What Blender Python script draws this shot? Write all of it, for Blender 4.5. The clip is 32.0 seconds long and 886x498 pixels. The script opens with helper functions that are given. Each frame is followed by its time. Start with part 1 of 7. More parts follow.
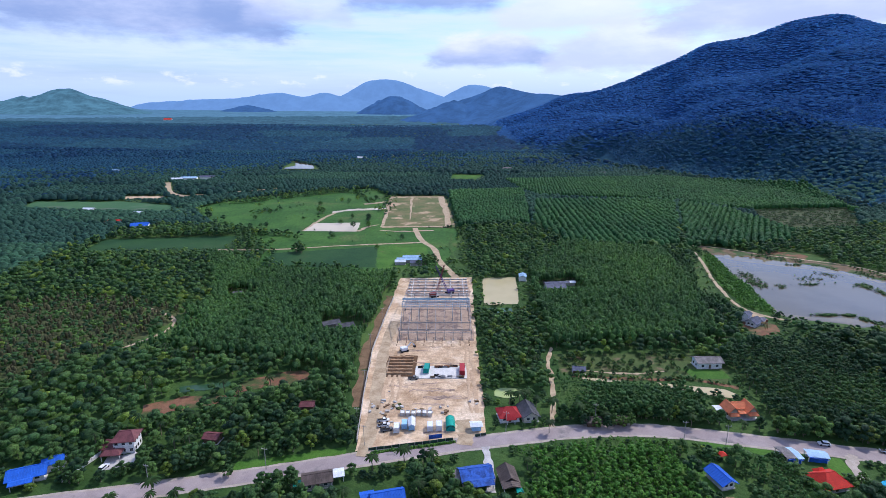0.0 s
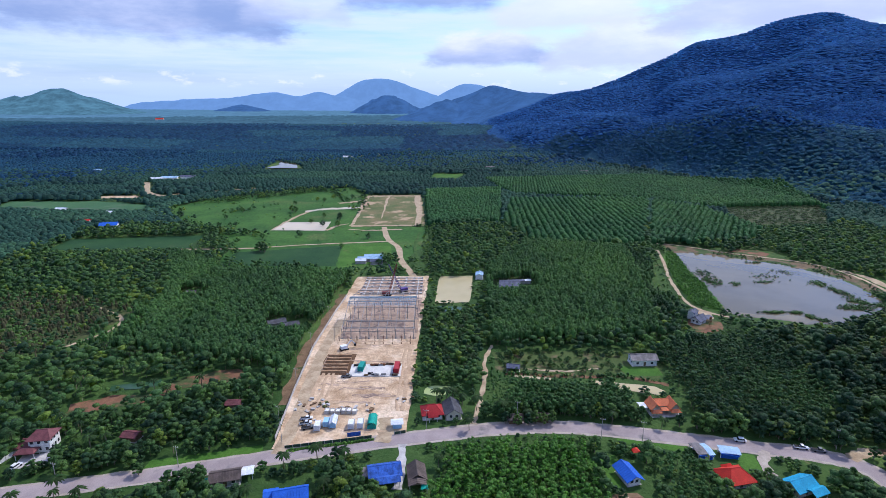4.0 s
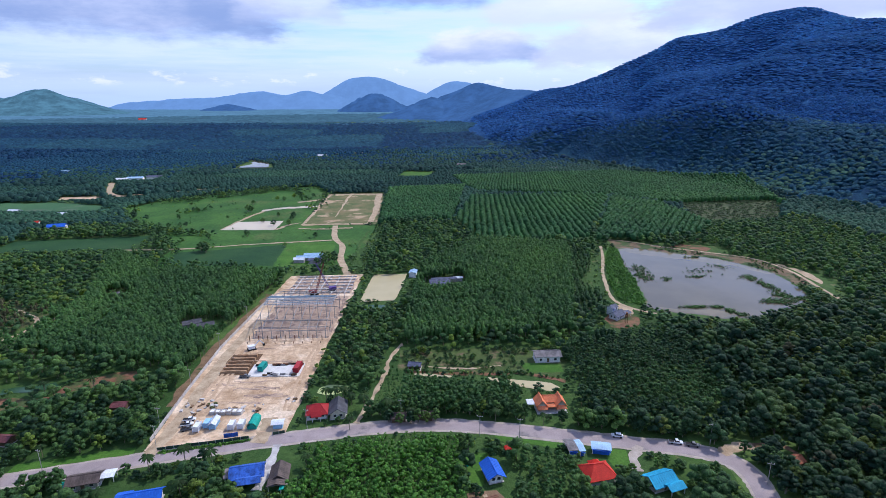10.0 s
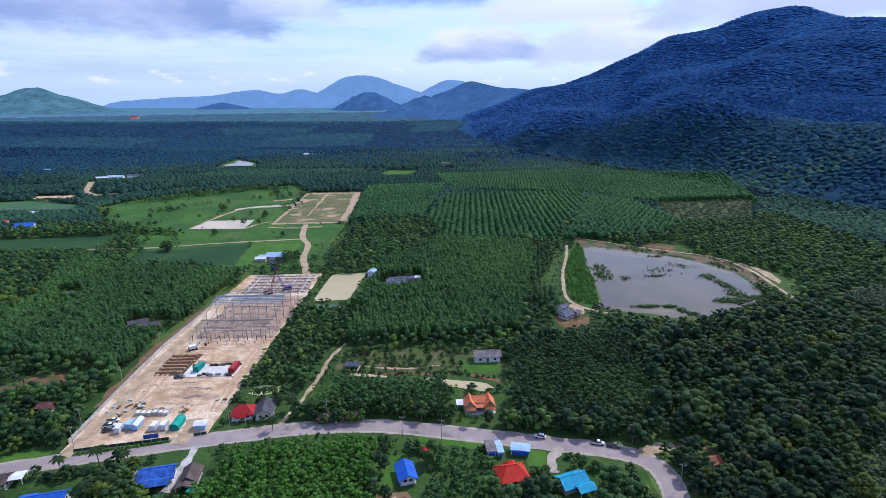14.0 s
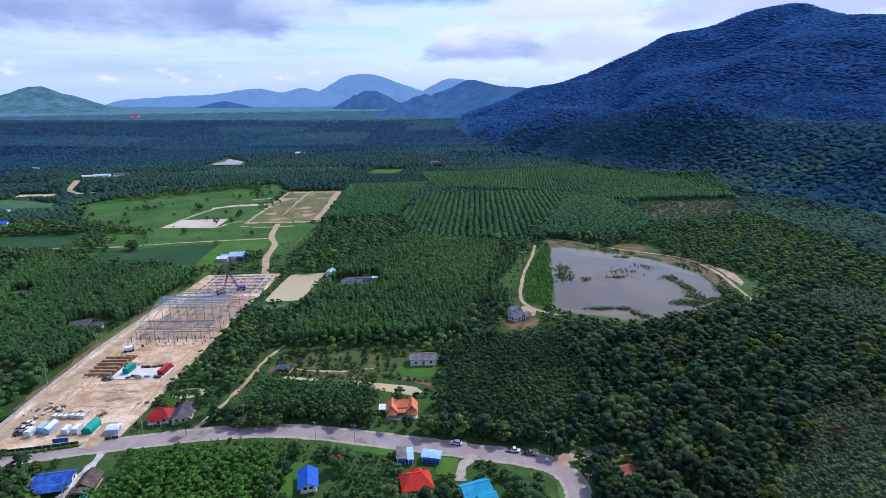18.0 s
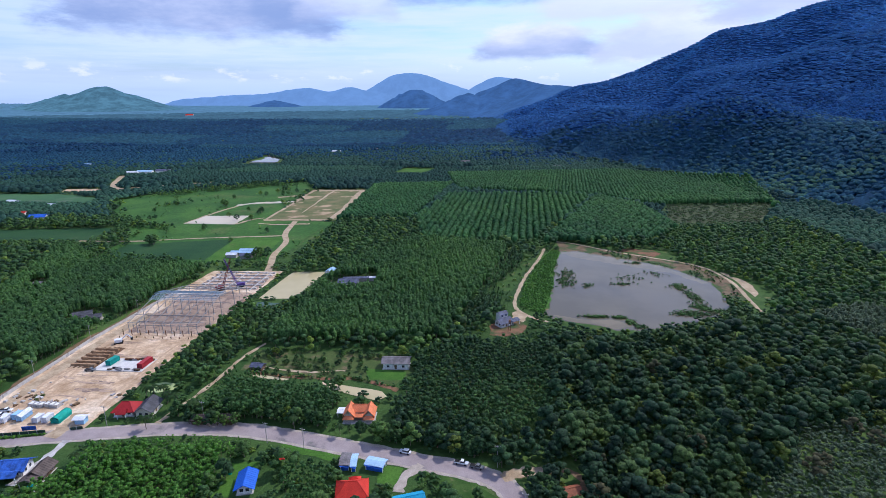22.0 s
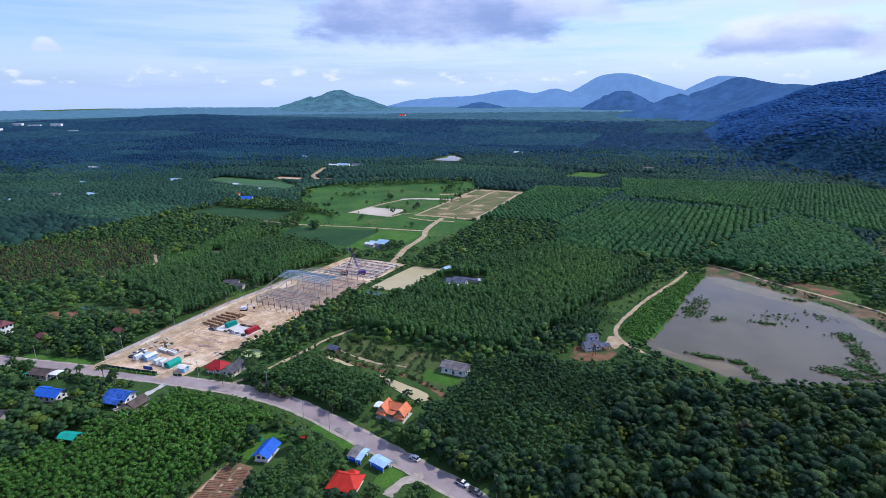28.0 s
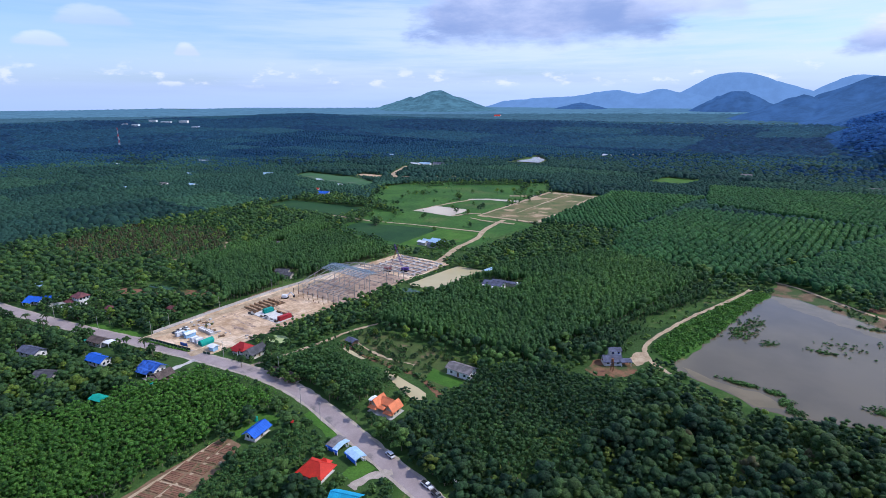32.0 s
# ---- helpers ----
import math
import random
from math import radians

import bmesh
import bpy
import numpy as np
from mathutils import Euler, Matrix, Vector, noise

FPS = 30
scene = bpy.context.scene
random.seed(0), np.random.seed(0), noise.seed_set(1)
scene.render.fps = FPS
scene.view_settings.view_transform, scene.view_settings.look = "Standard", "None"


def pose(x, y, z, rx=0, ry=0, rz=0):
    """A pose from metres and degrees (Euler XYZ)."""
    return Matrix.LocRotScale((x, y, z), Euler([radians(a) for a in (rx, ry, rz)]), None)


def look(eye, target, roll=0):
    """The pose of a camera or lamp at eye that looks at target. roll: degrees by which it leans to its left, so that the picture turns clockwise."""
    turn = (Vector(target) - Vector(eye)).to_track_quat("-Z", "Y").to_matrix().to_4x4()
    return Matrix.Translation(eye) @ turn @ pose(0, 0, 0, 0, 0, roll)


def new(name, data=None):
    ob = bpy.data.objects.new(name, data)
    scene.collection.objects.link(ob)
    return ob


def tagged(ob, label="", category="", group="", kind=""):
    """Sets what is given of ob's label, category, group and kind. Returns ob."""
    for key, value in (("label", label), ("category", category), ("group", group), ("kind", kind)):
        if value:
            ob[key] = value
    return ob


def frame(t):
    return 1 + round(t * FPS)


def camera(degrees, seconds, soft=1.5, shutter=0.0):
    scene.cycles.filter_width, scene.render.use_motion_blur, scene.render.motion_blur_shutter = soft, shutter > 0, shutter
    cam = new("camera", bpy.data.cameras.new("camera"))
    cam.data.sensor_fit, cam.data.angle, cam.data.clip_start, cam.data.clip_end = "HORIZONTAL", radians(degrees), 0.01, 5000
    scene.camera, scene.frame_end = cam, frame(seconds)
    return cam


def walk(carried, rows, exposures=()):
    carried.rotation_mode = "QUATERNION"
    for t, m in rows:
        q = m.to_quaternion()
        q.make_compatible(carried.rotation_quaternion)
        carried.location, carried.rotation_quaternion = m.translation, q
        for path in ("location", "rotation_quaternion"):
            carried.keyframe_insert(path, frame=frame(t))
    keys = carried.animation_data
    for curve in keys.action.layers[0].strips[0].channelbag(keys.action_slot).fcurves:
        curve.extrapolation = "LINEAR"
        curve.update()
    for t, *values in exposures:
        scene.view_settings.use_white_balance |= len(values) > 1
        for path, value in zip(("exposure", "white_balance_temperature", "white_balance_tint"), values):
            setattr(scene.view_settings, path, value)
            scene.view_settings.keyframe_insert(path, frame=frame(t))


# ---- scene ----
cam = camera(79.3, 32.0, soft=0.6)
METRES, EYE, TILT, LEAN, TURN = 278.0, 125.0, -14.9, 0.0, 0.0
ROWS = [
    (0.0, 0.0, 0.0, 0.0, 0.0, 0.0, -0.0), (0.5, 0.0147, -0.0006, -0.0002, -0.01, 0.01, 0.01), (1.0, 0.0286, -0.0011, -0.0004, -0.04, 0.01, 0.01), (1.5, 0.0432, -0.0016, -0.0004, -0.04, -0.01, 0.03),
    (2.0, 0.057, -0.0022, -0.0008, -0.08, -0.0, 0.02), (2.5, 0.0711, -0.0024, -0.0012, -0.08, -0.02, 0.07), (3.0, 0.0848, -0.0025, -0.0014, -0.11, -0.05, 0.08), (3.5, 0.0986, -0.0024, -0.0015, -0.12, -0.07, 0.12),
    (5.5, 0.1543, -0.0011, -0.0023, -0.27, -0.13, 0.32), (6.0, 0.1682, -0.0007, -0.0023, -0.31, -0.14, 0.39), (6.5, 0.1819, -0.0002, -0.0025, -0.35, -0.16, 0.43), (7.0, 0.1957, -0.0002, -0.0025, -0.44, -0.2, 0.53),
    (7.5, 0.2093, 0.0002, -0.0029, -0.53, -0.22, 0.63), (8.0, 0.2238, 0.0009, -0.003, -0.59, -0.26, 0.7), (8.5, 0.2371, 0.0009, -0.0032, -0.64, -0.29, 0.77), (9.0, 0.2506, 0.0011, -0.0032, -0.67, -0.32, 0.79),
    (9.5, 0.2644, 0.0014, -0.0031, -0.67, -0.31, 0.8), (10.0, 0.2782, 0.0018, -0.0032, -0.68, -0.32, 0.78), (10.5, 0.2911, 0.0022, -0.0032, -0.72, -0.34, 0.77), (11.0, 0.3043, 0.0028, -0.0033, -0.73, -0.36, 0.74),
    (11.5, 0.3177, 0.0034, -0.0035, -0.75, -0.37, 0.73), (12.0, 0.3309, 0.0039, -0.0034, -0.77, -0.4, 0.75), (12.5, 0.3438, 0.0048, -0.0035, -0.8, -0.42, 0.74), (13.0, 0.3567, 0.0055, -0.0036, -0.85, -0.43, 0.74),
    (13.5, 0.3698, 0.0062, -0.0036, -0.85, -0.44, 0.79), (14.0, 0.3832, 0.0071, -0.0039, -0.85, -0.45, 0.79), (14.5, 0.3968, 0.008, -0.0039, -0.84, -0.45, 0.81), (16.5, 0.4585, 0.015, -0.0035, -0.36, -0.55, 0.71),
    (17.0, 0.4747, 0.0182, -0.0029, -0.32, -0.56, 0.68), (17.5, 0.4909, 0.0213, -0.0024, -0.28, -0.56, 0.67), (18.0, 0.5054, 0.0242, -0.0018, -0.26, -0.58, 0.66), (18.5, 0.5211, 0.0273, -0.0012, -0.25, -0.58, 0.66),
    (19.0, 0.5365, 0.0302, -0.0005, -0.22, -0.58, 0.68), (19.5, 0.5521, 0.0332, 0.0002, -0.2, -0.6, 0.66), (20.0, 0.5676, 0.0363, 0.001, -0.16, -0.6, 0.66), (20.5, 0.5826, 0.0395, 0.0019, -0.16, -0.6, 0.64),
    (21.0, 0.5978, 0.0427, 0.0027, -0.13, -0.59, 0.62), (21.5, 0.6116, 0.0456, 0.0037, 1.41, -0.62, 0.23), (22.0, 0.6258, 0.0487, 0.0047, 4.68, -0.69, -0.59), (22.5, 0.6413, 0.0531, 0.006, 8.08, -0.83, -1.45),
    (23.0, 0.6576, 0.0588, 0.0074, 10.67, -0.93, -2.04), (23.5, 0.6738, 0.0653, 0.0088, 11.42, -0.92, -2.2), (24.0, 0.6902, 0.0718, 0.0102, 11.67, -0.89, -2.31), (24.5, 0.7058, 0.0777, 0.0116, 12.47, -0.89, -2.53),
    (25.0, 0.7224, 0.0835, 0.0129, 14.73, -0.99, -3.09), (25.5, 0.739, 0.0894, 0.0144, 17.38, -1.17, -3.76), (26.0, 0.7558, 0.0955, 0.0161, 20.19, -1.39, -4.49), (26.5, 0.7723, 0.1026, 0.0178, 22.32, -1.55, -5.0),
    (28.5, 0.8352, 0.1346, 0.0253, 26.03, -1.75, -6.1), (29.0, 0.85, 0.1428, 0.0273, 26.61, -1.77, -6.29), (29.5, 0.865, 0.1513, 0.0292, 27.96, -1.92, -6.66), (30.0, 0.8801, 0.1602, 0.0312, 29.92, -2.18, -7.13),
    (30.5, 0.8948, 0.1694, 0.0332, 31.75, -2.44, -7.57), (31.0, 0.9092, 0.1791, 0.0355, 33.34, -2.65, -7.94), (31.5, 0.9235, 0.1894, 0.038, 34.66, -2.84, -8.24), (32.0, 0.9374, 0.1998, 0.0407, 35.86, -3.0, -8.52),
]
walk(cam, [(t, pose(0, 0, EYE, TILT, LEAN, TURN) @ pose(METRES * x, METRES * y, METRES * z, 90 + pitch, roll, yaw)) for t, x, y, z, yaw, pitch, roll in ROWS],
     exposures=[(0.0, 0.2, 6080, 15), (32.0, 0.15, 6050, 15)])

# ---- light and sky ----
SUN_AZ, SUN_EL = 48.0, 48.0          # degrees from north (y) towards east (x), and above the ground
SKY, SUN_POWER = 0.125, 3.3
world = bpy.data.worlds.new("world")
scene.world = world
world.use_nodes = True


class Net:
    """Short writing for node trees."""

    def __init__(self, tree):
        self.t = tree
        tree.nodes.clear()

    def n(self, kind, **inputs):
        node = self.t.nodes.new(kind)
        for k, v in inputs.items():
            key = int(k[1:]) if k[0] == "i" and k[1:].isdigit() else k.replace("_", " ")
            if isinstance(v, bpy.types.NodeSocket):
                self.t.links.new(v, node.inputs[key])
            else:
                node.inputs[key].default_value = v
        return node

    def m(self, op, a, b=0.0, c=0.0):
        node = self.n("ShaderNodeMath", i0=a, i1=b, i2=c)
        node.operation = op
        return node.outputs[0]

    def mix(self, fac, a, b, blend="MIX"):
        node = self.t.nodes.new("ShaderNodeMix")
        node.data_type, node.blend_type = "RGBA", blend
        for i, v in ((0, fac), (6, a), (7, b)):
            if isinstance(v, bpy.types.NodeSocket):
                self.t.links.new(v, node.inputs[i])
            else:
                node.inputs[i].default_value = v if i == 0 else (*v, 1)
        return node.outputs[2]

    def ramp(self, fac, lo, hi):
        node = self.n("ShaderNodeMapRange", Value=fac, i1=lo, i2=hi)
        node.interpolation_type = "SMOOTHSTEP"
        return node.outputs[0]

    def noise(self, vec, scale, detail=4.0, rough=0.55, off=0.0):
        return self.n("ShaderNodeTexNoise", Vector=vec, Scale=scale, Detail=detail, Roughness=rough).outputs[0]


def build_sky():
    w = Net(world.node_tree)
    sky = w.n("ShaderNodeTexSky")
    sky.sky_type, sky.sun_disc, sky.sun_elevation, sky.sun_rotation = "NISHITA", False, radians(SUN_EL), radians(SUN_AZ)
    sky.altitude, sky.air_density, sky.dust_density, sky.ozone_density = 150.0, 1.3, 1.2, 1.6
    d = w.n("ShaderNodeTexCoord").outputs["Generated"]
    xyz = w.n("ShaderNodeSeparateXYZ", Vector=d).outputs
    el = w.m("MULTIPLY", w.m("ARCSINE", xyz[2]), 57.2958)
    az = w.m("MULTIPLY", w.m("ARCTAN2", xyz[0], xyz[1]), 57.2958)
    flat = w.n("ShaderNodeCombineXYZ", X=w.m("MULTIPLY", az, 0.055), Y=w.m("MULTIPLY", el, 0.16)).outputs[0]
    n1 = w.noise(flat, 1.6, 7.0, 0.58)
    n2 = w.noise(flat, 6.0, 6.0, 0.6)
    thin = w.noise(w.n("ShaderNodeCombineXYZ", X=w.m("MULTIPLY", az, 0.03), Y=w.m("MULTIPLY", el, 0.35)).outputs[0], 1.3, 5.0, 0.6)
    blue = w.n("ShaderNodeMix")
    blue.data_type, blue.blend_type = "RGBA", "MULTIPLY"
    blue.inputs[0].default_value = 1.0
    w.t.links.new(sky.outputs[0], blue.inputs[6])
    blue.inputs[7].default_value = (SKY * 0.76, SKY * 0.95, SKY * 1.40, 1)
    col = blue.outputs[2]
    # a pale milky veil low down, thicker in the north and east than in the west
    veil = w.m("MULTIPLY", w.ramp(thin, 0.3, 0.62), w.ramp(az, -95.0, -20.0))
    veil = w.m("MULTIPLY", veil, w.ramp(el, 60.0, 4.0))
    col = w.mix(w.m("MULTIPLY", veil, 0.8), col, (0.68, 0.79, 1.05))
    low = w.ramp(el, 4.5, 0.0)
    col = w.mix(w.m("MULTIPLY", low, 0.8), col, (0.44, 0.61, 1.02))
    # heaped clouds: middle azimuth, elevation of the flat base, half width, height, greyness
    for a, base, half, tall, grey, amount in CLOUDS:
        u = w.m("DIVIDE", w.m("SUBTRACT", az, a), half)
        v = w.m("DIVIDE", w.m("SUBTRACT", el, base), tall)
        wob = w.m("ADD", w.m("MULTIPLY", w.m("SUBTRACT", n2, 0.5), 0.9), w.m("MULTIPLY", w.m("SUBTRACT", n1, 0.5), 0.9))
        body = w.m("SUBTRACT", 1.0, w.m("ADD", w.m("MULTIPLY", u, u), w.m("MULTIPLY", w.m("MAXIMUM", v, 0.0), w.m("MAXIMUM", v, 0.0))))
        mask = w.ramp(w.m("ADD", body, wob), 0.0, 0.5)
        foot = w.ramp(w.m("ADD", v, w.m("MULTIPLY", w.m("SUBTRACT", n2, 0.5), 0.3)), -0.12, 0.12)
        mask = w.m("MULTIPLY", w.m("MULTIPLY", mask, foot), amount)
        shade = w.ramp(w.m("ADD", v, w.m("MULTIPLY", w.m("SUBTRACT", n1, 0.5), 1.6)), 0.95, 0.0)
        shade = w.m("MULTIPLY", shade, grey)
        tone = w.mix(shade, (0.82, 0.87, 1.06), (0.26, 0.37, 0.66))
        col = w.mix(mask, col, tone)
    # small puffs along the horizon
    puffs = w.noise(w.n("ShaderNodeCombineXYZ", X=w.m("MULTIPLY", az, 0.20), Y=w.m("MULTIPLY", el, 0.45)).outputs[0], 1.7, 6.0, 0.6)
    band = w.m("MULTIPLY", w.ramp(el, 1.6, 2.3), w.ramp(el, 4.6, 2.6))
    col = w.mix(w.m("MULTIPLY", w.m("MULTIPLY", w.ramp(puffs, 0.54, 0.68), band), 0.5), col, (0.93, 0.95, 1.0))
    # broken cloud overhead and behind, unseen from the north view; brightened for fill light
    high = w.noise(d, 2.2, 6.0, 0.6)
    col = w.mix(w.m("MULTIPLY", w.ramp(high, 0.48, 0.62), w.m("MULTIPLY", w.ramp(el, 13.0, 26.0), 0.75)), col, (1.15, 1.22, 1.42))
    bg = w.n("ShaderNodeBackground", Color=col, Strength=1.0)
    w.n("ShaderNodeOutputWorld", Surface=bg.outputs[0])


CLOUDS = (
    (-27.0, 6.2, 14.5, 10.0, 1.0, 0.97),
    (-14.0, 7.8, 6.0, 5.0, 0.6, 0.6),
    (-2.0, 9.3, 9.0, 6.0, 1.0, 0.85),
    (5.0, 4.0, 7.5, 3.8, 0.85, 0.95),
    (17.0, 3.4, 8.0, 5.5, 0.5, 0.9),
    (12.0, 7.4, 9.0, 4.0, 0.3, 0.85),
    (33.0, 6.2, 15.0, 8.0, 0.6, 0.95),
    (-61.0, 4.6, 1.2, 1.2, 0.35, 0.6),
    (-72.0, 5.0, 2.2, 1.2, 0.35, 0.5),
    (-68.0, 6.8, 3.2, 1.8, 0.5, 0.4),
)
build_sky()
sun = new("sun", bpy.data.lights.new("sun", "SUN"))
sun.data.energy, sun.data.angle, sun.data.color = SUN_POWER, radians(0.6), (1.0, 0.95, 0.86)
sun.matrix_world = look((0, 0, 400), Vector((0, 0, 400)) - Vector((math.sin(radians(SUN_AZ)) * math.cos(radians(SUN_EL)),
                        math.cos(radians(SUN_AZ)) * math.cos(radians(SUN_EL)), math.sin(radians(SUN_EL)))))


# ---- materials ----
def mat(name, a, b, scale, rough=0.85, bump=0.0, bscale=4.0, rand=0.0, metal=0.0, third=None, tscale=None, tlo=0.52, thi=0.62,
        local=False, island=False, patch=0.0, spec=0.1, bdist=0.1, thin=0.0, fleck=0.35):
    """Two colours mixed by a noise, a third in blotches, fine relief, and variation from piece to piece. scale: per metre."""
    m = bpy.data.materials.new(name)
    m.use_nodes = True
    w = Net(m.node_tree)
    vec = w.n("ShaderNodeTexCoord").outputs["Object"] if local else w.n("ShaderNodeNewGeometry").outputs["Position"]
    col = w.mix(w.ramp(w.noise(vec, scale, 6.0, 0.62), 0.33, 0.67), a, b)
    if third:
        col = w.mix(w.ramp(w.noise(vec, tscale or scale * 0.3, 5.0, 0.6), tlo, thi), col, third)
    if patch:
        cell = w.n("ShaderNodeTexVoronoi", Vector=vec, Scale=patch).outputs["Color"]
        val = w.n("ShaderNodeSeparateColor", Color=cell).outputs[0]
        hs = w.n("ShaderNodeHueSaturation", Color=col, Value=w.m("MULTIPLY_ADD", val, 0.8, 0.6), Hue=w.m("MULTIPLY_ADD", val, -0.03, 0.515))
        col = hs.outputs[0]
    if rand:
        r = (w.n("ShaderNodeNewGeometry").outputs["Random Per Island"] if island else w.n("ShaderNodeObjectInfo").outputs["Random"])
        hs = w.n("ShaderNodeHueSaturation", Color=col, Hue=w.m("MULTIPLY_ADD", r, 0.06 * rand, 0.5 - 0.03 * rand), Value=w.m("MULTIPLY_ADD", r, 1.6 * rand, 1 - 0.8 * rand))
        col = hs.outputs[0]
    fine = w.noise(vec, bscale, 5.0, 0.65)
    col = w.mix(fleck, col, w.mix(w.ramp(fine, 0.3, 0.7), (0.3, 0.3, 0.3), (1.0, 1.0, 1.0)), "MULTIPLY")
    sh = w.n("ShaderNodeBsdfPrincipled", Base_Color=col, Roughness=rough, Metallic=metal)
    sh.inputs["Specular IOR Level"].default_value = spec
    if bump:
        bp = w.n("ShaderNodeBump", Strength=bump, Distance=bdist, Height=fine)
        w.t.links.new(bp.outputs[0], sh.inputs["Normal"])
    out = sh.outputs[0]
    if thin:  # leaves let light through
        lit = w.n("ShaderNodeHueSaturation", Color=col, Hue=0.485, Saturation=1.1, Value=1.7).outputs[0]
        out = w.n("ShaderNodeMixShader", Fac=thin, i1=out, i2=w.n("ShaderNodeBsdfTranslucent", Color=lit).outputs[0]).outputs[0]
    w.n("ShaderNodeOutputMaterial", Surface=out)
    return m


def leaf_mat(name, dark, mid, light, thin=0.45, fine=1.6, bump=0.7, bdist=0.4, spec=0.2, rough=0.65, mottle=0.35, fresh=None):
    """Foliage: each tree has a tone of its own between dark and light; finer mottling and relief of leaf clumps on top. fresh: the colour of a few trees."""
    m = bpy.data.materials.new(name)
    m.use_nodes = True
    w = Net(m.node_tree)
    vec = w.n("ShaderNodeNewGeometry").outputs["Position"]
    at_ = w.n("ShaderNodeAttribute")
    at_.attribute_name = "tone"
    own = at_.outputs["Fac"]
    single = w.m("MULTIPLY", w.m("LESS_THAN", own, 0.001), w.n("ShaderNodeObjectInfo").outputs["Random"])
    tone = w.m("ADD", own, single)
    col = w.mix(w.ramp(tone, 0.0, 0.5), dark, mid)
    col = w.mix(w.ramp(tone, 0.5, 0.92), col, light)
    if fresh:
        col = w.mix(w.ramp(tone, 0.93, 0.96), col, fresh)
    clump = w.noise(vec, fine, 4.0, 0.65)
    broad = w.noise(vec, fine * 0.22, 3.0, 0.6)
    isl = w.n("ShaderNodeNewGeometry").outputs["Random Per Island"]
    val = w.m("MULTIPLY", w.m("MULTIPLY_ADD", w.ramp(clump, 0.3, 0.7), 2 * mottle, 1 - mottle), w.m("MULTIPLY_ADD", isl, 0.5, 0.75))
    val = w.m("MULTIPLY", val, w.m("MULTIPLY_ADD", broad, 0.7, 0.65))
    col = w.n("ShaderNodeHueSaturation", Color=col, Value=val, Hue=w.m("MULTIPLY_ADD", broad, -0.04, 0.52)).outputs[0]
    sh = w.n("ShaderNodeBsdfPrincipled", Base_Color=col, Roughness=rough)
    sh.inputs["Specular IOR Level"].default_value = spec
    bp = w.n("ShaderNodeBump", Strength=bump, Distance=bdist, Height=clump)
    w.t.links.new(bp.outputs[0], sh.inputs["Normal"])
    out = sh.outputs[0]
    if thin:
        lit = w.n("ShaderNodeHueSaturation", Color=col, Hue=0.485, Saturation=1.1, Value=1.7).outputs[0]
        out = w.n("ShaderNodeMixShader", Fac=thin, i1=out, i2=w.n("ShaderNodeBsdfTranslucent", Color=lit).outputs[0]).outputs[0]
    w.n("ShaderNodeOutputMaterial", Surface=out)
    return m


def glass_mat():
    return mat("window_glass", (0.02, 0.025, 0.03), (0.05, 0.06, 0.07), 0.6, rough=0.08, spec=0.6, local=True)


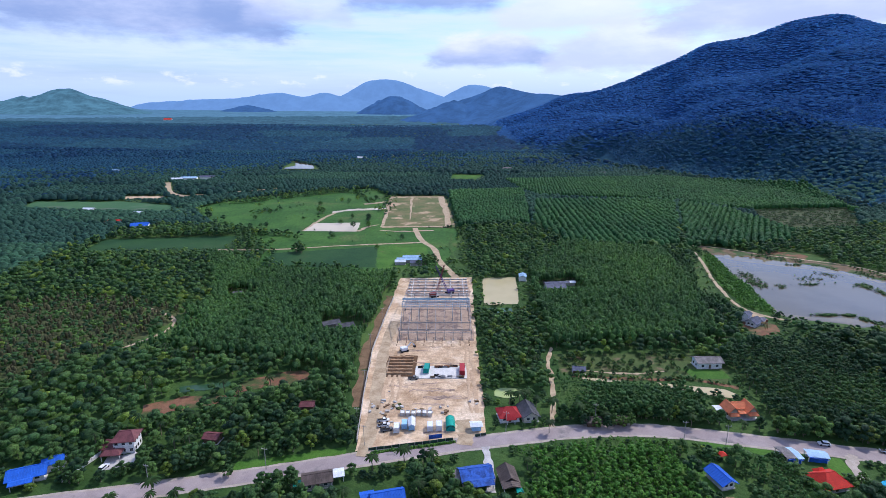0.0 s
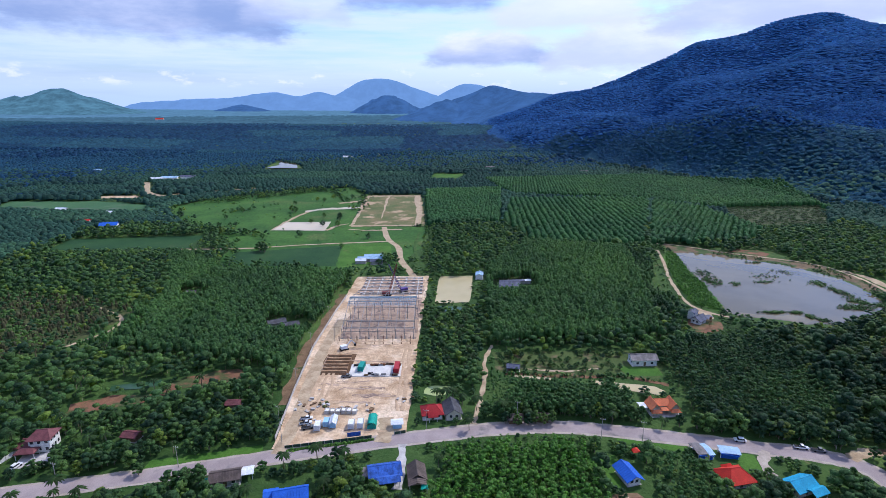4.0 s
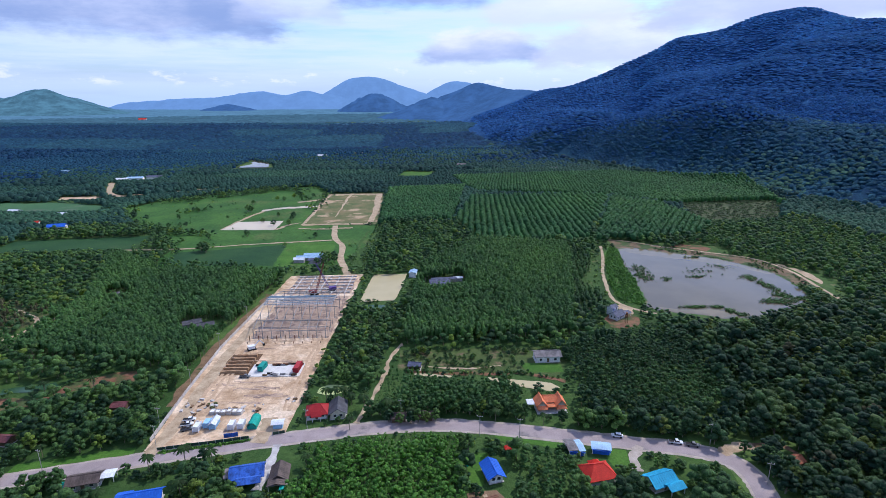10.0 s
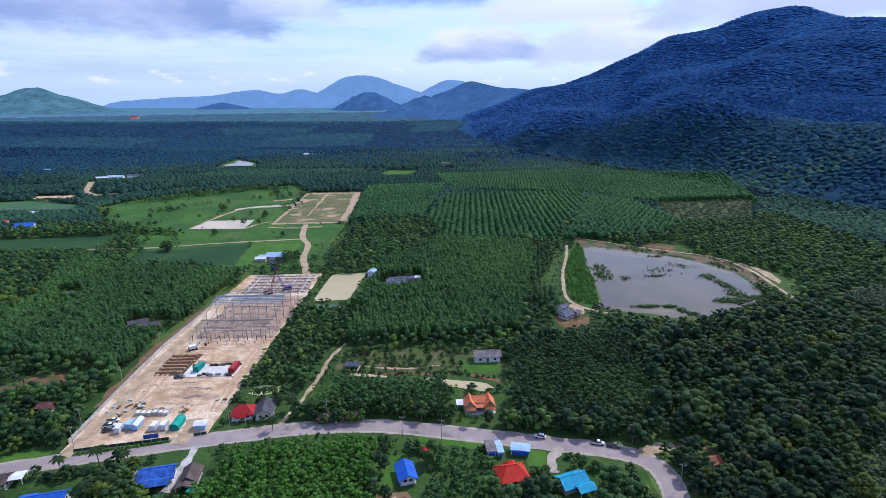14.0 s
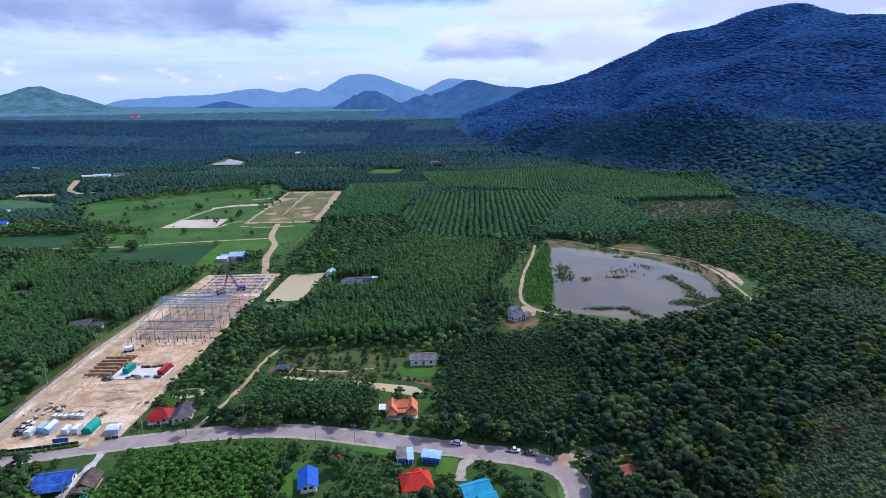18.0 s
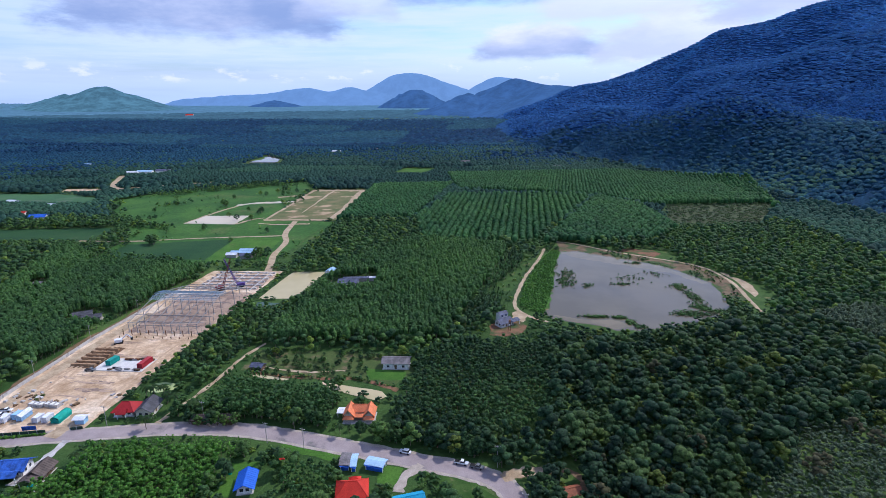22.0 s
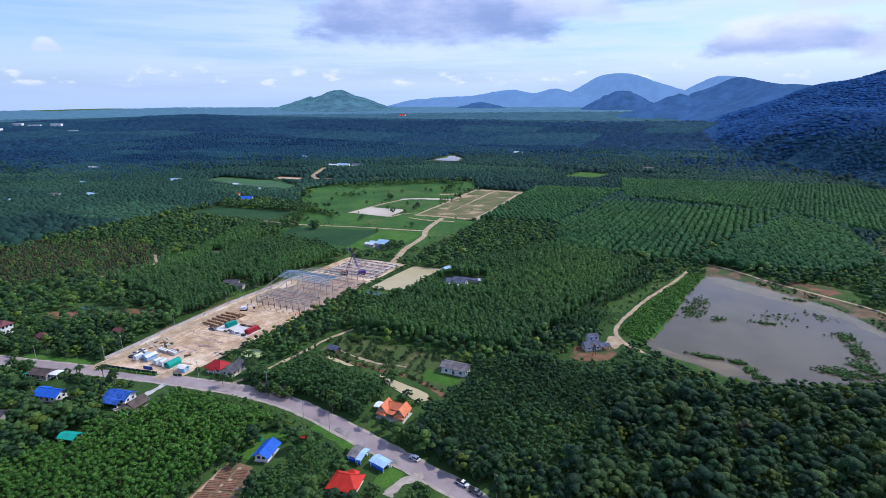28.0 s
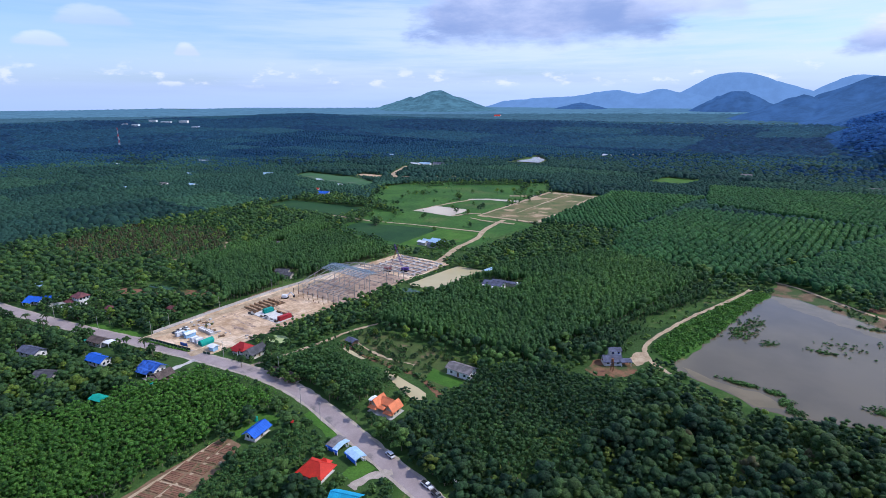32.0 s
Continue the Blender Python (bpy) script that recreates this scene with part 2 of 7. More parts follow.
M = dict(
    floor=mat("forest_floor", (0.035, 0.08, 0.02), (0.065, 0.12, 0.03), 0.06, bump=0.8, bscale=0.7, third=(0.07, 0.065, 0.03), tscale=0.02, tlo=0.6, thi=0.75, patch=0.006, bdist=0.6),
    rubber=leaf_mat("plantation_leaves", (0.042, 0.100, 0.037), (0.062, 0.140, 0.043), (0.082, 0.174, 0.048), thin=0.47, fine=1.8, mottle=0.5, bump=0.9),
    bright=leaf_mat("young_leaves", (0.054, 0.144, 0.030), (0.080, 0.196, 0.036), (0.106, 0.236, 0.046), thin=0.5, fine=2.0, mottle=0.45, bump=0.9),
    wild=leaf_mat("mixed_leaves", (0.028, 0.070, 0.031), (0.057, 0.126, 0.039), (0.094, 0.176, 0.044), thin=0.42, fine=1.5, mottle=0.5, bump=1.0, bdist=0.7, fresh=(0.13, 0.20, 0.035)),
    forest=leaf_mat("forest_leaves", (0.018, 0.050, 0.026), (0.036, 0.085, 0.033), (0.066, 0.122, 0.034), thin=0.4, fine=1.5, mottle=0.48, bump=1.0, bdist=0.7, fresh=(0.11, 0.155, 0.03)),
    # next two leaf colours have haze painted in, the bluer one cloud shade too
    far=leaf_mat("haze_tinged_leaves", (0.016, 0.048, 0.042), (0.026, 0.070, 0.048), (0.040, 0.100, 0.054), thin=0.25, fine=0.7, bdist=0.8, spec=0.1, rough=0.8, mottle=0.4),
    blue=leaf_mat("haze_blue_leaves", (0.011, 0.036, 0.078), (0.016, 0.054, 0.092), (0.026, 0.078, 0.100), thin=0.2, fine=0.4, bdist=1.0, spec=0.05, rough=0.9, mottle=0.25),
    # lower mountain leaves run from green to blue, with haze painted in
    foothill=leaf_mat("haze_tinted_foothill_leaves", (0.036, 0.098, 0.166), (0.052, 0.130, 0.168), (0.098, 0.188, 0.130), thin=0.5, fine=0.5, bdist=0.4, bump=0.3, spec=0.03, rough=0.85, mottle=0.25),
    dusty=leaf_mat("grey_green_leaves", (0.062, 0.098, 0.056), (0.088, 0.130, 0.070), (0.112, 0.160, 0.080), thin=0.4, fine=1.6, mottle=0.5, bump=0.9),
    # field green shifted bluish, haze painted in to match the far woods
    farfield=mat("haze_tinted_field_grass", (0.045, 0.115, 0.05), (0.065, 0.145, 0.06), 0.02, bump=0.3, bscale=0.5, third=(0.10, 0.13, 0.09), tscale=0.01),
    reed=mat("reed_leaves", (0.026, 0.068, 0.014), (0.056, 0.122, 0.024), 0.1, rough=0.7, bump=0.4, bscale=2.0, rand=0.5, island=True, spec=0.15),
    # haze blue painted into the leaves; strong translucency evens out their shade
    slope=leaf_mat("haze_blue_mountain_leaves", (0.032, 0.090, 0.206), (0.044, 0.120, 0.268), (0.056, 0.150, 0.330), thin=0.5, fine=0.3, bdist=0.5, bump=0.3, spec=0.0, rough=0.95, mottle=0.15),
    # darker copy of the haze-blue mountain leaves, matching the tree caps' shaded sides
    canopy=leaf_mat("shaded_haze_canopy", (0.018, 0.050, 0.118), (0.025, 0.068, 0.152), (0.034, 0.090, 0.196), thin=0.0, fine=0.2, bdist=1.5, bump=0.6, spec=0.0, rough=0.95, mottle=0.3),
    palm=mat("palm_leaves", (0.014, 0.036, 0.010), (0.034, 0.074, 0.017), 0.15, thin=0.3, rough=0.7, bump=0.3, bscale=2.0, rand=0.5, island=True, spec=0.15),
    rows=leaf_mat("row_leaves", (0.026, 0.082, 0.036), (0.042, 0.116, 0.040), (0.060, 0.150, 0.044), thin=0.35, fine=1.0, bdist=0.6, mottle=0.45, spec=0.08),
    grey=mat("bare_branches", (0.085, 0.090, 0.045), (0.13, 0.125, 0.065), 0.2, bump=0.6, bscale=2.0, rand=0.4, island=True, fleck=0.6, thin=0.3),
    trunk=mat("bark", (0.16, 0.13, 0.09), (0.28, 0.24, 0.18), 0.5, bump=0.5, bscale=5.0),
    grass=mat("meadow_grass", (0.030, 0.096, 0.020), (0.062, 0.148, 0.028), 0.022, bump=0.6, bscale=0.35, fleck=0.55, third=(0.11, 0.135, 0.045), tscale=0.016, tlo=0.54, thi=0.74),
    verge=mat("verge_grass", (0.03, 0.075, 0.015), (0.06, 0.115, 0.026), 0.15, bump=0.7, bscale=2.0, third=(0.17, 0.15, 0.07), tscale=0.12, tlo=0.58, thi=0.72),
    crop=mat("dark_crop", (0.018, 0.060, 0.022), (0.030, 0.082, 0.026), 0.03, bump=0.6, bscale=1.2, fleck=0.5, third=(0.045, 0.085, 0.03), tscale=0.03, tlo=0.6, thi=0.75),
    lawn=mat("bright_field", (0.045, 0.125, 0.018), (0.075, 0.17, 0.026), 0.08, bump=0.6, bscale=1.2, fleck=0.5, third=(0.095, 0.13, 0.035), tscale=0.06, tlo=0.56, thi=0.72),
    sand=mat("graded_sand", (0.42, 0.28, 0.165), (0.68, 0.50, 0.33), 0.11, fleck=0.45, bump=0.9, bscale=0.6, third=(0.74, 0.59, 0.43), tscale=0.04, tlo=0.5, thi=0.66, bdist=0.5),
    rut=mat("rutted_sand", (0.42, 0.29, 0.18), (0.53, 0.38, 0.25), 0.3, bump=0.5, bscale=1.5),
    dirt=mat("track_dirt", (0.33, 0.24, 0.15), (0.48, 0.375, 0.25), 0.2, bump=0.5, bscale=1.5),
    redsoil=mat("red_soil", (0.16, 0.075, 0.045), (0.23, 0.12, 0.07), 0.12, bump=0.6, bscale=1.5, third=(0.06, 0.085, 0.03), tscale=0.1, tlo=0.45, thi=0.6),
    tilled=mat("tilled_soil", (0.17, 0.085, 0.055), (0.25, 0.135, 0.085), 0.3, bump=0.7, bscale=2.5, third=(0.10, 0.085, 0.04), tscale=0.25, tlo=0.56, thi=0.68),
    brownsoil=mat("brown_soil", (0.15, 0.095, 0.055), (0.23, 0.15, 0.09), 0.15, bump=0.6, bscale=1.5, third=(0.07, 0.085, 0.03), tscale=0.12, tlo=0.55, thi=0.66),
    hallfloor=mat("compacted_hall_floor", (0.33, 0.23, 0.165), (0.46, 0.34, 0.25), 0.12, bump=0.6, bscale=1.0, third=(0.23, 0.165, 0.135), tscale=0.2, tlo=0.5, thi=0.6),
    asphalt=mat("worn_asphalt", (0.28, 0.23, 0.225), (0.36, 0.30, 0.29), 0.1, rough=0.8, bump=0.3, bscale=6.0, third=(0.15, 0.14, 0.135), tscale=0.07, tlo=0.58, thi=0.7),
    shoulder=mat("gravel_shoulder", (0.33, 0.28, 0.23), (0.44, 0.38, 0.32), 0.3, bump=0.5, bscale=4.0),
    concrete=mat("concrete", (0.42, 0.40, 0.38), (0.55, 0.53, 0.5), 0.4, bump=0.3, bscale=4.0, third=(0.33, 0.31, 0.3), tscale=0.2),
    white=mat("white_paint", (0.72, 0.71, 0.69), (0.82, 0.81, 0.79), 0.6, rough=0.6, bscale=2.0, local=True),
    cream=mat("cream_paint", (0.6, 0.54, 0.42), (0.7, 0.64, 0.52), 0.6, rough=0.7, bscale=2.0, local=True),
    greywall=mat("bare_block_wall", (0.3, 0.28, 0.26), (0.42, 0.4, 0.37), 0.5, bscale=3.0, bump=0.3, local=True),
    glass=glass_mat(),
    wood=mat("weathered_wood", (0.12, 0.08, 0.05), (0.2, 0.14, 0.09), 1.2, bscale=6.0, bump=0.3, local=True),
    steel=mat("primed_steel", (0.27, 0.265, 0.265), (0.36, 0.355, 0.35), 0.8, rough=0.55, metal=0.3, bscale=3.0),
    bluesteel=mat("pale_blue_steel", (0.25, 0.36, 0.45), (0.34, 0.45, 0.52), 0.8, rough=0.5, metal=0.2, bscale=3.0),
    rust=mat("rusty_steel", (0.16, 0.07, 0.04), (0.24, 0.11, 0.06), 0.8, rough=0.8, bscale=5.0),
    dark=mat("dark_rubber", (0.015, 0.015, 0.016), (0.03, 0.03, 0.03), 1.0, rough=0.7, local=True),
)


def roof_mat(name, c, vary=0.12, rough=0.65, rand=0.0, scale=0.35, metal=0.0):
    lo, hi = [v * (1 - vary) for v in c], [min(1, v * (1 + vary)) for v in c]
    return mat(name, lo, hi, scale, rough=rough, bump=0.15, bscale=3.0, third=[v * (0.8 - vary) for v in c], tscale=0.5, tlo=0.6, thi=0.8, local=True, rand=rand, metal=metal, spec=0.2)


R = dict(
    blue=roof_mat("blue_sheet", (0.02, 0.115, 0.52)),
    navy=roof_mat("weathered_blue_sheet", (0.03, 0.10, 0.38), vary=0.45, scale=0.5),
    red=roof_mat("red_sheet", (0.55, 0.035, 0.02)),
    crimson=roof_mat("red_tile", (0.36, 0.022, 0.025)),
    orange=roof_mat("orange_tile", (0.70, 0.21, 0.09)),
    maroon=roof_mat("maroon_tile", (0.15, 0.052, 0.055), vary=0.25),
    teal=roof_mat("cyan_sheet", (0.02, 0.33, 0.52)),
    green=roof_mat("green_sheet", (0.01, 0.33, 0.25)),
    grey=roof_mat("grey_fibre_cement", (0.17, 0.155, 0.155), vary=0.35),
    dark=roof_mat("dark_grey_tile", (0.075, 0.075, 0.085), vary=0.3),
    brown=roof_mat("dark_brown_tile", (0.10, 0.075, 0.065), vary=0.3),
    pale=roof_mat("pale_sheet", (0.66, 0.69, 0.73)),
    sky=roof_mat("pale_blue_sheet", (0.35, 0.52, 0.68)),
    slate=roof_mat("blue_grey_sheet", (0.09, 0.10, 0.15), vary=0.3),
)


def water_mat(name, a, b, rough=0.06, bump=0.06, scale=0.02, spec=0.36):
    m = bpy.data.materials.new(name)
    m.use_nodes = True
    w = Net(m.node_tree)
    vec = w.n("ShaderNodeNewGeometry").outputs["Position"]
    col = w.mix(w.ramp(w.noise(vec, scale, 4.0), 0.35, 0.65), a, b)
    sh = w.n("ShaderNodeBsdfPrincipled", Base_Color=col, Roughness=rough, IOR=1.33)
    sh.inputs["Specular IOR Level"].default_value = spec
    bp = w.n("ShaderNodeBump", Strength=bump, Distance=0.05, Height=w.noise(vec, 1.1, 4.0))
    w.t.links.new(bp.outputs[0], sh.inputs["Normal"])
    w.n("ShaderNodeOutputMaterial", Surface=sh.outputs[0])
    return m


M["murky"] = water_mat("murky_water", (0.092, 0.077, 0.046), (0.12, 0.10, 0.062))
M["shallow"] = water_mat("shallow_muddy_water", (0.125, 0.10, 0.05), (0.16, 0.125, 0.065), scale=0.08)
M["milky"] = water_mat("milky_pond_water", (0.36, 0.31, 0.17), (0.44, 0.37, 0.22), rough=0.3, spec=0.12)
M["pale"] = water_mat("pale_pond_water", (0.42, 0.36, 0.27), (0.50, 0.43, 0.33), rough=0.35, spec=0.08)
M["algae"] = water_mat("green_pond_water", (0.26, 0.34, 0.12), (0.36, 0.40, 0.17), rough=0.25)
M["emerald"] = water_mat("still_green_water", (0.022, 0.06, 0.03), (0.035, 0.08, 0.04), rough=0.2)


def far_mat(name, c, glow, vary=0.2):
    """Mountains, hills and plain of the far distance: a plain backdrop, its haze painted in as a glow."""
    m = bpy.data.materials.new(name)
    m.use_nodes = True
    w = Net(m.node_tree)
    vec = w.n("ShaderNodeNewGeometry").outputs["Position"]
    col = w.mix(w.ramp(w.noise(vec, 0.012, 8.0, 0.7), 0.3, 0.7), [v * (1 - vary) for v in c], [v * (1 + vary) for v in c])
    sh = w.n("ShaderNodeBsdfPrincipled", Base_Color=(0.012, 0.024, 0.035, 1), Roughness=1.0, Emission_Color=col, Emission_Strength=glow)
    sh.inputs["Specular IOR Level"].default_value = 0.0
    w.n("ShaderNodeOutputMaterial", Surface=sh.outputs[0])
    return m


M["range"] = far_mat("far_range_haze_glow", (0.13, 0.26, 0.54), 1.0, 0.07)
M["range_near"] = far_mat("nearer_range_haze_glow", (0.040, 0.108, 0.29), 0.9, 0.25)
M["plain"] = far_mat("far_plain_haze_glow", (0.23, 0.37, 0.62), 1.0)
M["haze"] = far_mat("horizon_woods_haze_glow", (0.050, 0.122, 0.185), 0.85, 0.3)
M["haze_far"] = far_mat("horizon_plain_haze_glow", (0.085, 0.195, 0.315), 0.95, 0.22)


# ---- mesh helpers ----
def link(name, me, material=None, parent=None, label=""):
    if material:
        me.materials.append(material)
    ob = new(name, me)
    if parent:
        ob.parent = parent
    if label:
        ob["label"] = label
    return ob


def part(name, bm, material, parent=None, label=""):
    me = bpy.data.meshes.new(name)
    bm.to_mesh(me)
    bm.free()
    return link(name, me, material, parent, label)


def mesh(name, verts, tris, material=None, smooth=False):
    """A mesh from arrays of corners and of triangles."""
    verts, tris = np.asarray(verts, np.float32), np.asarray(tris, np.int32)
    me = bpy.data.meshes.new(name)
    me.vertices.add(len(verts))
    me.vertices.foreach_set("co", verts.ravel())
    k = tris.shape[1]
    me.loops.add(tris.size)
    me.loops.foreach_set("vertex_index", tris.ravel())
    me.polygons.add(len(tris))
    me.polygons.foreach_set("loop_start", np.arange(0, tris.size, k, dtype=np.int32))
    if smooth:
        me.polygons.foreach_set("use_smooth", np.ones(len(tris), bool))
    me.update(calc_edges=True)
    if material:
        me.materials.append(material)
    return me


def box(bm, x0, y0, z0, x1, y1, z1, m=None):
    vs = [bm.verts.new((x, y, z)) for z in (z0, z1) for x, y in ((x0, y0), (x1, y0), (x1, y1), (x0, y1))]
    if m is not None:
        for v in vs:
            v.co = m @ v.co
    for f in ((3, 2, 1, 0), (4, 5, 6, 7), (0, 1, 5, 4), (1, 2, 6, 5), (2, 3, 7, 6), (3, 0, 4, 7)):
        bm.faces.new([vs[i] for i in f])
    return vs


def bar(bm, a, b, w, h=None):
    """A square bar from a to b."""
    a, b = Vector(a), Vector(b)
    h = h or w
    q = (b - a).to_track_quat("Z", "Y").to_matrix().to_4x4()
    box(bm, -w / 2, -h / 2, 0, w / 2, h / 2, (b - a).length, Matrix.Translation(a) @ q)


def rod(bm, a, b, r, n=8, r2=None):
    a, b = Vector(a), Vector(b)
    q = (b - a).to_track_quat("Z", "Y").to_matrix().to_4x4()
    m = Matrix.Translation((a + b) / 2) @ q
    bmesh.ops.create_cone(bm, cap_ends=True, segments=n, radius1=r, radius2=r if r2 is None else r2, depth=(b - a).length, matrix=m)


def inside(P, poly):
    """Which points of P lie in the polygon."""
    x, y = P[:, 0], P[:, 1]
    c = np.zeros(len(P), bool)
    for (x0, y0), (x1, y1) in zip(poly, poly[1:] + poly[:1]):
        cross = ((y0 > y) != (y1 > y)) & (x < (x1 - x0) * (y - y0) / ((y1 - y0) or 1e-9) + x0)
        c ^= cross
    return c


def away(P, line):
    """Distance of points from a polyline."""
    d = np.full(len(P), 1e9)
    for a, b in zip(line, line[1:]):
        a, b = np.array(a, float), np.array(b, float)
        k = np.clip(((P[:, :2] - a) @ (b - a)) / ((b - a) @ (b - a)), 0, 1)
        d = np.minimum(d, np.hypot(*(P[:, :2] - a - k[:, None] * (b - a)).T))
    return d


def smooth_line(pts, n=8):
    """A rounded polyline through points."""
    p = [pts[0], *pts, pts[-1]]
    out = []
    for i in range(1, len(p) - 2):
        a, b, c, d = (np.array(q, float) for q in p[i - 1:i + 3])
        for k in range(n):
            t = k / n
            out.append(tuple(0.5 * ((2 * b) + (c - a) * t + (2 * a - 5 * b + 4 * c - d) * t * t + (3 * b - a - 3 * c + d) * t ** 3)))
    return out + [tuple(map(float, pts[-1]))]


def ribbon(name, line, width, z, material, label, category, jag=0.0, depth=0.03):
    """A strip of ground that follows a line."""
    rnd = random.Random(name)
    bm = bmesh.new()
    rows = []
    for i, p in enumerate(line):
        a, b = line[max(i - 1, 0)], line[min(i + 1, len(line) - 1)]
        d = Vector((b[0] - a[0], b[1] - a[1])).normalized()
        n = Vector((-d.y, d.x))
        l, r = width / 2 + rnd.uniform(-jag, jag), width / 2 + rnd.uniform(-jag, jag)
        rows.append([bm.verts.new((p[0] + n.x * o, p[1] + n.y * o, zz)) for o, zz in ((l + 0.3, z - depth), (l, z), (0, z + 0.02), (-r, z), (-r - 0.3, z - depth))])
    for a, b in zip(rows, rows[1:]):
        for k in range(4):
            bm.faces.new((a[k], a[k + 1], b[k + 1], b[k]))
    bmesh.ops.recalc_face_normals(bm, faces=bm.faces)
    ob = part(name, bm, material)
    return tagged(ob, label, category, kind="structure")


def sheet(name, poly, z, material, label, category, jag=1.0, step=5.0, follow=False):
    """A flat patch of ground with an uneven edge."""
    rnd = random.Random(name + str(poly[0]))
    bm = bmesh.new()
    vs = []
    for (x0, y0), (x1, y1) in zip(poly, poly[1:] + poly[:1]):
        n = max(1, int(math.hypot(x1 - x0, y1 - y0) / step))
        for k in range(n):
            t = k / n
            j = jag if 0 < k else jag * 0.4
            vs.append(bm.verts.new((x0 + (x1 - x0) * t + rnd.uniform(-j, j), y0 + (y1 - y0) * t + rnd.uniform(-j, j), z)))
    f = bm.faces.new(vs)
    if f.normal.z < 0 or f.calc_area() < 0:
        pass
    f.normal_update()
    if f.normal.z < 0:
        f.normal_flip()
    if follow:
        for v in vs:
            v.co.z += float(plain_z(np.array([v.co.x]), np.array([v.co.y]))[0])
    bmesh.ops.triangulate(bm, faces=bm.faces)
    ob = part(name, bm, material)
    return tagged(ob, label, category, kind="structure")


# ---- the lie of the land ----
RIDGE = [(300, 3150, 252), (470, 2980, 205), (560, 2650, 180), (640, 2300, 195), (752, 2300, 233), (864, 2300, 287), (975, 2290, 333), (1027, 2260, 364), (1045, 2200, 373), (1118, 2195, 381), (1203, 2195, 399), (1277, 2195, 430),
         (1359, 2200, 454), (1466, 2200, 473), (1520, 2180, 476), (1545, 2100, 440), (1420, 1850, 383), (1400, 1750, 370), (1513, 1690, 360), (1640, 1500, 325), (1760, 1150, 280), (1900, 700, 220)]
FOOT = [(60, 2900), (150, 2300), (215, 1800), (300, 1400), (385, 1150), (455, 960), (520, 820), (548, 650), (585, 500), (660, 300), (740, 0)]
SPUR = [(330, 1850, 70), (487, 1330, 108), (540, 1120, 112), (588, 960, 116), (640, 800, 106), (690, 660, 96), (790, 480, 84), (960, 250, 70)]


def plain_z(x, y):
    d = np.hypot(x, y)
    return 0.0265 * np.maximum(0, d - 1250) * np.clip((d - 1250) / 900, 0.35, 1)


def wobble(x, y, s, seed):
    """Cheap smooth relief from sines."""
    r = np.random.RandomState(seed)
    z = 0
    for k in range(1, 6):
        a, b, c, d = r.uniform(-1, 1, 4)
        z = z + np.sin((a * x + b * y) * k * s + c * 6) * np.sin((b * x - a * y) * k * s * 0.8 + d * 6) / k
    return z


def fbm(x, y, scale, seed, octaves=4):
    """Smooth noise of several octaves, about -1 to 1."""
    z, amp = 0.0, 1.0
    for k in range(octaves):
        u, v = x * scale + 17.3 * k + seed, y * scale - 9.1 * k + seed * 1.7
        i, j = np.floor(u), np.floor(v)
        a, b = u - i, v - j
        a, b = a * a * (3 - 2 * a), b * b * (3 - 2 * b)

        def lattice(p, q):
            h = np.sin(p * 127.1 + q * 311.7 + seed * 13.7) * 43758.5453
            return (h - np.floor(h)) * 2 - 1
        z = z + amp * ((lattice(i, j) * (1 - a) + lattice(i + 1, j) * a) * (1 - b) + (lattice(i, j + 1) * (1 - a) + lattice(i + 1, j + 1) * a) * b)
        amp, scale = amp * 0.5, scale * 2.0
    return z


def crest(P, line):
    """Distance from a crest line and the crest's height at the nearest place."""
    best, h = np.full(len(P), 1e9), np.zeros(len(P))
    for a, b in zip(line, line[1:]):
        a, b = np.array(a, float), np.array(b, float)
        ab = b[:2] - a[:2]
        k = np.clip(((P - a[:2]) @ ab) / (ab @ ab), 0, 1)
        d = np.hypot(*(P - a[:2] - k[:, None] * ab).T)
        near = d < best
        best, h = np.where(near, d, best), np.where(near, a[2] + k * (b[2] - a[2]), h)
    return best, h


def raw_ridge(x, y):
    """Height of the wooded mountain above the plain: the main ridge, and a lower spur before it."""
    P = np.stack([x, y], 1)
    foot = away(P, FOOT)
    east = inside(P, FOOT + [(5000, -300), (5000, 4200), (60, 4200)])
    base = plain_z(x, y)
    best, h = crest(P, RIDGE)
    behind = inside(P, [r[:2] for r in RIDGE] + [(5000, 700), (5000, 4200), (300, 4200)])
    t = np.where(behind, 1 / (1 + best / 900), foot / (foot + best + 1e-6))
    main = t ** 1.25 * (h - base) + fbm(x, y, 0.0045, 5) * 30 * np.clip(t * 3, 0, 1) * np.clip((1 - t) * 5, 0, 1)
    d, hs = crest(P, SPUR)
    past = inside(P, [r[:2] for r in SPUR] + [(5000, 250), (5000, 1900)])
    u = np.where(past, 1 - np.clip(d / 420, 0, 1), foot / (foot + d + 1e-6))
    spur = u ** 0.9 * (hs - base * 0.5) + fbm(x, y, 0.0075, 8) * 20 * np.clip(u * 4, 0, 1)
    top = np.maximum(main, spur)
    return np.where(east, np.maximum(top, -2), -2)


RX, RY = np.arange(0, 2725, 25.0), np.arange(-300, 4125, 25.0)
HEIGHTS = raw_ridge(*(a.ravel() for a in np.meshgrid(RX, RY))).reshape(len(RY), len(RX))
for _ in range(3):
    pad_ = np.pad(HEIGHTS, 1, mode="edge")
    HEIGHTS = (pad_[:-2, 1:-1] + pad_[2:, 1:-1] + pad_[1:-1, :-2] + pad_[1:-1, 2:] + 2 * HEIGHTS) / 6


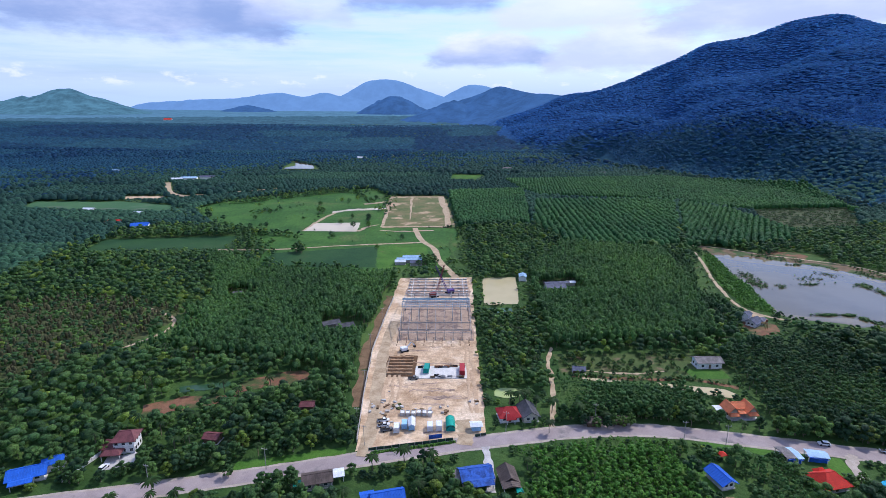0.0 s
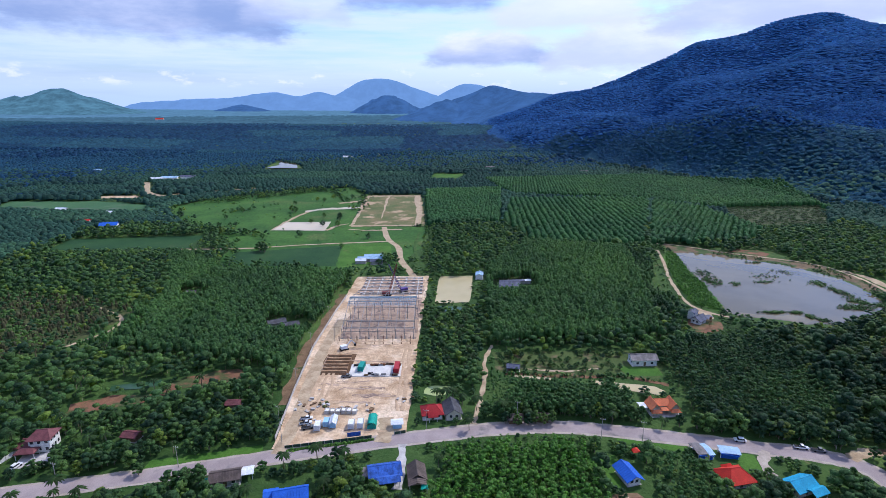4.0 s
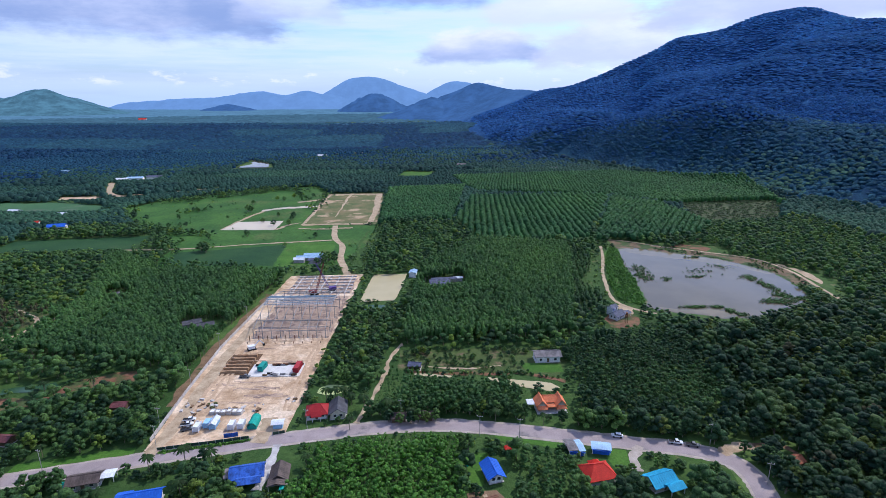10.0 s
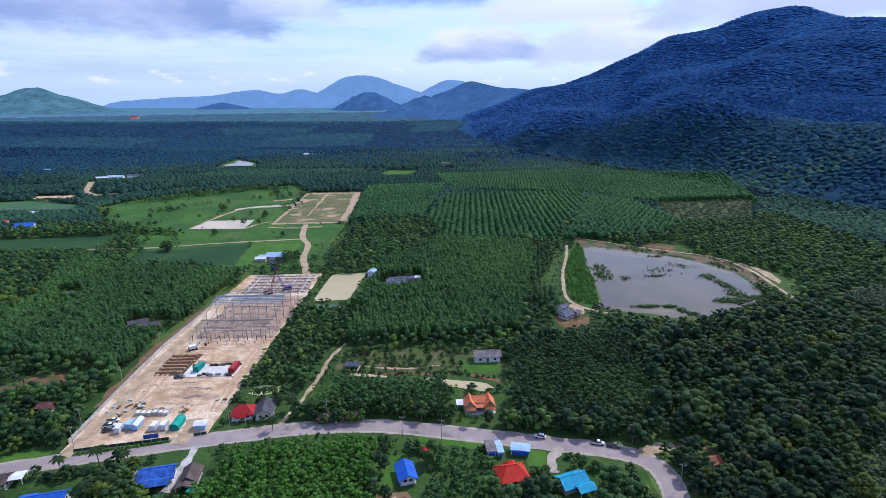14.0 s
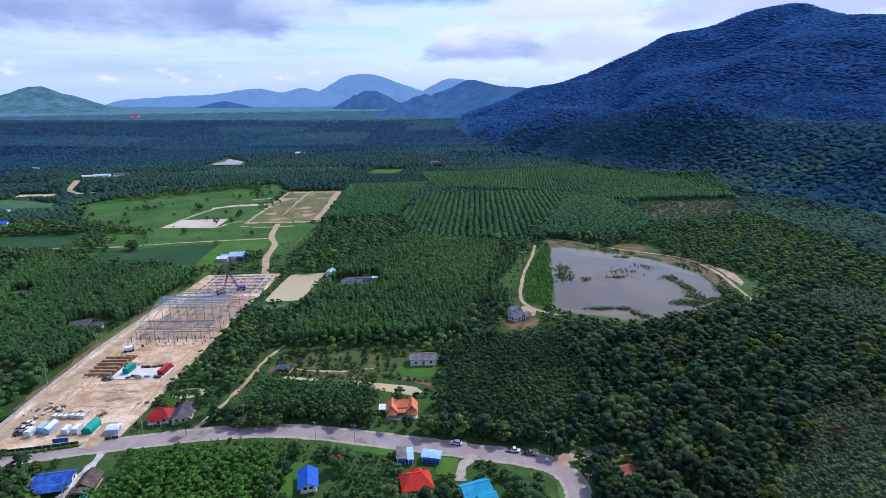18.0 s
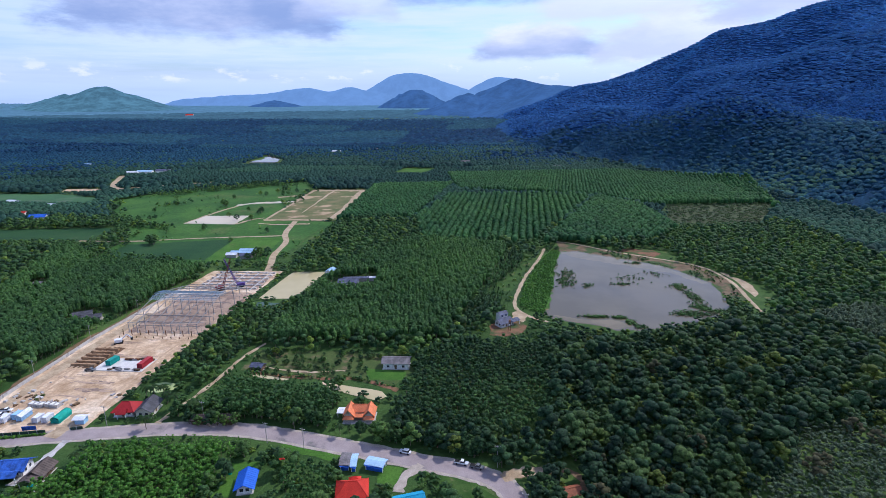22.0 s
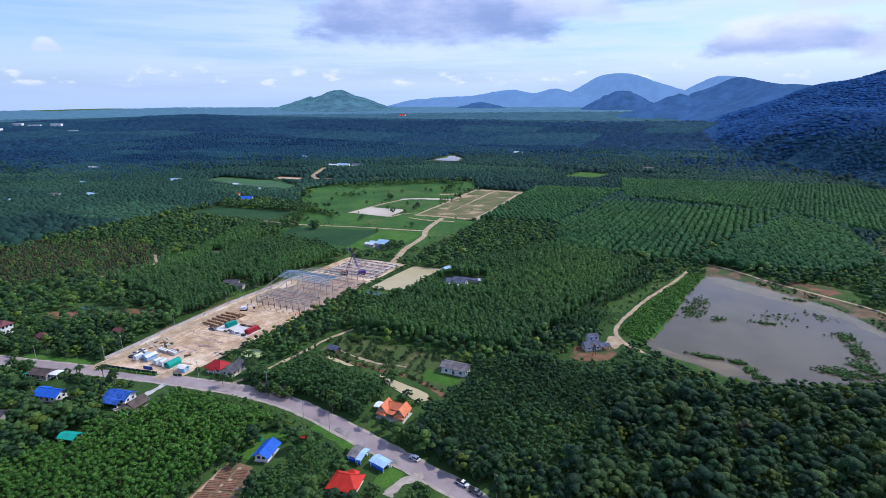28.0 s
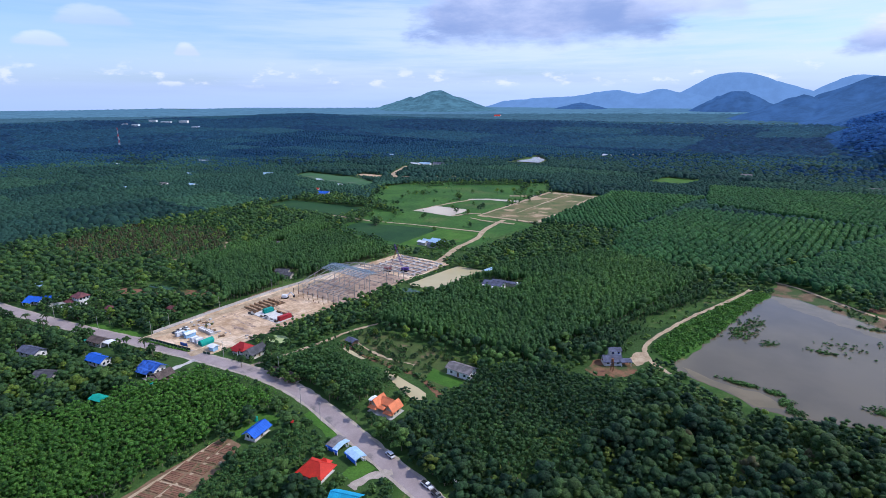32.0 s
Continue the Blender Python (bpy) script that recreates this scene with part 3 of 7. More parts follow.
def ridge_z(x, y):
    """The weathered height of the mountain above the plain, between the places of a coarse net."""
    u, v = (x - RX[0]) / 25, (y - RY[0]) / 25
    out = (u < 0) | (v < 0) | (u > len(RX) - 2) | (v > len(RY) - 2)
    u, v = np.clip(u, 0, len(RX) - 2), np.clip(v, 0, len(RY) - 2)
    i, j = u.astype(int), v.astype(int)
    a, b = u - i, v - j
    z = (HEIGHTS[j, i] * (1 - a) + HEIGHTS[j, i + 1] * a) * (1 - b) + (HEIGHTS[j + 1, i] * (1 - a) + HEIGHTS[j + 1, i + 1] * a) * b
    return np.where(out, -2, z)


def sunk(z):
    return np.where(z < 1.0, -14.0, z)


def land_z(x, y):
    x, y = np.atleast_1d(np.asarray(x, float)), np.atleast_1d(np.asarray(y, float))
    return plain_z(x, y) + np.maximum(ridge_z(x, y), 0)


def grid_mesh(name, xs, ys, fn, material, smooth=True):
    X, Y = np.meshgrid(xs, ys)
    Z = fn(X.ravel(), Y.ravel())
    n, m = len(xs), len(ys)
    i = np.arange((m - 1) * (n - 1))
    a = (i // (n - 1)) * n + i % (n - 1)
    quads = np.stack([a, a + 1, a + n + 1, a + n], 1)
    return mesh(name, np.stack([X.ravel(), Y.ravel(), Z], 1), quads, material, smooth)


span = np.concatenate([np.linspace(-4900, -1500, 16), np.linspace(-1300, 1300, 25), np.linspace(1500, 4900, 16)])
deep = np.concatenate([np.linspace(-1500, 1200, 20), np.linspace(1250, 4900, 40)])
ground = link("ground", grid_mesh("ground", span, deep, lambda x, y: plain_z(x, y) + np.where((np.hypot(x, y) > 1300) & (np.hypot(x, y) < 2500), wobble(x, y, 0.002, 3) * 1.5, 0) - 6 * (np.hypot(x, y) > 2900), M["floor"]))
tagged(ground, "wooded plain with dark undergrowth between plantations", "ground", kind="structure")
def canopy_z(x, y):
    """The mountain under its closed canopy, with the bumps of the tree tops."""
    z = sunk(ridge_z(x, y))
    return plain_z(x, y) + z + np.where(z > 4, fbm(x, y, 0.05, 33, 3) * 4.0, 0)


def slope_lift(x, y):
    """Below 1 the greener lower woods of the mountain, above it the upper ones, painted bluer for haze."""
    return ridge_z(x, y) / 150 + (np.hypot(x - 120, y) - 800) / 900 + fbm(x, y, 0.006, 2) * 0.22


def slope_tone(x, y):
    """Tone of the mountain's leaves: paler the farther off, painting in the haze."""
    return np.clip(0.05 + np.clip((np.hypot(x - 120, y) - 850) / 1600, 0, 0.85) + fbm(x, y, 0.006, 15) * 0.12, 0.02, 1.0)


xs = np.concatenate([np.linspace(60, 240, 10), np.arange(250, 1750, 11.0), np.linspace(1770, 2600, 24)])
ys = np.concatenate([np.linspace(-100, 230, 14), np.arange(240, 2570, 11.0)])
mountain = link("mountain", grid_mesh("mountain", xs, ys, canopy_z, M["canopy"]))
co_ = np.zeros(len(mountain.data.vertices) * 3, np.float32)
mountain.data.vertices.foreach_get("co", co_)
# painted haze stored as a tone at each vertex
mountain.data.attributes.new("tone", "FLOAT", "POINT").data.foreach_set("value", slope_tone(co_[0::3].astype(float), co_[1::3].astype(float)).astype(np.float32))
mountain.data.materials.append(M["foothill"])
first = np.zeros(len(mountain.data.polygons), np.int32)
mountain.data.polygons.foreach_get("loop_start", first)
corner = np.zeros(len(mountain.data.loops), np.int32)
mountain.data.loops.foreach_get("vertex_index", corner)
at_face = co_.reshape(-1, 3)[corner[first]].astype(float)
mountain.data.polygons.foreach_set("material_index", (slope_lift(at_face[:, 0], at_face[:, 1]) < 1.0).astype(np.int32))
tagged(mountain, "forested mountain ridge with spurs, tinted haze blue", "mountain", kind="structure")


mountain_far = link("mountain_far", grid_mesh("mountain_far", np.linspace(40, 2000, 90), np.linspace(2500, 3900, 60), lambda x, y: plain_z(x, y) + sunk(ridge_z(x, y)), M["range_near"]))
tagged(mountain_far, "far end of the forested ridge, glowing haze blue", "mountain", kind="structure")


def hill(name, cx, cy, top, rx, ry, material, label, flat=0.0, power=1.6, seed=1, lean=0.0):
    """A hill on the plain: a mound with spurs."""
    base = float(plain_z(np.array([cx]), np.array([cy]))[0]) - 4
    u = np.linspace(-1, 1, 81)
    v = np.linspace(-1, 1, 41)

    def fn(x, y):
        a, b = (x - cx) / rx, (y - cy) / ry
        r = np.hypot(a + lean * a * a, b)
        s = np.clip((1 - r) / (1 - flat), 0, 1) ** power
        return base + (top - base) * s * (1 + 0.10 * fbm(x, y, 7 / rx, seed) * np.clip(r * 3, 0.3, 1)) - 12 * (r > 0.98)
    ob = link(name, grid_mesh(name, cx + u * rx, cy + v * ry, fn, material))
    return tagged(ob, label, "hill", kind="structure")


# hill colour is mostly emission, standing in for haze
M["hill"] = far_mat("hill_haze_glow", (0.066, 0.165, 0.235), 0.95, 0.4)
hill("hill_west", -2470, 3640, 240, 560, 420, M["hill"], "wooded hill rising alone from the plain, glowing hazy green", flat=0.06, power=1.25, seed=4)
hill("hill_west_shoulder", -2800, 3700, 196, 420, 300, M["hill"], "low shoulder of the wooded hill, glowing hazy green", power=1.1, seed=6)
hill("hill_middle", -350, 4000, 196, 300, 240, M["range_near"], "small wooded hill before the far range, glowing haze blue", flat=0.15, power=1.0, seed=8)
hill("hill_low", -1500, 4250, 140, 260, 160, M["range_near"], "low wooded rise on the plain, glowing haze blue", power=1.0, seed=9)
hill("hill_ridge_end", 60, 3120, 165, 330, 300, M["range_near"], "wooded foot of the ridge, glowing haze blue", power=1.1, seed=12)


def far_range(name, pts, y, deep_, material, label):
    """A far mountain range: its skyline as heights along x, with slopes in front."""
    px_, pz = [p[0] for p in pts], [p[1] for p in pts]
    xs_ = np.linspace(px_[0], px_[-1], 160)
    ys_ = np.linspace(-1, 1, 21)

    def fn(x, yy):
        h = sum(np.interp(x + k, px_, pz) for k in (-40, -20, 0, 20, 40)) / 5 + fbm(x, x * 0, 0.012, 3) * 4
        s = np.abs((yy - y) / deep_)
        return 60 + (h - 60) * (1 - s ** 1.1) + fbm(x, yy, 0.008, 6) * 16 * s
    ob = link(name, grid_mesh(name, xs_, y + ys_ * deep_, fn, material))
    return tagged(ob, label, "mountain", kind="structure")


ring = np.linspace(-92, 35, 60)
rad = np.linspace(2700, 4880, 14)
A_, R_ = np.meshgrid(np.radians(ring), rad)
quad = np.arange(13 * 59)
q0 = (quad // 59) * 60 + quad % 59
far_x, far_y = (R_ * np.sin(A_)).ravel(), (R_ * np.cos(A_)).ravel()
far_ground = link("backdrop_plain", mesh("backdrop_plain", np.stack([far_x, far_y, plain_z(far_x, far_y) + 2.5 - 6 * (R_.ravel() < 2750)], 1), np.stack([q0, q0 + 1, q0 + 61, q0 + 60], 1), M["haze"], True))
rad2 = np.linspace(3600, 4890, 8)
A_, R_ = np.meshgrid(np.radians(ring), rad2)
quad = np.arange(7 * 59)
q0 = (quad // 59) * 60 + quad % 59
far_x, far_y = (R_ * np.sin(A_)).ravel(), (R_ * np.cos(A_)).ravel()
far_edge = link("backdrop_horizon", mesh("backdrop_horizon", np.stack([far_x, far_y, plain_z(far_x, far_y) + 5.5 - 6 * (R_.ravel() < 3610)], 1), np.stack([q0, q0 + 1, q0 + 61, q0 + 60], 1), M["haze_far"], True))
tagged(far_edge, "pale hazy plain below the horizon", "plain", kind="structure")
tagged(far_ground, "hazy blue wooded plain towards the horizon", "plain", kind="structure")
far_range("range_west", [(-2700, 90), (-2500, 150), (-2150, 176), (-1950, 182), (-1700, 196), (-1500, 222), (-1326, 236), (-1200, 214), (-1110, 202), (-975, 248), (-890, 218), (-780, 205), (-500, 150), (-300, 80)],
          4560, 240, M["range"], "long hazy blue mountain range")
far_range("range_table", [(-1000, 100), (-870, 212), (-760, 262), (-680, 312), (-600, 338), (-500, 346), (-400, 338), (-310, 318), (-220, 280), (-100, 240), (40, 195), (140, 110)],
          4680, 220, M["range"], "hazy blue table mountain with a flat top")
far_range("range_east", [(-120, 120), (20, 215), (110, 265), (195, 306), (330, 298), (450, 280), (600, 225), (800, 120)], 4740, 150, M["range"], "peak behind the ridge, glowing pale haze blue")
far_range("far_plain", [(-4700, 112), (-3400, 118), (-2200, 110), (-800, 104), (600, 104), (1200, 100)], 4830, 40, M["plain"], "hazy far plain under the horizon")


# ---- roads, fields and water ----
ROAD = smooth_line([(-330, 118), (-220, 132), (-142, 145), (-87, 156), (-49, 165), (-9, 175), (25, 182), (54, 187), (78, 188), (100, 185), (128, 179), (150, 174), (168, 170), (179, 165), (184, 157), (183, 145), (176, 125), (166, 100), (150, 60)])
SITE = [(-33, 174), (-35.6, 215), (-37.4, 261), (-35.4, 313), (-32, 384), (22, 386), (20, 330), (18.5, 275), (18, 215), (17, 185), (12, 184), (-5, 180), (-29, 175.5)]
RESERVOIR = [(235, 449), (229, 425), (225, 402), (221, 378), (218, 356), (213.5, 332), (208, 312), (212, 304), (222, 301), (236, 297), (246, 291), (260, 290), (272, 294), (288, 303), (304, 311), (319, 319), (323, 337), (327, 358), (328, 374), (316, 397), (305, 414), (293, 421), (280, 430), (266, 440), (250, 450), (235, 449)]
POND = [(30, 384), (55, 386), (52, 350), (49, 329), (27, 327), (28, 355)]
UPPER = [(-77, 766), (2, 768), (10, 640), (13, 560), (-66, 558), (-70, 650)]
MEADOW = [(-313, 665), (-298, 722), (-192, 815), (-110, 840), (-82, 780), (-72, 649), (-64, 560), (14, 556), (14, 470), (0, 415), (-30, 408), (-60, 400), (-150, 412), (-160, 470), (-200, 530), (-250, 575)]
CROP = [(-150, 455), (-61, 478), (-54, 412), (-148, 414)]
LAWN = [(-60, 478), (-18, 489), (-12, 450), (-30, 412), (-53, 408)]
WCROP = [(-330, 505), (-205, 520), (-200, 470), (-320, 462)]
ORCHARD = [(57, 256), (128, 257), (141, 240), (134, 226), (118, 229), (104, 231), (58, 234)]
BROWN = [(86, 149), (96, 150), (102, 140), (106, 128), (108, 100), (90, 100), (88, 131)]
SCRUB = [(-160, 318), (-172, 262), (-200, 222), (-300, 215), (-330, 300), (-240, 345)]
ROADS = [(ROAD, 6.5)]

ribbon("road_shoulder", ROAD, 8.6, 0.10, M["shoulder"], "pale gravel shoulder along the asphalt road", "shoulder", jag=0.35)
ribbon("road", ROAD, 6.2, 0.14, M["asphalt"], "worn grey two-lane asphalt country road", "road", jag=0.05)
sheet("construction_ground", SITE, 0.16, M["sand"], "graded pale sand of the construction site", "ground", jag=0.5)


def track(name, pts, width, label, jag=0.6, z=0.2, material=None):
    line = smooth_line(pts, 6)
    ROADS.append((line, width / 2 + 1.5))
    return ribbon(name, line, width, z, material or M["dirt"], label, "track", jag=jag)


track("haul_track", [(-30, 171), (-29, 190), (-30, 220), (-31, 260), (-29, 300)], 5.0, "pale compacted haul track along the site wall", z=0.24)
track("wall_strip", [(-37.0, 205), (-38.6, 230), (-39.8, 262), (-38.0, 300), (-35.8, 345)], 4.6, "strip of turned brown earth outside the site wall", jag=1.2, z=0.1, material=M["brownsoil"])
track("north_track", [(10, 384), (5, 402), (-3, 430), (-8, 470), (-20, 500), (-26, 530), (-30, 556)], 4.8, "rutted pale dirt track through the meadow", jag=0.3)
track("meadow_path", [(-15, 494), (-60, 487), (-100, 480), (-150, 468), (-205, 466)], 2.6, "narrow pale path across the meadow")
track("canal_track", [(18, 400), (10, 440), (7, 480), (9, 530)], 2.0, "grey-green drainage ditch beside the track", material=M["verge"])
track("orchard_lane", [(44, 190), (48, 208), (52, 231), (53, 246), (58, 264)], 1.5, "pale dirt lane between plantations")
track("orchard_path", [(66, 239), (80, 235.5), (94, 234.5), (108, 237)], 0.7, "thin dirt path through the orchard")
track("levee_track", [(210, 300), (200, 307.5), (193, 318), (192, 332), (196.5, 357), (202, 382), (207, 398), (213, 418), (219, 440), (223, 458)], 1.8, "pale worn dirt track on the reservoir bank", z=0.22, jag=0.35)
track("levee_track_north", [(232, 482), (244, 478), (255, 471), (280, 450), (306, 433.5), (328, 418), (339, 401.6), (342, 371), (338, 340), (336, 318)], 1.8, "pale dirt track round the far reservoir bank", z=0.22, jag=0.4)
track("side_lane", [(152, 172), (147, 165), (146, 158)], 3.0, "paved lane to the houses", z=0.17, material=M["shoulder"])
track("house_lane", [(16, 177), (16.5, 168), (16, 152)], 2.6, "pale concrete driveway", z=0.19, material=M["concrete"])
track("site_gate_track", [(8, 178), (9, 186), (8, 195)], 5.5, "pale sandy site entrance", z=0.25)
track("forest_turnoff", [(180, 167), (188, 171), (194, 171)], 4.0, "orange earth turnoff by the bend", z=0.15, material=M["dirt"])
track("forest_track", [(194, 171), (203, 172), (207, 166), (204, 160)], 2.0, "shaded earth track into the forest", material=M["brownsoil"], z=0.12)
track("west_path", [(-190, 322), (-165, 305), (-160, 285), (-172, 262)], 1.3, "pale path through scrub")
track("far_lane", [(-470, 910), (-410, 800), (-370, 765)], 8.0, "pale lane to far sheds")
track("far_track", [(-380, 765), (-330, 800), (-240, 850)], 4.0, "earth track beyond the meadow")
track("plain_track", [(-230, 1345), (-120, 1400), (-20, 1420), (60, 1400)], 9.0, "pale earth track on the plain", z=4.0)

sheet("hall_floor", [(-26, 272), (17, 272), (18.5, 338), (-25, 340)], 0.2, M["hallfloor"], "compacted grey-brown floor under the steel hall", "ground", jag=0.8)
sheet("hall_floor_north", [(-25, 343), (18, 343), (19, 376), (-26, 378)], 0.2, M["hallfloor"], "grey churned ground between footings", "ground", jag=1.2)
sr = random.Random(8)
for k in range(30):
    y0 = sr.choice((206, 212, 216, 219, 222, 225, 258, 261, 264, 268, 246, 186)) + sr.uniform(-1.5, 1.5)
    x0 = sr.uniform(-26, 2)
    n_ = sr.randint(4, 7)
    pts = [(min(16.5, x0 + i * sr.uniform(2.2, 3.4)), y0 + sr.uniform(-0.9, 0.9)) for i in range(n_)]
    ribbon("rut", smooth_line(pts, 4), sr.uniform(0.2, 0.8), 0.19 + 0.004 * k, M["rut"] if k % 2 else M["hallfloor"], "shallow wheel rut in the graded sand", "rut", jag=0.25)
for k, (x0, w0) in enumerate(((-26.5, 1.0), (-23, 0.7), (-20.5, 0.6), (14.5, 1.2), (12, 0.6))):
    ribbon("rut", smooth_line([(x0 + sr.uniform(-.8, .8), y) for y in range(200, 272, 8)], 4), w0, 0.33 + 0.004 * k, M["rut"], "long wheel rut along the site", "rut", jag=0.2)
sheet("fence_verge", [(-27, 172.4), (-5, 177.0), (5, 179.2), (5, 181), (-5, 179), (-27, 174.2)], 0.17, M["verge"], "green weeds along the site fence", "grass", jag=0.3, step=2)
sheet("meadow", MEADOW, 0.06, M["grass"], "bright green meadow with worn patches", "meadow", jag=3.0, step=9)
sheet("crop_field", CROP, 0.12, M["crop"], "dark green crop field", "field", jag=0.6)
sheet("bright_field", LAWN, 0.12, M["lawn"], "bright green grass field", "field", jag=0.6)
sheet("west_crop_field", WCROP, 0.12, M["crop"], "dark green crop field beside trees", "field", jag=2)
sheet("upper_site", UPPER, 0.18, mat("stripped_soil", (0.19, 0.155, 0.075), (0.085, 0.12, 0.04), 0.04, bump=0.4, bscale=0.8, third=(0.40, 0.29, 0.18), tscale=0.035, tlo=0.55, thi=0.63),
      "stripped earth plot with grass growing back", "ground", jag=1.0)
sheet("orchard_grass", ORCHARD, 0.05, mat("orchard_floor", (0.052, 0.090, 0.026), (0.086, 0.118, 0.036), 0.15, bump=0.7, bscale=1.5, fleck=0.5, third=(0.16, 0.125, 0.07), tscale=0.11, tlo=0.56, thi=0.68), "grassy orchard floor with bare patches", "grass", jag=1.0)
sheet("garden_plot", BROWN, 0.08, M["brownsoil"], "brown earth paths between garden beds", "field", jag=0.6)
sheet("scrub_ground", SCRUB, 0.05, mat("scrub_soil", (0.065, 0.085, 0.032), (0.11, 0.12, 0.05), 0.05, bump=0.6, bscale=1.0, third=(0.06, 0.1, 0.03), tscale=0.05), "dry grassy scrub ground", "ground", jag=4)
sheet("reservoir_bank", smooth_line([(222, 470), (262, 466), (312, 468), (345, 420), (362, 372), (352, 330), (330, 312), (300, 296), (262, 284), (228, 288), (206, 296), (192, 318), (204, 372), (214, 430), (222, 470)], 3)[:-1], 0.08, M["verge"],
      "grassy reservoir bank with bare earth", "bank", jag=1.5)
NORTH_BANK = [(236, 482), (258, 471), (284, 450), (309, 432), (330, 417), (341, 400), (344, 370), (339, 338), (327, 345), (327, 358), (328, 374), (316, 397), (305, 414), (280, 430), (250, 450), (235, 449)]
sheet("north_bank", NORTH_BANK, 0.10, mat("bank_soil", (0.12, 0.085, 0.05), (0.19, 0.13, 0.08), 0.12, bump=0.6, bscale=1.5, third=(0.05, 0.085, 0.028), tscale=0.07, tlo=0.44, thi=0.56), "bare brown earth slope of the far bank", "bank", jag=1.2)
water = sheet("water", RESERVOIR[:-1], 0.13, M["murky"], "murky grey-brown reservoir water", "water", jag=1.6, step=4)
sheet("pond_water", POND, 0.25, M["milky"], "milky yellow-green rectangular fish pond", "pond", jag=0.4)
sheet("white_pond", [(-141, 580), (-92, 583), (-89, 539), (-146, 541)], 0.3, M["pale"], "pale silty rectangular pond in the meadow", "pond", jag=0.5)
sheet("stream", [(-135, 640), (-110, 655), (-78, 662), (-70, 672), (-90, 672), (-118, 664), (-137, 648)], 0.26, M["pale"], "pale winding pool in the meadow", "pond", jag=2)
sheet("round_pond", smooth_line([(23, 214), (29, 212), (36, 215), (37, 219), (29, 221), (24, 219), (23, 214)], 4)[:-1], 0.2, M["algae"], "small yellow-green garden pond", "pond", jag=0.2)
sheet("house_pond", [(100, 226), (106, 224.5), (118, 222), (129, 219.5), (132, 215.5), (128, 212), (114, 216.5), (102, 222.5)], 0.2, M["milky"], "milky yellow-green pond behind the orange house", "pond", jag=0.4)
sheet("ditch_pool", [(66, 231), (75, 229.5), (84, 227.5), (83, 226), (74, 227), (66, 229)], 0.19, M["milky"], "narrow milky pool in the orchard ditch", "pond", jag=0.3)
track("orchard_ditch", [(62, 233), (76, 231), (90, 229.5), (104, 229), (112, 230), (124, 227), (136, 221)], 2.2, "overgrown brown earth bank of the ditch", z=0.12, material=M["redsoil"])
sheet("puddle", [(29, 322), (44, 321), (44, 312), (31, 313)], 0.22, M["emerald"], "small green pool beside the palm trees", "pond", jag=0.5)
sheet("west_pond", [(-121, 222), (-101, 228), (-97, 223), (-119, 216)], 0.2, M["emerald"], "still green pond among trees", "pond", jag=1)
sheet("far_lake", [(-330, 1105), (-268, 1105), (-280, 1160), (-300, 1215), (-345, 1255), (-322, 1170)], 2.0, M["murky"], "bright far lake among plantations", "pond", jag=5, step=14)
sheet("west_red_field", [(-128, 194), (-100, 206), (-92, 214), (-110, 214), (-130, 206)], 0.14, M["redsoil"], "bare red soil clearing", "field", jag=2)
sheet("west_brown_field", [(-94, 216), (-66, 226), (-64, 236), (-80, 236), (-95, 224)], 0.14, M["redsoil"], "bare brown clearing among trees", "field", jag=2)
sheet("bank_sand", [(284, 452), (289, 464), (312, 457), (316, 446), (308, 436), (296, 444)], 0.13, M["redsoil"], "dumped pale soil on the bank", "ground", jag=2)
sheet("bank_sand_east", [(344, 400), (352, 376), (351, 358), (344, 348), (345, 372)], 0.13, M["dirt"], "pale sandy slope of the bank", "ground", jag=2)
sheet("yard_gravel", [(189, 304), (190, 314), (194, 317), (198, 308), (195, 299)], 0.14, M["dirt"], "pale trodden ground beside the reservoir house", "ground", jag=0.8, step=3)
sheet("house_earth", [(176, 293), (184, 304), (194, 300), (197, 294), (192, 282), (182, 278), (176, 281)], 0.12, M["redsoil"], "bare red earth yard by the reservoir house", "ground", jag=1)
for nm, poly in (("shallow_water_north", [(235, 448), (250, 449), (266, 439), (280, 429), (293, 420), (305, 413), (316, 396), (327, 374), (321, 372), (309, 392), (296, 403), (276, 414), (258, 424), (240, 436)]), ("shallow_water_south", [(212, 311), (224, 307), (240, 305), (250, 304), (257, 296), (246, 292), (236, 298), (222, 302)])):
    sheet(nm, poly, 0.14, M["shallow"], "shallow muddy yellow-brown water at the edge", "water", jag=1.6, step=4)
sheet("levee_grass", [(226, 450), (211, 408), (205, 382), (199, 355), (195, 330), (204, 312), (208, 312), (213.5, 332), (218, 356), (221, 378), (225, 402), (229, 425), (235, 449)], 0.16, M["lawn"], "bright green grass on the inner bank", "grass", jag=1.4)
sheet("lane_grass", [(206, 425), (194, 390), (180, 362), (183, 350), (191, 352), (196, 372), (204, 400), (212, 425)], 0.12, M["verge"], "grass beside the bank track", "grass", jag=1.4)
sheet("roadside_lawn", [(99, 181), (124, 175), (123, 171.5), (108, 175), (99, 177)], 0.07, M["lawn"], "mown green roadside grass", "grass", jag=0.5)
sheet("corner_lawn", [(137, 171), (146, 170), (145, 161), (139, 160)], 0.07, M["lawn"], "mown green grass by the lane", "grass", jag=0.4)
sheet("bend_lawn", [(153, 169), (170, 165), (178, 158), (178, 145), (166, 140), (160, 156)], 0.07, M["verge"], "rough grass inside the road bend", "grass", jag=0.6)
sheet("west_verge", [(-75, 163), (-36, 173), (-37, 177), (-75, 168)], 0.07, M["lawn"], "green roadside verge", "grass", jag=0.5)
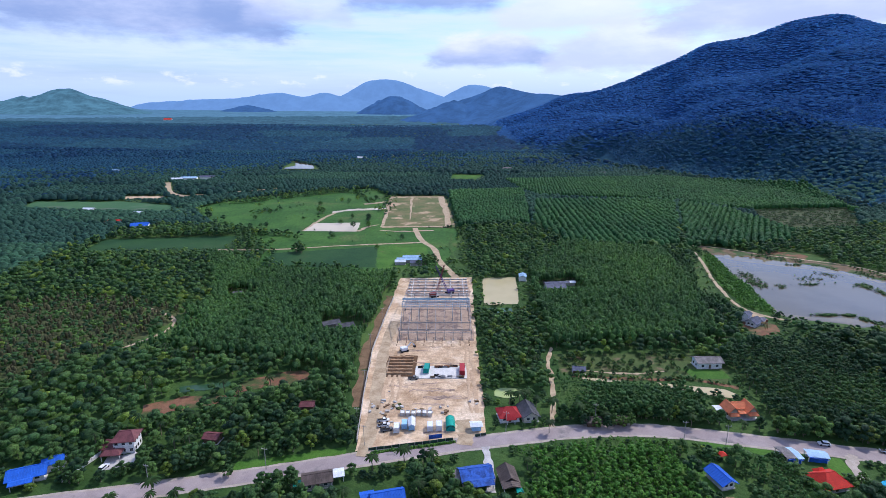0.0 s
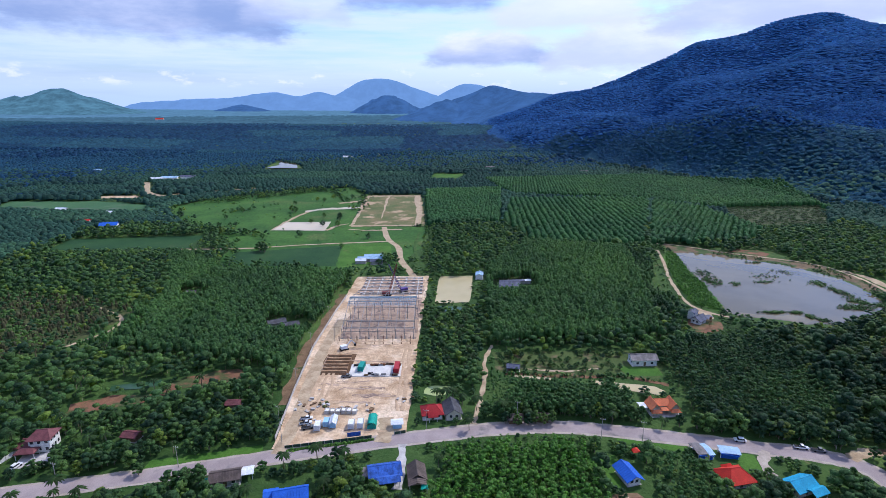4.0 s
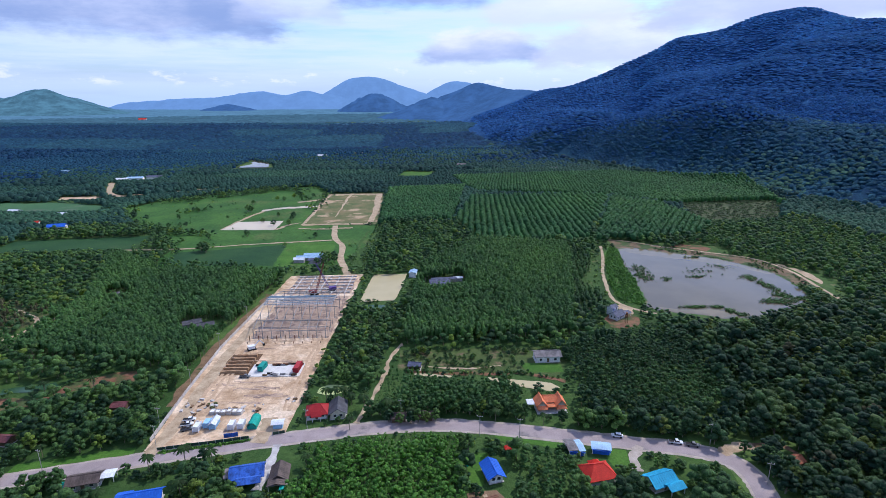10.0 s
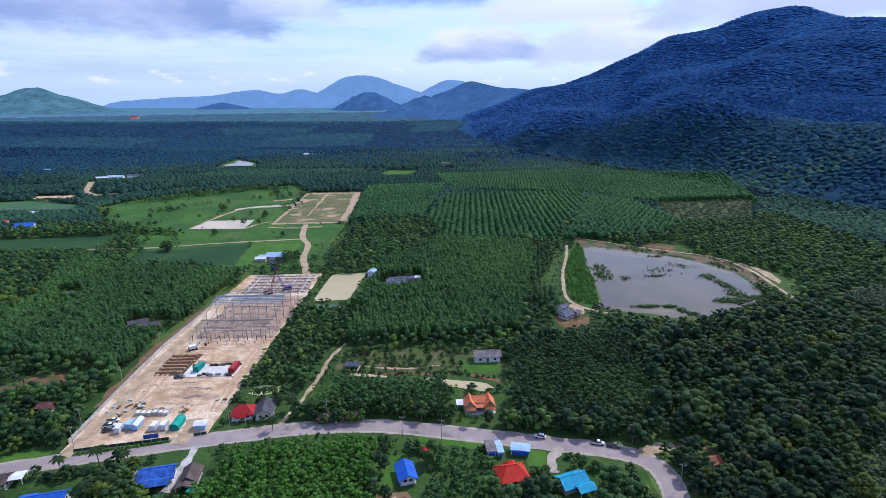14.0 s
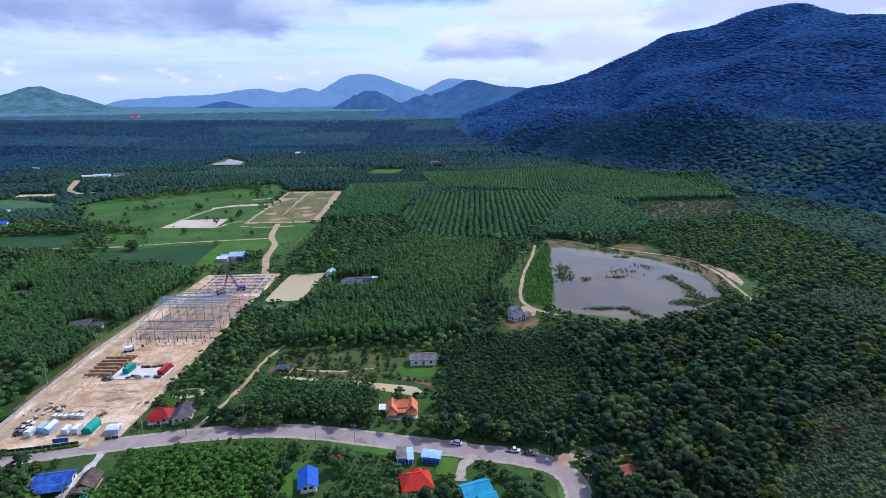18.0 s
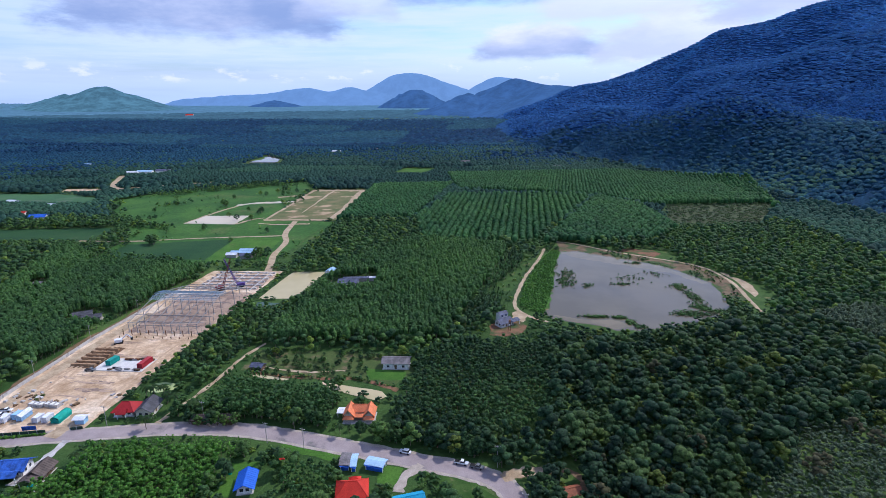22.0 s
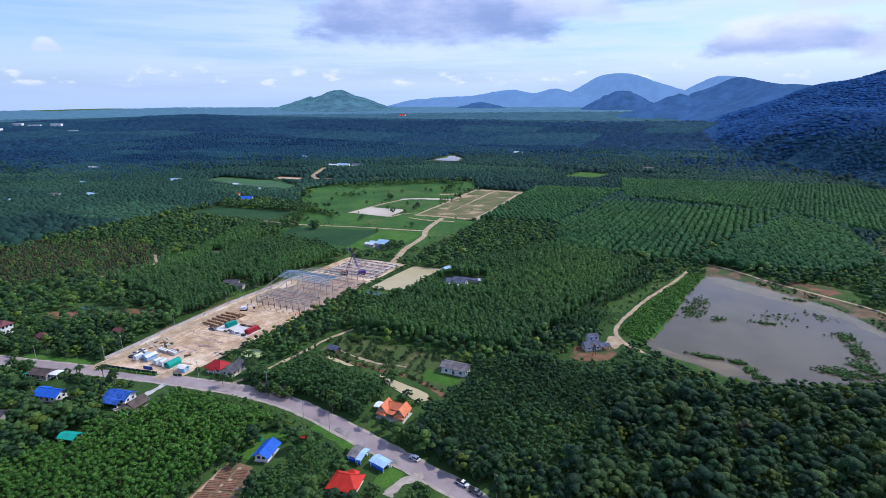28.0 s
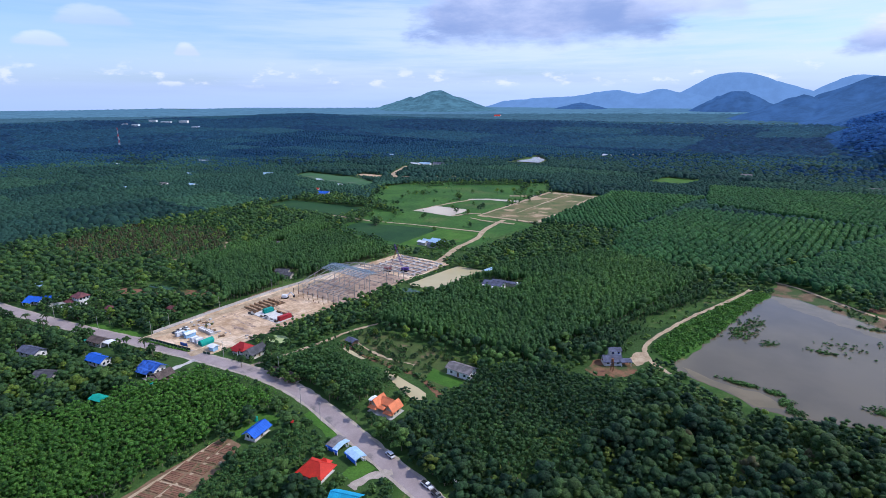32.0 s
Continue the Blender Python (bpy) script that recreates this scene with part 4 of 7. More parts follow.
sheet("blue_house_lawn", [(84, 168), (95, 170), (92, 152), (84, 152)], 0.07, M["lawn"], "green yard of the blue-roofed house", "grass", jag=0.6)
sheet("shed_lawn", [(117, 240), (137, 238), (137, 230), (120, 229)], 0.09, M["lawn"], "green lawn before the grey shed", "grass", jag=0.6)
sheet("villa_yard", [(-124, 171), (-114, 174), (-112, 166), (-122, 163)], 0.08, M["concrete"], "paved yard of the two-storey house", "yard", jag=0.5)
sheet("far_bare_plot", [(-455, 768), (-400, 768), (-402, 745), (-450, 745)], 0.3, M["sand"], "bare pale plot far off", "ground", jag=4)
sheet("far_meadow", [(-560, 725), (-430, 722), (-350, 690), (-345, 655), (-430, 660), (-540, 680)], 0.1, M["farfield"], "green field far beyond the trees", "meadow", jag=8, step=16)
sheet("far_green_plot", [(10, 960), (60, 955), (75, 1010), (20, 1020)], 0.3, M["lawn"], "bright green clearing far off", "field", jag=5)
sheet("palm_field", [(385, 655), (512, 668), (450, 565), (358, 555)], 0.1, mat("thin_grass", (0.05, 0.078, 0.032), (0.085, 0.105, 0.045), 0.05, bump=0.5, bscale=1.0), "thin grass under young palms", "field", jag=3)

for nm, pts, w in (("plot_track", [(-66, 565), (-69, 650), (-74, 760)], 4), ("plot_track", [(5, 566), (4, 650), (-4, 762)], 7), ("plot_track", [(-38, 600), (-41, 680), (-44, 755)], 2), ("plot_track", [(-68, 562), (-30, 563), (8, 562)], 5),
                   ("plot_track", [(-73, 756), (-40, 758), (-6, 758)], 6), ("plot_track", [(-105, 700), (-84, 712), (-72, 720)], 9), ("plot_track", [(-66, 545), (-40, 540), (-10, 545)], 3),
                   ("plot_track", [(-146, 541), (-142, 580), (-132, 640)], 3), ("plot_track", [(-70, 572), (-82, 560), (-88, 540)], 3)):
    ribbon(nm, smooth_line(pts, 6), w, 0.3, M["dirt"], "worn pale vehicle track on stripped earth", "track", jag=1.2)

# ---- vegetation ----
rs = np.random.RandomState(11)
ICO_V = np.array([(0, 0, 1)] + [(0.894 * math.cos(a), 0.894 * math.sin(a), 0.447) for a in np.arange(5) * 1.2566] + [(0.894 * math.cos(a), 0.894 * math.sin(a), -0.447) for a in np.arange(5) * 1.2566 + 0.6283])
ICO_F = np.array([(0, 1 + i, 1 + (i + 1) % 5) for i in range(5)] + [(1 + i, 6 + i, 1 + (i + 1) % 5) for i in range(5)] + [(6 + i, 6 + (i + 1) % 5, 1 + (i + 1) % 5) for i in range(5)])


def crown(lobes, leaves, shape, r, trunk=True, leaf=0.13, seed=0):
    """One tree about 1 high: lobes of foliage, ragged leaf clumps round them, a slim trunk. shape: half width, foot and top of the crown."""
    g = np.random.RandomState(seed)
    half, foot, top = shape
    V, F, smooth_f = [], [], []
    n = 0
    for k in range(lobes):
        if lobes == 1:
            c, s = np.array([0, 0, (foot + top) / 2]), np.array([half, half, (top - foot) / 2])
        else:
            a, t = k * 2.4 + g.uniform(-0.4, 0.4), (k + 0.5) / lobes
            rad = half * 0.62 * math.sqrt(max(0.0, 1 - (2 * t - 0.75) ** 2)) * g.uniform(0.7, 1.15)
            if k == lobes - 1:
                rad *= 0.3
            c = np.array([rad * math.cos(a), rad * math.sin(a), foot + (top - foot) * (0.16 + 0.72 * t)])
            s = np.array([1, 1, 0.85]) * r * g.uniform(0.75, 1.2)
        v = ICO_V * (1 + g.uniform(-0.26, 0.24, (len(ICO_V), 1)))
        q = g.uniform(0, 6.28)
        v = v @ np.array([[math.cos(q), math.sin(q), 0], [-math.sin(q), math.cos(q), 0], [0, 0, 1]])
        V.append(v * s + c)
        F.append(ICO_F + n)
        n += len(ICO_V)
        smooth_f += [True] * len(ICO_F)
    hull = np.concatenate(V)
    for k in range(leaves):
        i, j = g.randint(len(hull), size=2)
        k_ = i // len(ICO_V) * len(ICO_V) + j % len(ICO_V)
        p = hull[i] + (hull[k_] - hull[i]) * g.uniform(0, 0.5)
        mid = hull[i // len(ICO_V) * len(ICO_V):(i // len(ICO_V) + 1) * len(ICO_V)].mean(0)
        p = mid + (p - mid) * g.uniform(1.0, 1.25)
        out = p - np.array([0, 0, foot + (top - foot) * 0.3])
        out = out / (np.linalg.norm(out) + 1e-6) + g.normal(0, 0.6, 3)
        a = np.cross(out, g.normal(0, 1, 3))
        a /= np.linalg.norm(a) + 1e-6
        b = np.cross(out, a)
        b /= np.linalg.norm(b) + 1e-6
        s = leaf * g.uniform(0.6, 1.3)
        V.append(np.array([p - a * s, p + b * s * 0.6, p + a * s, p - b * s * 0.6]))
        F.append(np.array([(0, 1, 2), (0, 2, 3)]) + n)
        n += 4
        smooth_f += [False] * 2
    if trunk:
        w = 0.012
        V.append(np.array([(w * math.cos(a), w * math.sin(a), z) for z in (0, foot + 0.1) for a in (0, 2.1, 4.2)]))
        F.append(np.array([(0, 1, 4), (0, 4, 3), (1, 2, 5), (1, 5, 4), (2, 0, 3), (2, 3, 5)]) + n)
        smooth_f += [True] * 6
    return np.concatenate(V), np.concatenate(F), np.array(smooth_f), 6 if trunk else 0


def dome(half, foot, seed=0, rings=2):
    """A far tree top: a rounded uneven cap."""
    g = np.random.RandomState(seed)
    V = [(g.uniform(-.08, .08), g.uniform(-.08, .08), 1.0)]
    n = 5
    levels = ((0.62, 0.80), (1.0, 0.30))[2 - rings:] if rings == 2 else ((1.0, 0.42),)
    for i, (r0, z0) in enumerate(levels):
        for k in range(n):
            a, r = k * 1.2566 + 0.63 * i + g.uniform(-.2, .2), half * r0 * g.uniform(0.8, 1.18)
            V.append((r * math.cos(a), r * math.sin(a), foot + (1 - foot) * (z0 + g.uniform(-.1, .1))))
    F = [(0, 1 + k, 1 + (k + 1) % n) for k in range(n)]
    if rings == 2:
        for k in range(n):
            q = (k + 1) % n
            F += [(1 + k, 6 + k, 1 + q), (1 + q, 6 + k, 6 + q)]
    return np.array(V), np.array(F), np.ones(len(F), bool), 0


def palm_crown(fronds, seed=0, stem=0.5, reach=0.55):
    """A palm about 1 high: drooping fronds folded along the rib, and a stem."""
    g = np.random.RandomState(seed)
    V, F = [], []
    n = 0
    for k in range(fronds):
        a = k * 2.399 + g.uniform(-0.2, 0.2)
        up = g.uniform(0.15, 0.75)
        d, s = np.array([math.cos(a), math.sin(a), 0]), np.array([-math.sin(a), math.cos(a), 0])
        L = reach * g.uniform(0.85, 1.15)
        pts = [np.array([0, 0, stem]) + d * L * t + np.array([0, 0, L * (up * t * 1.3 - (0.55 + up) * t * t)]) for t in (0.05, 0.4, 0.72, 1.0)]
        for i, p in enumerate(pts):
            w = L * (0.07, 0.17, 0.14, 0.02)[i]
            V += [p + s * w - np.array([0, 0, w * 0.5]), p, p - s * w - np.array([0, 0, w * 0.5])]
        for i in range(3):
            b = n + 3 * i
            F += [(b, b + 1, b + 4), (b, b + 4, b + 3), (b + 1, b + 2, b + 5), (b + 1, b + 5, b + 4)]
        n += 12
    w = 0.025
    V += [np.array((w * math.cos(a), w * math.sin(a), z)) for z in (0, stem + 0.02) for a in (0, 2.1, 4.2)]
    F += [(n + a, n + b, n + c) for a, b, c in ((0, 1, 4), (0, 4, 3), (1, 2, 5), (1, 5, 4), (2, 0, 3), (2, 3, 5))]
    return np.array(V), np.array(F), np.zeros(len(F), bool), 6


def scatter(name, forms, P, size, widen, material, label, category, bark=None, tones=None):
    """Many plants as one object: each point of P takes one of the forms, turned at random. size: heights."""
    g = np.random.RandomState(len(P) + 7)
    which, turn_ = g.randint(len(forms), size=len(P)), g.uniform(0, 6.283, len(P))
    tones = g.uniform(0.02, 1.0, len(P)) if tones is None else np.clip(tones, 0.02, 1.0)
    Vs, Fs, Ss, Bs, Ts = [], [], [], [], []
    n = 0
    for k, (v, f, s, b) in enumerate(forms):
        i = np.nonzero(which == k)[0]
        if not len(i):
            continue
        c, q = np.cos(turn_[i])[:, None], np.sin(turn_[i])[:, None]
        w = (size[i] * widen[i])[:, None]
        x = (v[None, :, 0] * c - v[None, :, 1] * q) * w + P[i, 0:1]
        y = (v[None, :, 0] * q + v[None, :, 1] * c) * w + P[i, 1:2]
        z = v[None, :, 2] * size[i][:, None] + P[i, 2:3]
        Vs.append(np.stack([x, y, z], 2).reshape(-1, 3))
        Fs.append((f[None] + (n + np.arange(len(i)) * len(v))[:, None, None]).reshape(-1, 3))
        Ss.append(np.tile(s, len(i)))
        Ts.append(np.repeat(tones[i], len(v)))
        m_ = np.zeros(len(f), np.int32)
        if b:
            m_[-b:] = 1
        Bs.append(np.tile(m_, len(i)))
        n += len(i) * len(v)
    me = mesh(name, np.concatenate(Vs), np.concatenate(Fs), material)
    me.polygons.foreach_set("use_smooth", np.concatenate(Ss))
    me.attributes.new("tone", "FLOAT", "POINT").data.foreach_set("value", np.concatenate(Ts).astype(np.float32))
    if bark:
        me.materials.append(bark)
        me.polygons.foreach_set("material_index", np.concatenate(Bs))
    ob = link(name, me)
    return tagged(ob, label, category, kind="stuff")


def rows(poly, a, b, angle, jitter):
    """Planting points in rows inside a polygon: spacing a along, b across, at an angle in degrees."""
    p = np.array(poly, float)
    c, r = p.mean(0), np.hypot(*(p - p.mean(0)).T).max() + 10
    u, v = np.meshgrid(np.arange(-r, r, a), np.arange(-r, r, b))
    u, v = u.ravel() + rs.normal(0, jitter, u.size), v.ravel() + rs.normal(0, jitter, v.size)
    t = radians(angle)
    P = np.stack([c[0] + u * math.cos(t) - v * math.sin(t), c[1] + u * math.sin(t) + v * math.cos(t)], 1)
    return P[inside(P, poly)]


CLEAR = [NORTH_BANK, SITE, RESERVOIR[:-1], POND, UPPER, MEADOW, CROP, LAWN, WCROP, ORCHARD, BROWN,
         [(-141, 580), (-92, 583), (-89, 539), (-146, 541)], [(22, 212), (38, 212), (38, 222), (22, 222)], [(110, 224), (114, 229), (136, 219), (131, 211), (117, 216)],
         [(28, 323), (45, 323), (45, 311), (29, 311)], [(-335, 1100), (-262, 1100), (-275, 1170), (-350, 1265)],
         
         [(192, 322), (197, 357), (208, 405), (222, 446), (236, 450), (229, 400), (215, 332), (206, 308)], [(205, 424), (194, 390), (181, 362), (184, 350), (193, 352), (212, 424)], [(208, 300), (240, 288), (262, 284), (240, 300)], [(278, 446), (312, 464), (330, 440), (306, 428)], [(338, 405), (360, 372), (356, 345), (338, 330)],
         [(174, 281), (174, 295), (184, 306), (190, 318), (200, 311), (200, 294), (193, 280), (182, 275)], 
         [(-75, 162), (-34, 173), (-36, 178), (-75, 169)], [(115, 243), (139, 250), (140, 228), (116, 228)], [(-130, 170), (-113, 182), (-110, 170), (-124, 160)], [(-456, 768), (-398, 768), (-400, 745), (-452, 745)],
         [(-560, 725), (-430, 722), (-350, 690), (-345, 655), (-430, 660), (-540, 680)], [(10, 960), (60, 955), (75, 1010), (20, 1020)], [(385, 655), (512, 668), (450, 565), (358, 555)]]
YARDS = [[(-128, 194), (-100, 206), (-92, 214), (-110, 214), (-130, 206)], [(-94, 216), (-66, 226), (-64, 236), (-80, 236), (-95, 224)], [(-124, 226), (-98, 232), (-93, 224), (-122, 213)],
         [(99, 184), (124, 178), (123, 172), (99, 177)], [(84, 168), (95, 170), (92, 165), (84, 164)], [(88, 168), (104, 168), (104, 146), (90, 146)], [(124, 177), (142, 172), (138, 149), (126, 149)], [(136, 172), (150, 171), (146, 160), (138, 160)], [(144, 160), (162, 158), (160, 143), (145, 143)], [(153, 171), (172, 165), (178, 157), (176, 147), (164, 158)],
         [(3, 166), (18, 175), (30, 170), (29, 152), (3, 152)], [(-34, 158), (-12, 158), (-12, 142), (-34, 142)], [(-52, 163), (-35, 166), (-33, 152), (-50, 150)], [(18, 204), (42, 206), (44, 188), (18, 187)],
         [(112, 205), (136, 206), (135, 188), (113, 188)], [(66, 365), (96, 375), (96, 350), (68, 347)], [(56, 388), (64, 388), (64, 374), (56, 374)], [(-72, 300), (-50, 300), (-50, 282), (-70, 282)], [(-148, 352), (-132, 352), (-132, 338), (-146, 338)],
         [(-65, 136), (-48, 138), (-46, 126), (-62, 124)], [(-28, 130), (-15, 132), (-14, 122), (-26, 120)], [(17, 136), (27, 136), (27, 127), (17, 127)], [(-152, 163), (-134, 168), (-133, 155), (-151, 152)], [(-64, 208), (-52, 208), (-52, 199), (-64, 199)], [(-94, 186), (-84, 186), (-84, 177), (-94, 177)],
         [(-184, 178), (-170, 178), (-170, 168), (-184, 168)], [(-334, 562), (-312, 570), (-312, 548), (-334, 545)], [(-470, 960), (-415, 965), (-415, 930), (-470, 925)]]


WET = [[(73, 230), (86, 231), (108, 226), (139, 226), (139, 213), (120, 215), (108, 218), (88, 224), (75, 225)]]


def open_ground(P, yards=True, wet=True):
    """Points where no road, field, water or yard lies."""
    ok = np.ones(len(P), bool)
    for lines, w in [(c, None) for c in CLEAR + (YARDS if yards else []) + (WET if wet else [])] + ROADS:
        q = np.asarray(lines)
        m = w or 0
        i = np.nonzero((P[:, 0] > q[:, 0].min() - m) & (P[:, 0] < q[:, 0].max() + m) & (P[:, 1] > q[:, 1].min() - m) & (P[:, 1] < q[:, 1].max() + m))[0]
        if len(i):
            ok[i] &= (away(P[i], lines) > w) if w else ~inside(P[i], lines)
    return ok


EYES = (np.array([30.0, 0.0]), np.array([215.0, 32.0]))


def low_before(P, h, small=0.3):
    """Heights of trees, cut to fit the camera's view: low where they would hide fields, water and roads behind them."""
    hid = np.zeros(len(P), bool)
    for e in EYES:
        for k in (0.35, 0.7, 1.0):
            hid |= ~open_ground(P + (P - e) * (h * 0.8 * k / 125)[:, None], k < 0.6, False)
    return np.where(hid, h * small * 1.25 * rs.uniform(0.7, 1.3, len(P)), h)


def stand(P):
    return np.column_stack([P, land_z(P[:, 0], P[:, 1])])


ZONES = [  # polygon, spacing along and across the rows, angle, height, width, leaves
    ([(-40.5, 228), (-40.5, 330), (-35, 400), (-60, 402), (-155, 412), (-205, 450), (-150, 330), (-165, 262), (-60, 240)], 2.3, 3.7, 84, 9.5, 1.05, "rubber"),
    ([(58, 262), (152, 270), (178, 380), (192, 452), (115, 476), (66, 395), (62, 330)], 2.3, 3.7, 8, 9.5, 1.05, "rubber"),
    ([(52, 234), (110, 233), (117, 226), (117, 208), (112, 196), (80, 193), (48, 195)], 2.3, 3.7, 5, 9.0, 1.05, "rubber"),
    ([(27, 175), (60, 182), (84, 183), (84, 150), (86, 110), (86, 80), (12, 80), (18, 110), (24, 150)], 2.2, 3.4, 78, 7.2, 1.15, "bright"),
    ([(105, 174), (122, 170), (123, 150), (124, 110), (124, 84), (108, 84), (108, 112)], 2.6, 4.2, 78, 6.5, 1.0, "rubber"),
    ([(135, 196), (165, 186), (200, 196), (205, 262), (172, 268), (143, 254)], 2.6, 3.8, 10, 8.0, 1.2, "wild"),
    ([(357, 313), (396, 330), (430, 308), (394, 258), (382, 276), (362, 294)], 2.6, 3.2, 35, 6.5, 1.3, "dusty"),
    ([(292, 202), (345, 200), (330, 140), (240, 128), (246, 150), (271, 171)], 3.2, 3.6, 20, 6.0, 1.4, "dusty"),
    ([(205, 410), (190, 340), (182, 310), (160, 290), (182, 400), (196, 455)], 3.0, 3.4, 80, 6.0, 1.35, "wild"),
]
PLOT_ROWS = [([(9, 790), (122, 808), (95, 566), (16, 556)], 4.4, 6.4, 28), ([(126, 712), (309, 712), (262, 585), (214, 470), (118, 470), (98, 566)], 4.4, 6.4, 86),
             ([(107, 920), (398, 960), (470, 890), (536, 790), (522, 705), (503, 640), (409, 622), (344, 668), (309, 716), (133, 760)], 4.6, 6.6, 172), ([(268, 590), (312, 700), (350, 640), (356, 530), (316, 478), (222, 470)], 4.6, 5.6, 60)]
PALMS = [(22, 310), (60, 310), (51, 240), (44, 226), (22, 232)]
taken = [z[0] for z in ZONES] + [z[0] for z in PLOT_ROWS] + [PALMS, SCRUB]

near_forms = [crown(11, 80, (0.38, 0.12, 1.0), 0.122, leaf=0.032, seed=s) for s in range(10)]
slim_forms = [crown(5, 76, (0.24, 0.14, 1.0), 0.085, leaf=0.04, seed=20 + s) for s in range(7)]
mid_forms = [crown(3, 13, (0.36, 0.12, 1.0), 0.195, leaf=0.055, seed=40 + s) for s in range(9)]
midslim_forms = [crown(1, 22, (0.15, 0.2, 0.95), 0.12, leaf=0.085, seed=60 + s) for s in range(7)]
row_forms = [crown(1, 6, (0.33, 0.0, 1.0), 0.3, trunk=False, leaf=0.10, seed=110 + s) for s in range(6)]
far_forms = [dome(0.48, 0.0, 80 + s) for s in range(9)]
lump_forms = [dome(0.62, -0.1, 90 + s, 1) for s in range(9)]
cap_forms = [dome(0.55, 0.0, 100 + s) for s in range(9)]
reed_forms = [crown(3, 14, (0.32, 0.0, 0.9), 0.13, trunk=False, leaf=0.11, seed=130 + s) for s in range(6)]
bush_forms = [crown(3, 12, (0.3, 0.0, 0.95), 0.2, trunk=False, leaf=0.09, seed=140 + s) for s in range(6)]
palm_forms = [palm_crown(13, s) for s in range(5)]
tall_palm_forms = [palm_crown(11, 10 + s, stem=0.8, reach=0.32) for s in range(5)]

bins = {}
SINGLE = []


def put(key, P, h, w, tone=None):
    bins.setdefault(key, []).append((P, h, w, rs.uniform(0.02, 1.0, len(P)) if tone is None else tone))


NEAR = 222.0
FLIGHT = [(0, 0), (150, 9), (266, 59)]
for poly, a, b, ang, h, w, leaf in ZONES:
    P = rows(poly, a, b, ang, 0.45)
    P = P[open_ground(P) & (rs.uniform(size=len(P)) > 0.05)]
    hh = low_before(P, h * rs.uniform(0.86, 1.1, len(P)))
    d = away(P, FLIGHT)
    if leaf == "bright":
        pick = np.argsort(d)[:280]
        SINGLE += [("plantation", *P[k], hh[k]) for k in pick]
        rest = np.ones(len(P), bool)
        rest[pick] = False
        P, hh, d = P[rest], hh[rest], d[rest]
    tn = (0.25 if leaf == "wild" else 0.5) + fbm(P[:, 0], P[:, 1], 0.02, 4) * 0.3 + rs.normal(0, 0.12, len(P))
    for close in (True, False):
        i = (d < NEAR) == close
        if i.any():
            put((leaf, "slim", close), P[i], hh[i], w * rs.uniform(0.9, 1.2, i.sum()), tn[i])
for poly, a, b, ang in PLOT_ROWS:
    P = rows(poly, a, b, ang, 0.6)
    P = P[open_ground(P)]
    put(("rows", "round", False), P, 8.5 * rs.uniform(0.92, 1.08, len(P)), rs.uniform(0.92, 1.14, len(P)), 0.5 + fbm(P[:, 0], P[:, 1], 0.012, 4) * 0.25 + rs.normal(0, 0.1, len(P)))
P = rows(PALMS, 3.8, 4.2, 30, 0.7)
P = P[open_ground(P)]
k = rs.uniform(size=len(P)) < 0.2
put(("palm", "palm", True), P[k], rs.uniform(5.5, 7.5, k.sum()), np.full(k.sum(), 1.0))
put(("wild", "wide", False), P[~k], rs.uniform(4.5, 7.5, (~k).sum()), rs.uniform(1.0, 1.4, (~k).sum()))
P = rows([(385, 655), (512, 668), (450, 565), (358, 555)], 7, 7, 20, 2.2)
put(("palm", "palm", True), P, rs.uniform(4, 5.5, len(P)), np.full(len(P), 1.1))


def wild(x0, x1, y0, y1, step):
    u, v = np.meshgrid(np.arange(x0, x1, step), np.arange(y0, y1, step))
    P = np.stack([u.ravel(), v.ravel()], 1) + rs.uniform(-0.42, 0.42, (u.size, 2)) * step
    ok = open_ground(P)
    for z in taken:
        ok &= ~inside(P, z)
    return P[ok]


P = wild(-330, 480, 84, 560, 5.0)
P = P[(P[:, 1] > 100) | ((P[:, 0] > -20) & (P[:, 0] < 190))]
d = away(P, FLIGHT)
east = inside(P, [(135, 192), (190, 160), (188, 100), (500, 60), (500, 300), (330, 312), (250, 284), (205, 275)])
h = low_before(P, np.where(east, np.where(rs.uniform(size=len(P)) < 0.22, rs.uniform(10, 13, len(P)), rs.uniform(6, 9.5, len(P))), np.where(rs.uniform(size=len(P)) < 0.25, rs.uniform(8, 10.5, len(P)), rs.uniform(5.5, 8, len(P)))))
pick = np.nonzero(east & (P[:, 1] > 110))[0]
pick = pick[np.argsort(d[pick])[:260]]
SINGLE += [("forest", *P[k], max(h[k], 3.0)) for k in pick]
rest = np.ones(len(P), bool)
rest[pick] = False
P, d, h, east = P[rest], d[rest], h[rest], east[rest]
palmy = (rs.uniform(size=len(P)) < 0.10) & (P[:, 0] < -60) & (P[:, 1] < 300)
put(("palm", "tall", True), P[palmy], rs.uniform(6, 9, palmy.sum()), np.full(palmy.sum(), 1.0))
for close in (True, False):
    i = ((d < NEAR) == close) & ~palmy
    bare = close & (rs.uniform(size=len(P)) < 0.012) & i & east
    for nm, k in (("wild", i & ~bare & ~east), ("forest", i & ~bare & east)):
        if k.any():
            put((nm, "wide", close), P[k], h[k], rs.uniform(1.05, 1.5, k.sum()) * np.where(h[k] < 4, 1.7, 1.0))
    if bare.any():
        put(("grey", "wide", True), P[bare], h[bare], rs.uniform(0.9, 1.2, bare.sum()))
P = rows(SCRUB, 3.3, 3.8, 20, 0.9)
P = P[open_ground(P)]
k = rs.uniform(size=len(P)) < 0.45
put(("grey", "thin", False), P[k], rs.uniform(4, 7, k.sum()), np.full(k.sum(), 1.0))
